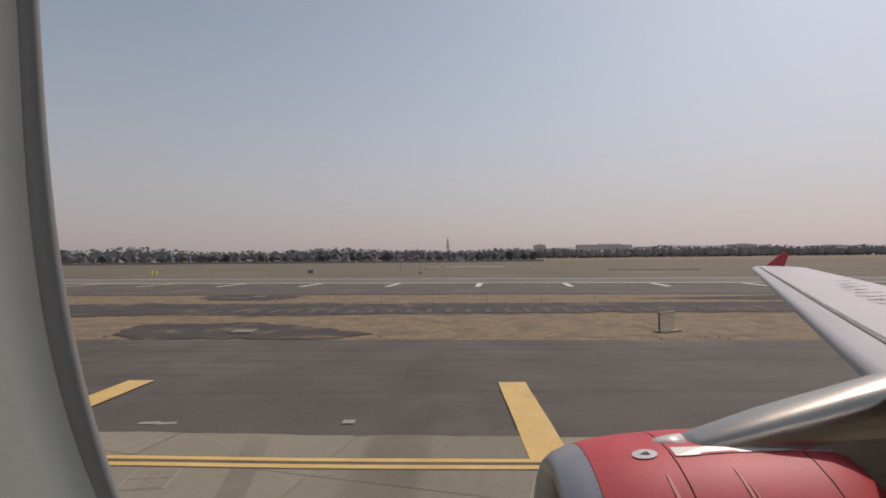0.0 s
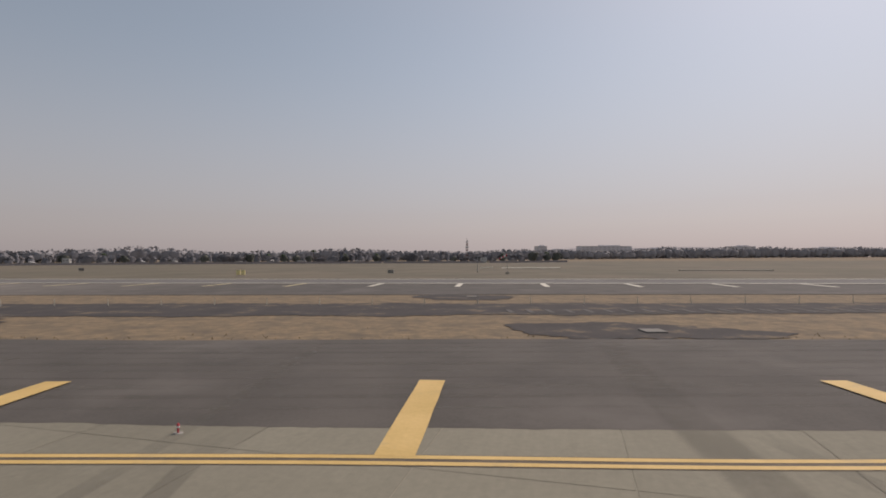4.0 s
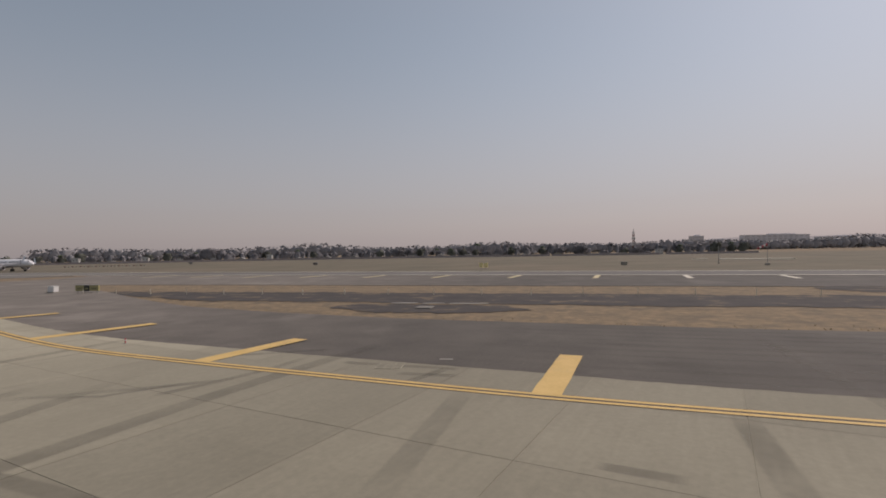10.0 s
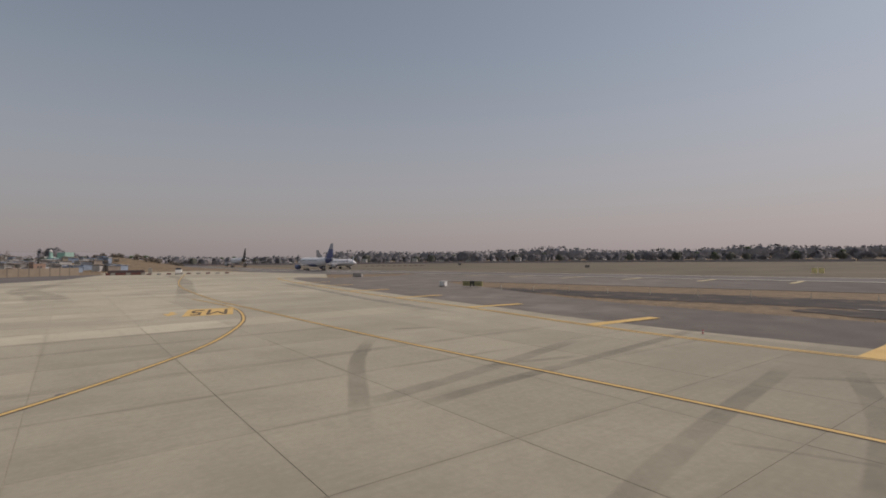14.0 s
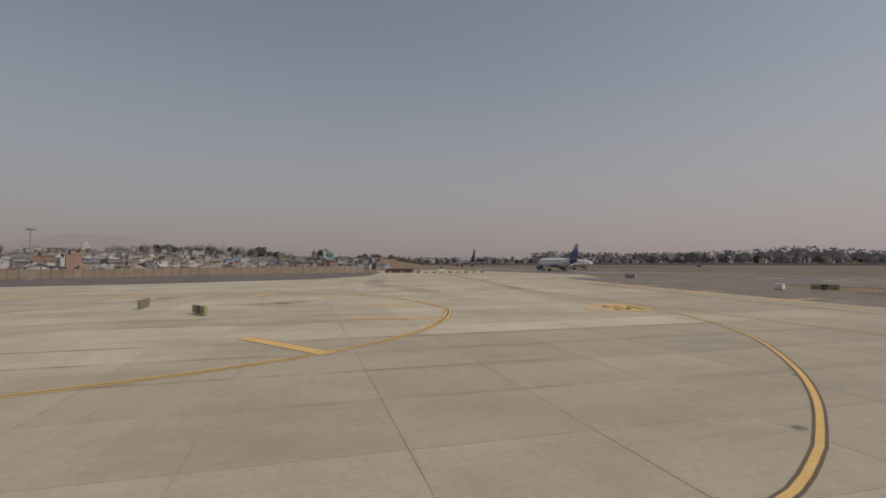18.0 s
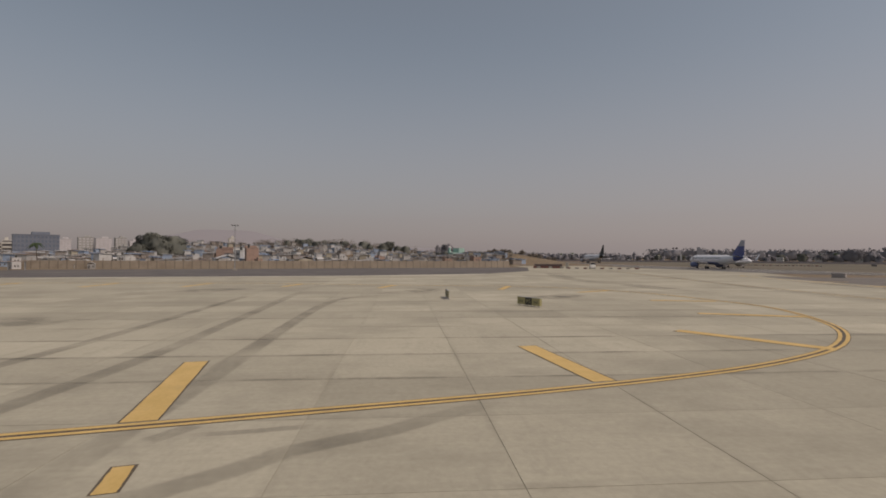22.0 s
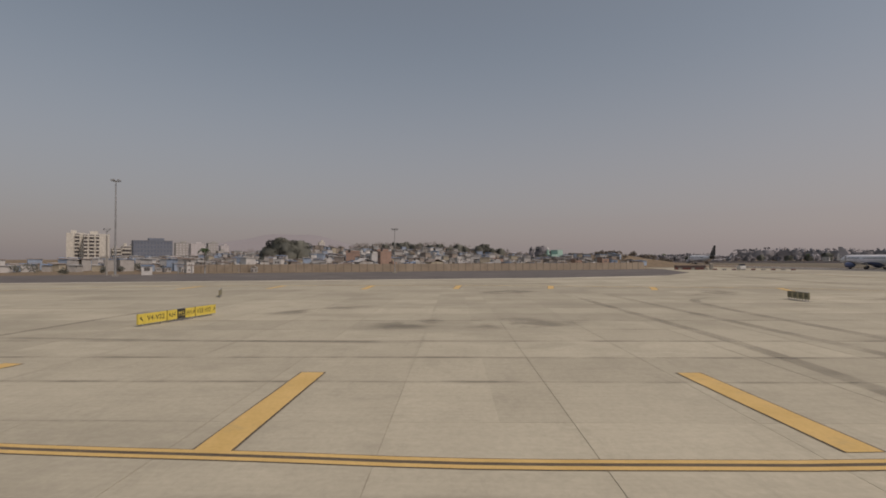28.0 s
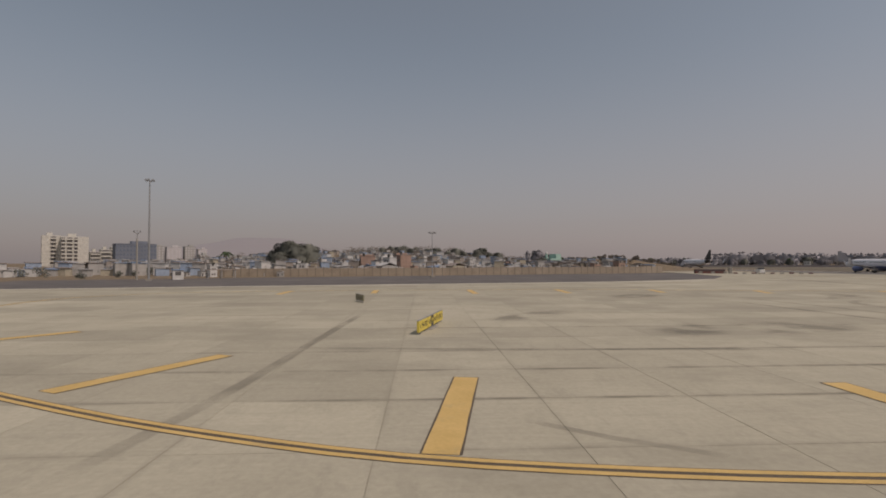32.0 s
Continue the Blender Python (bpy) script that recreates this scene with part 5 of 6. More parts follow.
def sign(name, m, panels, h, label, lift=0.22, depth=0.25, yellow=None, ink=None):
    """A taxiway sign: panels of (width, colour, text) side by side along x, facing -y."""
    th = empty(name, m, label, "sign", "taxiway signs")
    wsum = sum(p[0] for p in panels)
    x = -wsum / 2
    for w, mat, text in panels:
        if not mat:
            x += w
            continue
        box = part("panel", box_bm(w - 0.02, depth, h, (x + w / 2, 0, lift), 0.015), (yellow or SIGN_YELLOW) if mat == "y" else SIGN_BLACK, th)
        part("frame", box_bm(w - 0.005, depth * 0.8, 0.05, (x + w / 2, 0, lift + h - 0.01)), METAL, th)
        if text and text != "bars":
            # an arrow takes the side on which the text has blanks
            word = text.strip()
            side = 0.11 * w * ((text[0] == " ") - (text[-1] == " "))
            face = lettering(word, h * 0.62, Matrix(), SIGN_BLACK if mat == "y" else (yellow or SIGN_YELLOW), th, spread=1.1)
            wide = max(p.co.x for p in face.data.vertices) - min(p.co.x for p in face.data.vertices)
            squeeze = min(1.05, w * (0.68 if side else 0.8) / wide)
            face.matrix_basis = Matrix.Translation((x + w / 2 + side, -depth / 2 - 0.008, lift + h * 0.5)) @ Matrix.Rotation(radians(90), 4, "X") @ Matrix.Diagonal((squeeze, 1.1, 1, 1))
        elif text == "bars":
            for k in range(3):
                part("bar", box_bm(w * 0.1, 0.012, h * 0.3, (x + w * (0.32 + 0.18 * k), -depth / 2 - 0.006, lift + h * 0.29)), (ink or SIGN_BLACK) if mat == "y" else (yellow or SIGN_YELLOW), th)
        for s in (0.2, 0.8):
            part("leg", tube_bm((x + w * s, 0, 0), (x + w * s, 0, lift), 0.035, 0.035, 8), METAL, th)
            part("foot", tube_bm((x + w * s, 0, 0), (x + w * s, 0, 0.03), 0.1, 0.1, 10), PALE, th)
        x += w
    return th


def sign_arrow(th, x, z, size, up_left, depth=0.25):
    """A slanting arrow on a sign face."""
    s = -1 if up_left else 1
    v = [(-0.45, -0.35), (-0.32, -0.48), (0.18, 0.02), (0.36, -0.16), (0.42, 0.42), (-0.16, 0.36), (0.02, 0.18)]
    pts = [(x + s * a * size, -depth / 2 - 0.009, z + b * size) for a, b in v]
    mesh_object("arrow", pts, [(0, 1, 2, 6) if s > 0 else (6, 2, 1, 0), (3, 4, 5) if s > 0 else (5, 4, 3)], SIGN_BLACK, th)


def facing(ax, ay, bx, by):
    """Pose at the middle of a sign whose ends are given, a at its left when read."""
    return pose((ax + bx) / 2, (ay + by) / 2, 0, 0, 0, math.degrees(math.atan2(by - ay, bx - ax)))


big = sign("direction_sign", facing(-133.8, -87.6, -140.3, -84.0), [(2.4, "y", "   V4-V22"), (0.1, "", ""), (0.9, "y", "  H"), (0.78, "b", "M5"), (0.95, "y", "H1  "), (0.1, "", ""), (2.2, "y", "V23-V32  ")], 0.7, "long yellow taxiway direction sign with black lettering", lift=0.14, depth=0.16)
for x, left in ((-3.45, True), (-0.98, True), (1.28, False), (3.5, False)):
    sign_arrow(big, x, 0.49, 0.3, left, 0.16)
FADED_INK = plain("faded_ink", (0.13, 0.12, 0.075), 0.6)
sign("location_sign", facing(-129.3, -24.1, -126.5, -23.4), [(1.02, "y", "bars"), (0.83, "b", "M5"), (1.02, "y", "bars")], 0.64, "faded yellow and black taxiway location sign", lift=0.12, yellow=FADED_YELLOW, ink=FADED_INK)
sign("location_sign", facing(-114.6, 50.8, -111.0, 51.1), [(1.25, "y", "bars"), (0.8, "b", "bars"), (1.3, "y", "bars")], 0.72, "faded yellow and black taxiway sign at the grass edge", yellow=FADED_YELLOW, ink=FADED_INK)
sign("runway_sign", facing(-74.6, 127.0, -71.2, 126.6), [(1.0, "y", ""), (0.25, "", ""), (1.0, "y", "")], 1.15, "pale faded runway exit sign on two boxes", yellow=plain("bleached_sign", (0.85, 0.72, 0.34), 0.6))
FADED_BACK = plain("faded_back", (0.19, 0.175, 0.165), 0.7)
sign("far_sign", facing(-243, 225, -240, 224.6), [(1.2, "y", ""), (1.2, "y", "")], 0.9, "dull grey backed airfield sign in dry grass", yellow=FADED_BACK)
sign("far_sign", facing(-146.5, 176, -144.2, 175.7), [(1.0, "y", ""), (1.0, "y", "")], 0.85, "dull grey backed airfield sign in dry grass", yellow=FADED_BACK)


def field_box(x, y, sx, sy, h, mat, label, turn=0.0, name="cabinet"):
    th = empty(name, pose(x, y, -0.03, 0, 0, turn), label, "cabinet")
    part("body", box_bm(sx, sy, h, (0, 0, 0.12), 0.03), mat, th)
    part("plinth", box_bm(sx + 0.2, sy + 0.2, 0.14), PALE, th)
    part("lid", box_bm(sx + 0.06, sy + 0.06, 0.06, (0, 0, h + 0.1), 0.015), mat, th)
    part("door", box_bm(sx * 0.8, 0.03, h * 0.8, (0, -sy / 2 - 0.01, 0.12 + h * 0.08), 0.008), mat, th)
    return th


field_box(-118.4, 51.0, 1.0, 0.7, 0.72, WHITE, "white metal cabinet at the grass edge")
field_box(-37, 142, 1.6, 1.2, 0.8, PALE, "small pale equipment hut in far grass", -8)
field_box(-163, 74, 2.6, 0.7, 0.8, plain("grey_brown_box", (0.36, 0.33, 0.3), 0.7), "low grey-brown equipment box beside the runway", 10)
# upright panel on a base beside the shoulder
th = empty("panel_screen", pose(13.2, 29.6, -0.06, 0, 0, 24) @ Matrix.Scale(0.85, 4), "pale open barred screen on a low base", "screen")
for k in range(7):
    part("rib", box_bm(0.05, 0.05, 1.22, (-0.6 + 0.2 * k, 0, 0.08), 0.01), WHITE_PAINT, th)
for z in (0.16, 0.7):
    part("rail", tube_bm((-0.75, 0.04, z), (0.75, 0.04, z), 0.03), WHITE_PAINT, th)
part("base", box_bm(1.8, 0.9, 0.08), PALE, th)
part("rail", tube_bm((-0.75, 0, 1.33), (0.75, 0, 1.33), 0.035), WHITE_PAINT, th)
part("side_post", box_bm(0.07, 0.07, 1.3, (-0.75, 0, 0)), RUST, th)


# two narrow signs of four spaced boards, turned nearly end-on to the taxiway
DULL_BOARD = plain("dull_olive_board", (0.20, 0.185, 0.115), 0.6, spread=0.15)
for x, y, turn in ((-138.1, -27.8, -16), (-161.2, -87.1, 6)):
    sign("board_sign", pose(x, y, 0, 0, 0, turn), [(0.7, "y", "bars"), (0.16, "", "")] * 3 + [(0.7, "y", "bars")], 0.66, "weathered olive sign of four spaced boards on the concrete", lift=0.2, depth=0.16, yellow=DULL_BOARD, ink=FADED_INK)
slab_cover(-138.0, -28.0, 3.6, 0.7, PALE, "thin pale concrete footing under a sign", 0.03, 0.0, "sign_footing", -16)
slab_cover(-137.0, -85.9, 2.2, 0.8, PALE, "thin pale concrete footing under a sign", 0.02, 0.0, "sign_footing", -29)


def mast(x, y, h, label, heads=6, r=0.22, name="light_mast"):
    th = empty(name, pose(x, y, -0.05), label, "mast", "light masts")
    part("pole", tube_bm((0, 0, 0), (0, 0, h), r, r * 0.45, 12), METAL, th)
    part("base", box_bm(1.2, 1.2, 0.5, (0, 0, 0), 0.05), PALE, th)
    part("crosshead", tube_bm((-1.3, 0.35, h - 0.1), (1.3, -0.35, h - 0.1), 0.07), METAL, th)
    part("crossarm", tube_bm((-0.4, -0.9, h - 0.1), (0.4, 0.9, h - 0.1), 0.06), METAL, th)
    for k in range(heads):
        a = 2 * math.pi * k / heads
        lp = part("floodlight", box_bm(0.5, 0.35, 0.4, (1.35 * math.cos(a), 0.9 * math.sin(a), h - 0.15), 0.04), METAL, th)
        part("glass", box_bm(0.4, 0.28, 0.02, (1.35 * math.cos(a), 0.9 * math.sin(a), h - 0.18)), DARKGLASS, lp)
    part("ladder_box", box_bm(0.35, 0.25, 0.9, (0.3, 0, 1.0), 0.02), METAL, th)


mast(-246.3, -127, 25.2, "tall slim floodlight mast beside the wall", 6, 0.3)
mast(-247, -53, 13.2, "slim floodlight mast beside the wall", 6, 0.16)
# short camera mast
th = empty("camera_mast", pose(-252, -131, -0.05), "pale pole with camera arms", "mast", "light masts")
part("pole", tube_bm((0, 0, 0), (0, 0, 10.8), 0.26, 0.22, 12), PALE, th)
part("top_pole", tube_bm((0, 0, 10.8), (0, 0, 13.0), 0.1, 0.08), METAL, th)
for s in (-1, 1):
    part("camera_arm", tube_bm((0, 0, 11.8), (0.2 * s, 0.6 * s, 12.5), 0.07), METAL, th)
    part("camera", box_bm(0.4, 0.3, 0.5, (0.25 * s, 0.75 * s, 12.4), 0.05), METAL, th)

# lattice tower beyond the runway
th = empty("radio_tower", pose(4.2, 436, -0.1), "slim red and white lattice radio tower", "tower")
for k in range(8):
    z0, z1 = 2.3 * k, 2.3 * (k + 1)
    w0, w1 = 0.9 - 0.05 * k, 0.85 - 0.05 * k
    bm = bmesh.new()
    for sx, sy in ((-1, -1), (1, -1), (1, 1), (-1, 1)):
        tube_bm((sx * w0, sy * w0, z0), (sx * w1, sy * w1, z1), 0.2, 0.2, 5, bm)
        tube_bm((sx * w0, sy * w0, z0), (-sy * w1, sx * w1, z1), 0.12, 0.12, 5, bm)
    part("lattice_section", bm, METAL if k % 2 else RUST, th)
part("platform", box_bm(2.6, 2.6, 0.9, (0, 0, 12.0), 0.05), METAL, th)
part("antenna", tube_bm((0, 0, 18.4), (0, 0, 20.5), 0.2), METAL, th)

# windsock, red and white
th = empty("windsock", pose(-6, 132, -0.08), "red and white windsock on a thin mast", "windsock")
part("mast", tube_bm((0, 0, 0), (0, 0, 5.6), 0.07, 0.05), METAL, th)
part("base", box_bm(0.9, 0.9, 0.5, (0, 0, 0), 0.05), PALE, th)
part("crossarm", tube_bm((-1.2, 0, 5.4), (1.6, 0, 5.6), 0.04), METAL, th)
for k in range(5):
    part("sock_band", loft([ring(0.0 - 0.42 * k - d, 0, 4.9 - 0.2 * k - 0.4 * d, 0.3 - 0.03 * k, 0.3 - 0.03 * k, 14) for d in (0, 0.42)]), RED if k % 2 == 0 else WHITE, th)
th = empty("field_post", pose(-12.4, 147, -0.08), "thin dark post in dry grass", "post")
part("post", tube_bm((0, 0, 0), (0, 0, 5.0), 0.09, 0.07), METAL, th)
part("foot", box_bm(0.5, 0.5, 0.25), PALE, th)
slab_cover(12, 193, 22, 5.0, WHITE_PAINT, "long pale concrete pad in far grass", 0.3, -0.1, "concrete_pad", -8)
slab_cover(-4, 200, 5, 3.4, WHITE_PAINT, "short pale concrete pad in far grass", 0.3, -0.1, "concrete_pad", -8)
slab_cover(62, 150, 26, 2.5, PALE, "long pale concrete pad in far grass", 0.3, -0.1, "concrete_pad", -8)


# ---- perimeter wall ----
WALL = [Vector(p) for p in ((-281, -118), (-274, -90), (-268, -50), (-265, -10), (-264, 25), (-265, 46))]
wall = empty("perimeter_wall", Matrix(), "long tan plastered perimeter wall with angled fence posts", "wall", kind="structure")
wl = sum((b - a).length for a, b in zip(WALL, WALL[1:]))
k = 0
dist = 0.0
while dist < wl - 2.6:
    p, t = along(WALL, dist)
    q, _ = along(WALL, dist + 2.62)
    a = math.degrees(math.atan2(q.y - p.y, q.x - p.x))
    mid = (p + q) / 2
    pan = mesh_object("wall_panel", [], [], None, wall)
    if k == 0:
        bm = box_bm(2.6, 0.22, 2.65, (0, 0, 0), 0.02)
        me = bpy.data.meshes.new("wall_panel")
        bm.to_mesh(me)
        bm.free()
        me.materials.append(TAN_WALL)
        wall_me = me
        bm = box_bm(0.3, 0.34, 2.75)
        tube_bm((0, 0, 2.7), (0.0, 0.0, 3.05), 0.06, 0.05, 5, bm)
        tube_bm((0, 0, 3.05), (0, -0.35, 3.4), 0.05, 0.04, 5, bm)
        tube_bm((0, 0, 3.05), (0, 0.35, 3.4), 0.05, 0.04, 5, bm)
        me = bpy.data.meshes.new("wall_post")
        bm.to_mesh(me)
        bm.free()
        me.materials.append(plain("wall_post", (0.23, 0.19, 0.145), 0.9))
        post_me = me
    pan.data = wall_me
    pan.matrix_world = pose(mid.x, mid.y, -0.1, 0, 0, a)
    po = new("wall_post", post_me)
    po.parent = wall
    po.matrix_world = pose(p.x, p.y, -0.1, 0, 0, a)
    dist += 2.62
    k += 1


# ---- the town behind the wall ----
def tint(name, c):
    return plain(name, c, 0.85, spread=0.14, scale=0.8)


HOUSE_WALLS = [tint("lime_wash", (0.50, 0.49, 0.465)), tint("bare_brick", (0.33, 0.225, 0.175)), tint("grey_render", (0.36, 0.345, 0.32)), tint("blue_sheet", (0.27, 0.33, 0.41)), tint("cream_wall", (0.38, 0.34, 0.26)), tint("brown_boards", (0.27, 0.235, 0.20)), tint("teal_wall", (0.20, 0.42, 0.36))]
HOUSE_ROOFS = [tint("grey_sheet_roof", (0.33, 0.325, 0.315)), tint("rusty_sheet_roof", (0.27, 0.215, 0.18)), tint("pale_sheet_roof", (0.45, 0.44, 0.42)), tint("blue_tarp_roof", (0.22, 0.31, 0.45)), tint("brown_roof", (0.26, 0.22, 0.19))]
OPENING = plain("dusty_opening", (0.10, 0.094, 0.088), 0.6)


def house(wi, ri, w, d, h, kind, label):
    th = empty("house", Matrix(), label, "house", "houses behind the wall")
    part("wall", box_bm(w, d, h + 0.6, (0, 0, -0.6)), HOUSE_WALLS[wi], th)
    if kind == 0:
        part("roof", box_bm(w + 0.9, d + 0.9, 0.14, (0, 0, h), rot=Matrix.Rotation(radians(5), 4, "Y")), HOUSE_ROOFS[ri], th)
    elif kind == 1:
        part("roof", loft([[(-w / 2 - 0.4, y, h - 0.1), (0, y, h + w * 0.2), (w / 2 + 0.4, y, h - 0.1), (0, y, h + w * 0.2 - 0.15)] for y in (-d / 2 - 0.4, d / 2 + 0.4)]), HOUSE_ROOFS[ri], th)
    else:
        part("roof", box_bm(w + 0.3, d + 0.3, 0.2, (0, 0, h)), HOUSE_ROOFS[ri], th)
        part("parapet", box_bm(w + 0.3, 0.2, 0.7, (0, -d / 2, h + 0.2)), HOUSE_WALLS[wi], th)
        part("water_tank", tube_bm((w * 0.25, 0, h + 0.2), (w * 0.25, 0, h + 1.4), 0.55, 0.5, 12), SIGN_BLACK, th)
    storeys = max(1, round(h / 2.9))
    for s in range(storeys):
        for k in range(max(1, int(w / 2.2))):
            x = -w / 2 + (k + 0.5) * w / max(1, int(w / 2.2))
            part("window", box_bm(0.9, 0.06, 1.1, (x, -d / 2 - 0.02, s * 2.9 + 0.9)), OPENING, th)
            part("window", box_bm(0.06, 0.9, 1.1, (w / 2 + 0.02, (k - 0.5) * 1.6 * (k < 2), s * 2.9 + 0.9)), OPENING, th)
    part("door", box_bm(0.95, 0.07, 2.0, (-w * 0.3, -d / 2 - 0.025, 0.0)), OPENING, th)
    return th


HOUSES = [house(0, 0, 5, 5, 3.0, 0, "low lime-washed house with grey sheet roof"), house(5, 1, 6, 4, 2.5, 0, "brown board shack with rusty sheet roof"), house(2, 2, 6, 5, 3.2, 1, "grey rendered house with pale pitched roof"), house(3, 3, 5, 4, 2.8, 0, "blue sheet-clad shack with tarpaulin roof"), house(4, 4, 5.5, 5, 3.0, 1, "cream house with brown pitched roof"), house(0, 2, 5, 5, 5.8, 2, "white two-storey flat-roofed house with water tank"), house(1, 1, 6, 6, 6.0, 2, "bare brick two-storey house with water tank"), house(2, 0, 4.5, 4.5, 2.6, 0, "small grey shack with sheet roof"), house(5, 0, 7, 4, 2.4, 0, "long brown shack with grey sheet roof")]
hg = random.Random(5)
for o, (x, y) in zip(HOUSES, ((-290, -75), (-288, -66), (-291, -58), (-287, -40), (-293, -30), (-310, -52), (-322, -60), (-286, -20), (-289, -8))):
    o.matrix_world = Matrix.Translation((x, y, far_height(x, y))) @ Matrix.Rotation(radians(-80 + hg.uniform(-14, 14)), 4, "Z")
placed = [(-350, -92, 6), (-352, -84, 5), (-300, -49, 4)]
count = 0
tries = 0
while count < 290 and tries < 20000:
    tries += 1
    u = hg.random()
    x = -275 - 120 * u ** 1.1
    y = hg.uniform(-118 - 60 * u, 42 + 20 * u)
    if any((x - a) ** 2 + (y - b) ** 2 < (r + 1.5) ** 2 for a, b, r in placed):
        continue
    k = hg.choice((0, 0, 1, 2, 2, 3, 4, 5, 7, 7, 8, 5)) if y < 20 else hg.choice((1, 7, 8, 2))
    if count % 60 == 7:
        k = 6
    placed.append((x, y, 2.0))
    o = copy_thing(HOUSES[k], Matrix())
    s = hg.uniform(0.36, 0.58)
    o.matrix_basis = Matrix.Translation((x, y, far_height(x, y))) @ Matrix.Rotation(radians(-80 + hg.uniform(-30, 30) + hg.choice((0, 90, 180))), 4, "Z") @ Matrix.Diagonal((s, s, s * hg.uniform(0.95, 1.3), 1))
    count += 1
brick = copy_thing(HOUSES[6], Matrix())
brick.matrix_basis = Matrix.Translation((-300, -49, far_height(-300, -49))) @ Matrix.Rotation(radians(-80), 4, "Z") @ Matrix.Diagonal((0.75, 0.7, 1.15, 1))


def back_rows():
    """The rest of the crowded town up the slope, too many to count."""
    g = random.Random(77)
    groups = {}
    for _ in range(1100):
        u = g.random()
        x, y = -300 - 180 * u, g.uniform(-190, 75)
        w, d, h = g.uniform(2.4, 4.6), g.uniform(2.4, 4.2), g.choice((2.0, 2.2, 2.4, 2.6, 4.2))
        h = min(h, 2.1) if y > 25 else h
        a, z = radians(-80 + g.uniform(-35, 35)), far_height(x, y)
        rot = Matrix.Translation((x, y, z)) @ Matrix.Rotation(a, 4, "Z")
        for key, bx in (("w%d" % g.choice((0, 0, 2, 4, 5, 5, 3, 2, 0, 3)), [(-w / 2, w / 2), (-d / 2, d / 2), (-0.8, h)]), ("r%d" % g.choice((0, 1, 2, 2, 2, 4, 3)), [(-w / 2 - 0.3, w / 2 + 0.3), (-d / 2 - 0.3, d / 2 + 0.3), (h, h + 0.18)]), ("o0", [(-0.4, 0.4), (-d / 2 - 0.05, -d / 2 + 0.2), (0.5, 1.5)])):
            v, f = groups.setdefault(key, ([], []))
            b = len(v)
            v += [tuple(rot @ Vector((px, py, pz + (0.25 if key[0] == "r" and px > 0 else 0)))) for pz in bx[2] for py in bx[1] for px in bx[0]]
            f += [(b, b + 2, b + 3, b + 1), (b + 4, b + 5, b + 7, b + 6), (b, b + 1, b + 5, b + 4), (b + 2, b + 6, b + 7, b + 3), (b, b + 4, b + 6, b + 2), (b + 1, b + 3, b + 7, b + 5)]
    th = empty("back_town", Matrix(), "crowded far rows of small sheet-roofed houses", "houses", kind="stuff")
    for key, (v, f) in sorted(groups.items()):
        mat = OPENING if key[0] == "o" else (HOUSE_WALLS if key[0] == "w" else HOUSE_ROOFS)[int(key[1])]
        tagged(mesh_object({"w": "wall", "r": "roof", "o": "window"}[key[0]], v, f, mat, th), kind="stuff")


back_rows()
# pale green building on the rise
th = empty("green_building", Matrix.Translation((-405, 78, far_height(-405, 78) + 0.3)) @ Matrix.Rotation(radians(-70), 4, "Z"), "pale green domed building on the rise", "building")
GREEN_WALL = tint("mint_wall", (0.30, 0.45, 0.39))
part("wall", box_bm(11, 7, 5.2, (0, 0, -1)), GREEN_WALL, th)
part("wall", box_bm(5, 6, 3.0, (-3, 0, 4.2)), GREEN_WALL, th)
part("parapet", box_bm(11.4, 0.3, 0.8, (0, -3.5, 4.2)), HOUSE_WALLS[0], th)
part("turret", tube_bm((3.4, -2, 4.2), (3.4, -2, 7.4), 0.9, 0.8, 14), GREEN_WALL, th)
part("dome", loft([ring(3.4, -2, 7.4, 0.01, 0.01, 14)] + [[(3.4 + r * math.cos(a), -2 + r * math.sin(a), z) for a in [2 * math.pi * i / 14 for i in range(14)]] for r, z in ((1.0, 7.4), (0.9, 7.9), (0.5, 8.4), (0.08, 8.8))]), HOUSE_WALLS[0], th)
for k in range(4):
    part("window", box_bm(1.2, 0.1, 1.4, (-4 + 2.6 * k, -3.53, 1.6)), OPENING, th)
# hut, low vehicles and shed at the foot of the tall mast
th = empty("guard_hut", pose(-255, -122, -0.05, 0, 0, 15), "small white guard hut beside the wall", "hut")
part("wall", box_bm(2.6, 2.6, 2.6), HOUSE_WALLS[0], th)
part("roof", box_bm(3.1, 3.1, 0.18, (0, 0, 2.6)), HOUSE_ROOFS[3], th)
part("window", box_bm(0.06, 1.4, 1.0, (1.3, 0, 1.2)), OPENING, th)
part("door", box_bm(0.9, 0.06, 2.0, (-0.5, -1.31, 0)), OPENING, th)
th = empty("open_shed", pose(-262, -112, -0.05, 0, 0, 15), "dark open shed with sheet roof", "shed")
part("roof", box_bm(3.5, 8, 0.2, (0, 0, 2.4)), HOUSE_ROOFS[4], th)
for y in (-3.6, 0, 3.6):
    part("post", box_bm(0.2, 0.2, 2.4, (1.4, y, 0)), METAL, th)
    part("post", box_bm(0.2, 0.2, 2.4, (-1.4, y, 0)), METAL, th)


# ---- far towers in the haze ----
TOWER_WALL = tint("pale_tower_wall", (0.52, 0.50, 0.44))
# haze is put into the colours of TOWER_GREY, TOWER_HAZE and WINDOW_GREY
TOWER_GREY = tint("haze_paled_wall", (0.64, 0.62, 0.63))
TOWER_HAZE = tint("haze_paled_tower", (0.46, 0.44, 0.435))
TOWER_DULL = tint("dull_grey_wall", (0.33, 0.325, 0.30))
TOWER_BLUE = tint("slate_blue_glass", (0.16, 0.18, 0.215))
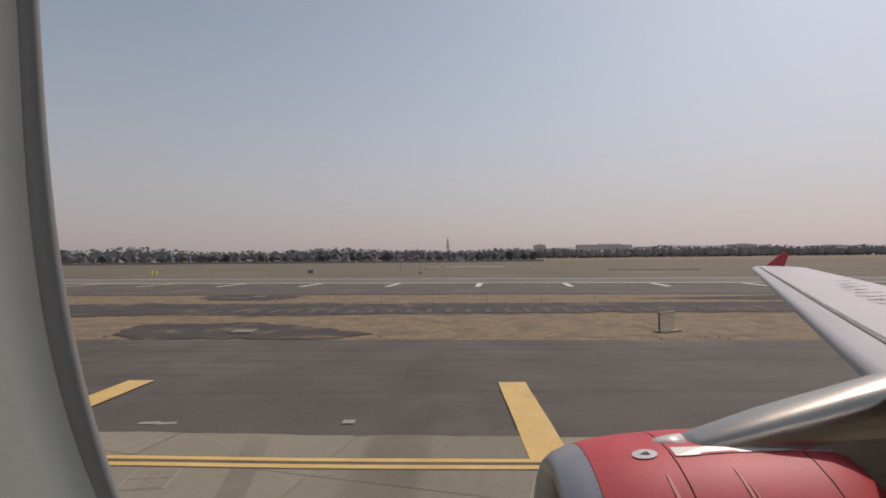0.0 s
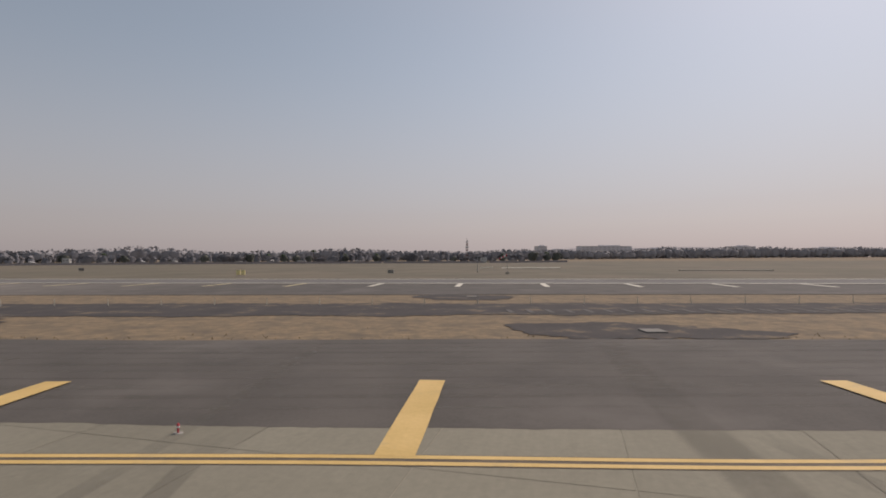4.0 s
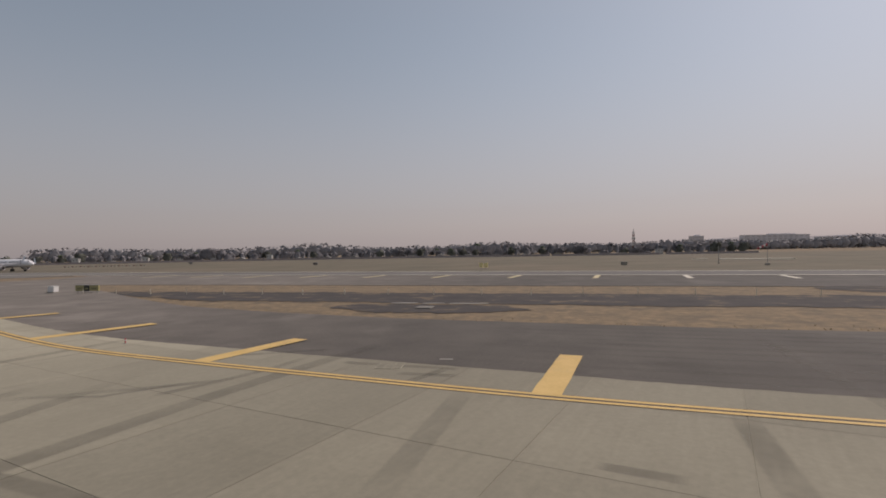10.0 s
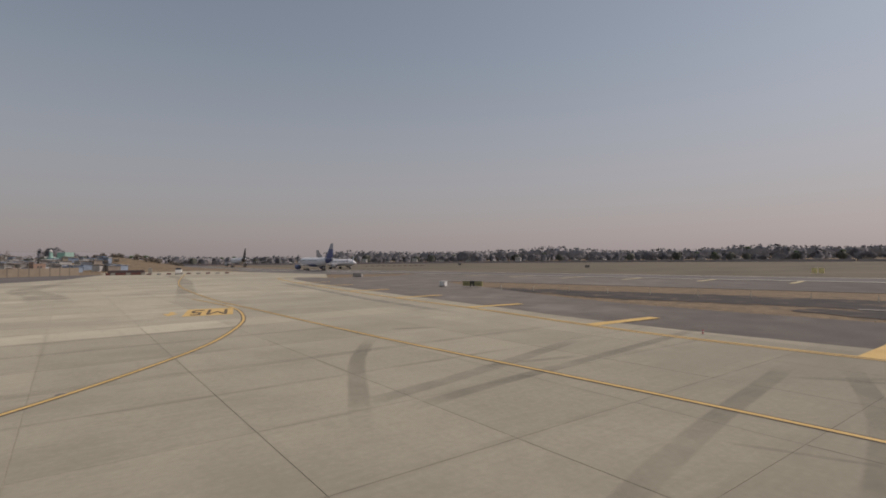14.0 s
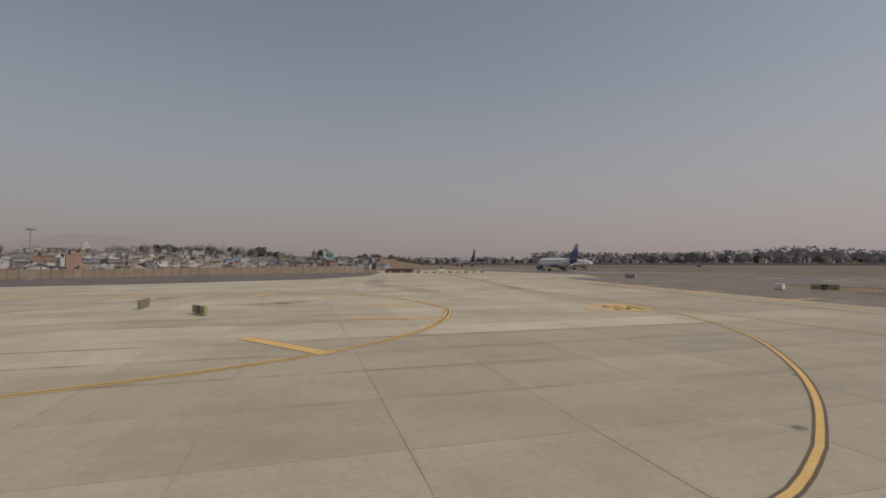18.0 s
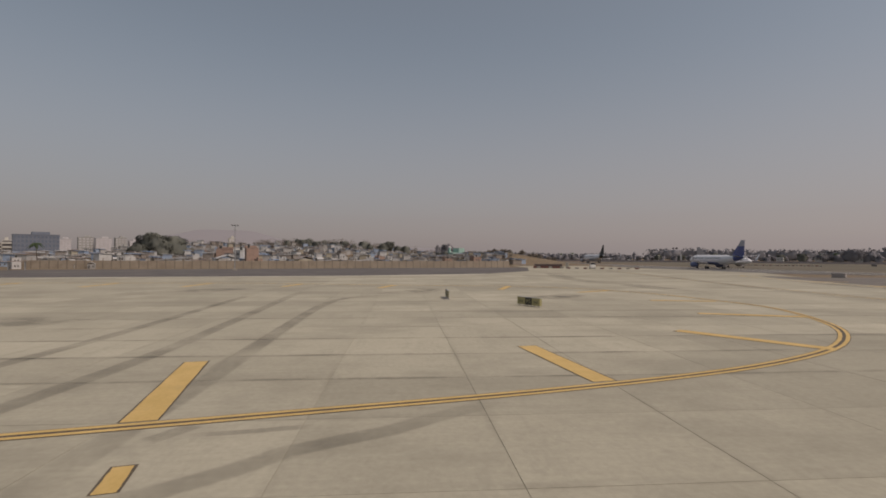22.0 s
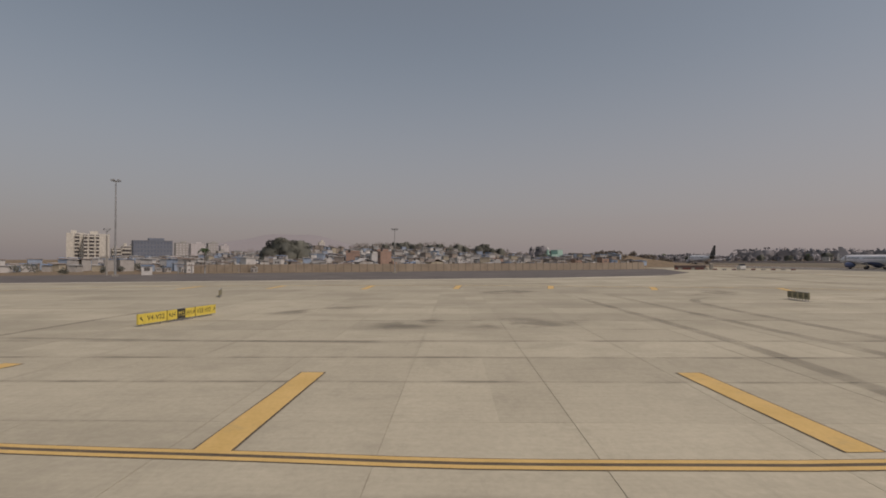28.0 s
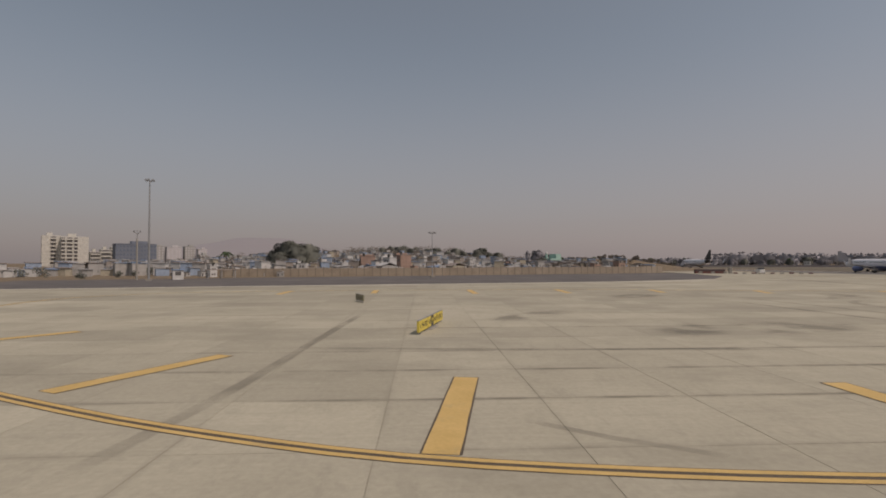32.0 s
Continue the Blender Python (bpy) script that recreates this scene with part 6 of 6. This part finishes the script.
WINDOW_GREY = tint("haze_paled_window", (0.50, 0.48, 0.49))
# shade of the balcony recesses, put in as a dark colour
BALCONY = tint("shaded_balcony", (0.17, 0.16, 0.155))


def tower(x, y, w, d, h, turn, wall_mat, label, cols, rows, name="tower_block", z=0.0, glass=None):
    th = empty(name, pose(x, y, z - 0.5, 0, 0, turn), label, "building", "far tower blocks")
    part("wall", box_bm(w, d, h), wall_mat, th)
    part("roof", box_bm(w * 0.4, d * 0.5, 2.6, (w * 0.1, 0, h)), wall_mat, th)
    part("parapet", box_bm(w + 0.4, d + 0.4, 0.6, (0, 0, h)), wall_mat, th)
    for face in (0, 1):
        span = (w, d)[face]
        n = max(2, round(cols * span / max(w, d)))
        for i in range(n):
            for j in range(rows):
                ww, hh = span / n * 0.55, h / rows * 0.5
                u = -span / 2 + (i + 0.5) * span / n
                zz = (j + 0.3) * h / rows
                part("window", box_bm(ww, 0.2, hh, (u, -d / 2 - 0.05, zz)) if face == 0 else box_bm(0.2, ww, hh, (w / 2 + 0.05, u, zz)), glass or WINDOW_GREY, th)
    return th


def balcony_tower(x, y, w, d, h, turn, label, floors, shafts):
    """A cream slab with flat dark balcony shafts on part of its front, recess shade put in their colour; u runs along
    the front.
    """
    th = empty("tower_block", pose(x, y, -0.5, 0, 0, turn), label, "building", "far tower blocks")
    part("wall", box_bm(w, d, h), TOWER_WALL, th)
    part("roof", box_bm(w * 0.3, d * 0.5, 2.2, (-w * 0.1, 0, h)), TOWER_WALL, th)
    for u0, u1 in shafts:
        sh = part("balcony_shaft", box_bm(u1 - u0, 0.3, h * 0.94, ((u0 + u1) / 2, -d / 2 - 0.1, h * 0.03)), BALCONY, th)
        for j in range(floors):
            part("balcony", box_bm(u1 - u0 + 0.2, 1.2, h / floors * 0.34, ((u0 + u1) / 2, -d / 2 - 0.6, (j + 0.05) * h / floors)), TOWER_WALL, sh)
    return th


balcony_tower(-558, -246, 17, 13, 25, 112, "cream tower block with dark balcony shafts", 9, ((-8.3, -6.0), (-4.8, -1.6), (-0.4, 1.6)))
balcony_tower(-564, -263, 12, 13, 26, 112, "cream tower block at the town's edge", 9, ((-0.5, 2.5),))
for k, (u, h) in enumerate(((-7, 14), (0, 16), (7, 18))):
    p = Vector((-577, -231)) + Vector((math.cos(radians(112)), math.sin(radians(112)))) * u
    balcony_tower(p.x, p.y, 7, 12, h, 112, "stepped pale apartment block with long windows", round(h / 3), ((-3.2, 3.2),))
tower(-548, -203, 27, 16, 19, 112, TOWER_BLUE, "wide slate-blue glass office block", 12, 6, glass=tint("office_glass", (0.125, 0.15, 0.195)))
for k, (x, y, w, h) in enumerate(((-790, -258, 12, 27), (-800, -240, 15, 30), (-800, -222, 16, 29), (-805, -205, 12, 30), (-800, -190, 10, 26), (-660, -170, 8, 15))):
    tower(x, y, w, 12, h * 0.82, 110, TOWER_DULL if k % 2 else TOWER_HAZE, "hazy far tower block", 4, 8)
tower(-600, -70, 5.5, 5, 20, 100, TOWER_WALL, "slim white far tower", 2, 5)
tower(-615, -84, 19, 9, 15, 100, TOWER_BLUE, "long slate-grey far block beside a slim tower", 5, 4)
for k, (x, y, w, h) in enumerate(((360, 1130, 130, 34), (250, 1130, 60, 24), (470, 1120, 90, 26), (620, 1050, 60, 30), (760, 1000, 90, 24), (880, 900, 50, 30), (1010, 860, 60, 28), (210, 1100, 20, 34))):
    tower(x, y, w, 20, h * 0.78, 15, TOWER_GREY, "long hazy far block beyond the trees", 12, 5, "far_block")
# low houses and walls among the trees across the field
for k in range(26):
    x = -330 + 13.5 * k + hg.uniform(-4, 4)
    p, t = along(BELT, 40 + 22 * k)
    n = Vector((-t.y, t.x))
    q = p + n * hg.uniform(3, 10)
    o = copy_thing(HOUSES[hg.choice((0, 2, 4, 5, 5, 0))], Matrix())
    o.matrix_basis = Matrix.Translation((q.x, q.y, -0.1)) @ Matrix.Rotation(math.atan2(t.y, t.x) + math.pi, 4, "Z") @ Matrix.Diagonal((0.8, 0.8, hg.uniform(0.5, 0.7), 1))
low = mesh_object("field_wall", [], [], None)
bm = bmesh.new()
for a, b in zip(BELT[:-1], BELT[1:]):
    t = (b - a).normalized()
    n = Vector((-t.y, t.x))
    p, q = a + n * 16, b + n * 16
    box_bm((q - p).length, 0.3, 1.5, ((p.x + q.x) / 2, (p.y + q.y) / 2, -0.1), 0, bm, Matrix.Rotation(math.atan2(t.y, t.x), 4, "Z"))
me = bpy.data.meshes.new("field_wall")
bm.to_mesh(me)
bm.free()
me.materials.append(tint("dull_brown_wall", (0.36, 0.315, 0.305)))
low.data = me
tagged(low, "low dull brown boundary wall below far trees", "wall", kind="structure")


# ---- barrier and road works by the end of the wall ----
th = empty("barrier_trailer", pose(-250, 54, -0.05, 0, 0, 62), "low dark red stack with red and white barrier boards", "barrier")
part("stack", box_bm(10, 2.4, 1.5, (0, 1.2, 0.1), 0.15), plain("dark_stack", (0.085, 0.06, 0.055), 0.8, spread=0.3), th)
for k in range(8):
    part("board", box_bm(1.2, 0.15, 0.7, (-4.9 + 1.4 * k, -0.4, 0.1), 0.02), PALE if k % 3 == 1 else RUST, th)
part("end_box", box_bm(1.0, 1.2, 2.2, (6.8, 0.4, 0), 0.05), PALE, th)
for k in range(9):
    th = empty("road_barrier", pose(-243 + 2.0 * k * 0.8, 58 + 3.0 * k * 0.8, -0.02, 0, 0, 62), "small red and white plastic barrier block", "barrier", "barrier blocks")
    part("block", box_bm(1.3, 0.4, 0.5, (0, 0, 0), 0.05), PALE if k % 2 else RUST, th)
    part("foot", box_bm(1.4, 0.5, 0.12), METAL, th)
th = empty("service_van", pose(-240, 66, -0.02, 0, 0, 150), "small white service van", "van")
part("body", box_bm(4.0, 1.7, 1.2, (0, 0, 0.35), 0.12), WHITE, th)
part("cab", box_bm(2.4, 1.55, 0.65, (-0.5, 0, 1.5), 0.15), DARKGLASS, th)
for sx in (-1.3, 1.3):
    for sy in (-0.8, 0.8):
        part("wheel", tube_bm((sx, sy - 0.1, 0.33), (sx, sy + 0.1, 0.33), 0.33, seg=16), DARK, th)


# ---- other airliners on the far taxiway ----
def airliner(m, fin_mat, belly_mat, label, tip_mat=None):
    """A twin-jet seen from afar; x runs aft from the nose, z from the ground."""
    th = empty("airliner", m, label, "aircraft", "far airliners")
    cz, r = 3.9, 1.98
    prof = ((0, 0.08, -0.5), (0.5, 0.38, -0.42), (1.6, 0.66, -0.28), (3.2, 0.9, -0.1), (5.5, 1, 0), (24, 1, 0), (28, 0.86, 0.22), (32, 0.58, 0.72), (36, 0.24, 1.2), (37.5, 0.08, 1.4))
    part("fuselage", loft([[(x, r * k * math.cos(a), cz + up + r * k * math.sin(a)) for a in [2 * math.pi * i / 24 for i in range(24)]] for x, k, up in prof]), FUSELAGE, th, smooth=True)
    part("belly", loft([[(x, 1.7 * k * math.cos(a), cz - 1.0 + 1.15 * k * math.sin(a)) for a in [2 * math.pi * i / 20 for i in range(20)]] for x, k in ((10.5, 0.3), (12.5, 0.95), (18, 1.05), (22, 0.95), (24.5, 0.3))]), belly_mat, th, smooth=True)
    part("tail_wrap", loft([[(x, (r * k + 0.02) * math.cos(a), cz + up + (r * k + 0.02) * math.sin(a)) for a in [2 * math.pi * i / 24 for i in range(24)]] for x, k, up in ((31.2, 0.64, 0.63), (32, 0.58, 0.72), (36, 0.24, 1.2))], cap=False), fin_mat, th, smooth=True)
    for s in (-1, 1):
        secs = []
        for y, le, ch, z, tk in ((1.5, 11.5, 6.6, 2.5, 0.8), (6.2, 14.3, 3.9, 2.75, 0.5), (16.6, 19.6, 1.6, 3.7, 0.2)):
            secs.append(airfoil((le, s * y, z), ch, tk))
        part("wing", loft(secs), PANEL_GREY, th, smooth=True)
        part("sharklet", loft([[(19.7, s * 16.55, 3.65), (21.2, s * 16.55, 3.65), (20.4, s * 16.8, 3.65)], [(21.2, s * 17.3, 6.3), (22.1, s * 17.3, 6.3), (21.6, s * 17.45, 6.3)]]), FUSELAGE, th)
        part("tailplane", loft([airfoil((32.2, s * 0.8, 5.2), 3.8, 0.3), airfoil((35.3, s * 6.2, 5.8), 1.5, 0.12)]), PANEL_GREY, th, smooth=True)
        eng = part("engine", loft([ring(10.6 + a, s * 5.75, 1.75, q, q, 24) for a, q in ((0.4, 0.75), (0, 0.95), (0.5, 1.12), (1.6, 1.2), (2.8, 1.08), (3.6, 0.85), (4.6, 0.3))], cap=False), belly_mat, th, smooth=True)
        part("pylon", box_bm(4.2, 0.35, 0.9, (13.6, s * 5.75, 2.55), 0.1), PANEL_GREY, th)
        for k in range(26):
            if not 9 <= k <= 10:
                part("window", box_bm(0.26, 0.04, 0.36, (6.4 + 0.72 * k, s * (r * 0.985), cz + 0.45)), DARKGLASS, th)
        gear = part("main_gear", tube_bm((18.2, s * 3.8, 2.9), (18.2, s * 3.8, 0.6), 0.16), METAL, th)
        for o in (-0.45, 0.45):
            part("wheel", tube_bm((18.2, s * 3.8 + o - 0.2, 0.58), (18.2, s * 3.8 + o + 0.2, 0.58), 0.58, seg=18), DARK, gear)
        part("cockpit_window", box_bm(0.9, 0.5, 0.45, (2.2, s * 0.75, cz + 0.75), 0.05, rot=Matrix.Rotation(radians(-28 * s), 4, "Z")), DARKGLASS, th)
        part("cabin_door", box_bm(0.85, 0.03, 1.8, (5.2, s * (r * 0.995), cz - 0.35)), PANEL_GREY, th)
    part("fin", loft([[(28.6, -0.02, 5.6), (31.5, -0.16, 5.8), (36.2, -0.03, 5.8), (36.2, 0.03, 5.8), (31.5, 0.16, 5.8)], [(32.2, -0.02, 9.3), (33.9, -0.12, 9.3), (36.4, -0.03, 9.3), (36.4, 0.03, 9.3), (33.9, 0.12, 9.3)]]), fin_mat, th)
    part("fin_tip", loft([[(32.2, -0.02, 9.3), (33.9, -0.12, 9.3), (36.4, -0.03, 9.3), (36.4, 0.03, 9.3), (33.9, 0.12, 9.3)], [(34.4, -0.02, 11.7), (35.2, -0.07, 11.7), (36.6, -0.02, 11.7), (36.6, 0.02, 11.7), (35.2, 0.07, 11.7)]]), tip_mat or fin_mat, th, "pale fin tip" if tip_mat else "")
    nose = part("nose_gear", tube_bm((5.1, 0, 2.6), (5.1, 0, 0.4), 0.1), METAL, th)
    for o in (-0.25, 0.25):
        part("wheel", tube_bm((5.1, o - 0.1, 0.38), (5.1, o + 0.1, 0.38), 0.38, seg=16), DARK, nose)
    return th


def park(tail_x, tail_y, heading, scale=1.0):
    """Pose from where the fin's tip stands and the way the nose points."""
    a = radians(heading)
    nose = Vector((math.cos(a), math.sin(a)))
    p = Vector((tail_x, tail_y)) + nose * 35.5 * scale
    return Matrix.Translation((p.x, p.y, -0.02)) @ Matrix.Rotation(a + math.pi, 4, "Z") @ Matrix.Scale(scale, 4)


airliner(park(-216, 110, 165, 0.88), BLUE, plain("belly_blue", (0.12, 0.15, 0.27), 0.4), "white airliner with dark blue tail and belly", plain("pale_fin_tip", (0.36, 0.37, 0.42), 0.4))
airliner(park(-264, 141, 0, 0.75), PANEL_GREY, PANEL_GREY, "plain white airliner standing behind another")
airliner(park(-348, 154, 163, 0.98), SIGN_BLACK, PANEL_GREY, "white airliner with dark tail fin")
sheet("far_taxiway", [(-170, 98), (-230, 112), (-420, 175), (-900, 330), (-900, 312), (-420, 150), (-235, 92), (-190, 84)], -0.026, RUNWAY, "pale far taxiway with parked airliners")

for k in range(22):
    p = Vector((-283 + 1.3 * k, 191 + 0.9 * k))
    th = empty("road_barrier", pose(p.x, p.y, -0.05, 0, 0, -24), "small red and white plastic barrier block", "barrier", "far barrier blocks")
    part("block", box_bm(1.5, 0.4, 0.45, (0, 0, 0), 0.05), PALE if k % 2 else RUST, th)
    part("foot", box_bm(1.6, 0.5, 0.12), METAL, th)

# ---- streaks on the paving ----
FAINT = soft_material("faint_dirt", (0.21, 0.19, 0.15), 0.18)
stain([(-72.7, -6), (-72.6, -1), (-72.2, 4), (-71.6, 9), (-71, 14)], 0.8, DIRT)
stain([(-67.4, 6.4), (-66.8, 6.2), (-64.6, 6.0), (-62.6, 5.7), (-60.4, 5.2)], 0.55)
stain([(-71, 10.4), (-69.8, 11.1), (-67.2, 12.6), (-64.7, 14.4)], 0.5, DIRT)
stain([(-79, -3), (-83, 0.5), (-86.8, 4), (-90.5, 8.5)], 0.85)
stain([(-79.8, -2), (-79.3, 3), (-78.1, 10), (-77, 17), (-76, 24)], 0.78)
stain([(-66.2, 2.5), (-65.2, 7), (-64.4, 12), (-63, 18.1), (-62, 22)], 0.95)
stain([(-49.6, 4), (-49.3, 8.8), (-49.1, 10.6), (-48.6, 14.5)], 0.85)
stain([(-98, -61.5), (-106, -59.0), (-114.1, -56.1), (-122.5, -53.7), (-141.7, -49.1), (-152, -46.5)], 1.05)
stain([(-96, -57.5), (-104.7, -54.1), (-113.3, -51.1), (-123.6, -48.5), (-151.9, -41.8)], 1.1)
stain([(-93, -52.3), (-101.7, -50.1), (-107.5, -48.4), (-112.7, -47.1), (-122.4, -44.6), (-130.4, -42.4), (-138.9, -39.4), (-142.4, -36.5), (-143.9, -33.1), (-145, -26)], 1.15)
stain([(-114, -101), (-122.6, -97.4), (-134.5, -93.4), (-149, -88.5)], 0.7)
stain([(-132, -97), (-130, -91.5), (-127.4, -84.6), (-122.3, -69.4)], 0.7)
stain([(-19.5, 5), (-18.5, 13.6), (-17.8, 18), (-16, 28.5)], 1.6)
stain([(-2, 3), (-1.3, 9), (-0.8, 16.4), (-0.6, 26)], 1.8)
stain([(-45.5, 3), (-45, 10), (-44.6, 16), (-44, 28)], 0.6, DIRT)
stain([(-33, 5), (-32, 12), (-31, 28)], 0.6, DIRT)
stain([(-130, 4), (-150, 8), (-175, 12), (-210, 30)], 5, DIRT)
stain([(-120, 12), (-150, 26), (-190, 44), (-240, 62)], 3, DIRT)
stain([(-90, 20), (-112, 28), (-135, 38), (-160, 49)], 1.6, WORN)
for pts, w in (([(-97.9, -51), (-98.7, -48.6), (-99.1, -47.6), (-99.5, -46.8), (-100.0, -46.0), (-100.3, -44.8), (-100.6, -43.4), (-101.3, -41.7), (-102.4, -38.5)], 0.9), ([(-101.9, -48.2), (-101.7, -46.7), (-101.6, -45.1)], 0.4), ([(-101.7, -49.2), (-102.8, -48.0)], 0.7), ([(-116.7, -89.1), (-114.6, -87.6), (-112.6, -85.7)], 0.4), ([(-66.4, 11.6), (-65.8, 12.9), (-64.6, 15.8), (-64.2, 18.6)], 0.5), ([(-52.9, 9.0), (-51.0, 8.5)], 0.5), ([(-68.0, 17.8), (-66.9, 18.4), (-64.8, 19.5), (-63.9, 19.9)], 0.6), ([(-62.4, 17.5), (-61.6, 17.3), (-58.0, 17.0), (-57.2, 16.9)], 0.5), ([(-59.6, 15.9), (-57.0, 15.9)], 0.5), ([(-58.7, 14.8), (-57.8, 16.9)], 0.5), ([(-71.8, 1.9), (-70.3, 2.1), (-68.7, 2.3)], 0.22), ([(-70.8, 10.7), (-68.0, 11.4), (-66.1, 13.6)], 0.35), ([(-92.0, 11.5), (-90.0, 13.8)], 0.6), ([(-81.2, 5.7), (-78.7, 10.2)], 0.5)):
    stain(pts, w, RUBBER if w > 0.45 else DIRT)
# three wide tarred seams that run the length of the apron
SEAM = soft_material("tarred_seam", (0.13, 0.117, 0.092), 0.3, 0.3, 0.42, 0.62, 0.0)
for u, w in ((-99.9, 0.42), (-95.4, 0.5), (-90.9, 0.4), (-108.9, 0.3)):
    stain([tuple(GU * (u + 0.04 * math.sin(v)) + GV * v) for v in range(-142, -22, 8)], w, SEAM, label="dark tarred seam between concrete slabs")
# dirt along the joints of the slabs
for k in range(12):
    a = -8 - 5.0 * k
    b = -77 - 4.5 * (k % 16)
    p, q = GU * b + GV * (a + 16), GU * b + GV * (a - 14 - 3 * (k % 5))
    if inside((p.x, p.y), APRON) and inside((q.x, q.y), APRON):
        stain([(p.x, p.y), ((p.x + q.x) / 2, (p.y + q.y) / 2 + 0.2), (q.x, q.y)], 0.4 + 0.2 * (k % 3), FAINT)
for k in range(9):
    x = 22 - 13 * k + tr.uniform(-2, 2)
    stain([(x, -2), (x + 0.5, 6), (x + tr.uniform(-1, 1), 13.5 - 0.02 * x)], tr.uniform(0.4, 1.1), DIRT)
for k in range(10):
    y = 15.5 + 1.25 * k
    stain([(70, y - 3.0), (20, y - 0.6), (-15, y), (-45, y + 0.8), (-62, y + 2.6)], 0.35 + 0.25 * (k % 3), RUBBER if k % 2 else DIRT, z=-0.024, label="dark seam along the asphalt shoulder")
DAMP = soft_material("damp_concrete", (0.17, 0.155, 0.125), 0.33, 0.3, 0.40, 0.56, 0.1)
for pts, s in (([(-131.6, -72.9), (-133.5, -67.2), (-128.5, -68.3), (-127.2, -73.3)], 32), ([(-127.1, -67.6), (-131.2, -66.2), (-132.5, -60.5), (-128.3, -56.6), (-125.3, -59.7), (-125.8, -64)], 33), ([(-146, -36), (-150, -30), (-156, -24), (-151, -22), (-145, -29)], 34), ([(-160, -58), (-163, -48), (-158, -46), (-155, -56)], 35), ([(-137, -20), (-140, -12), (-136, -11), (-133, -18)], 36), ([(-140, -82), (-146, -72), (-143, -70), (-138, -79)], 37)):
    blotch("damp_patch", pts, 0.006, DAMP, "darker damp patch on the paving", s, 0.25, "stain", "damp patches")

build_slabs()
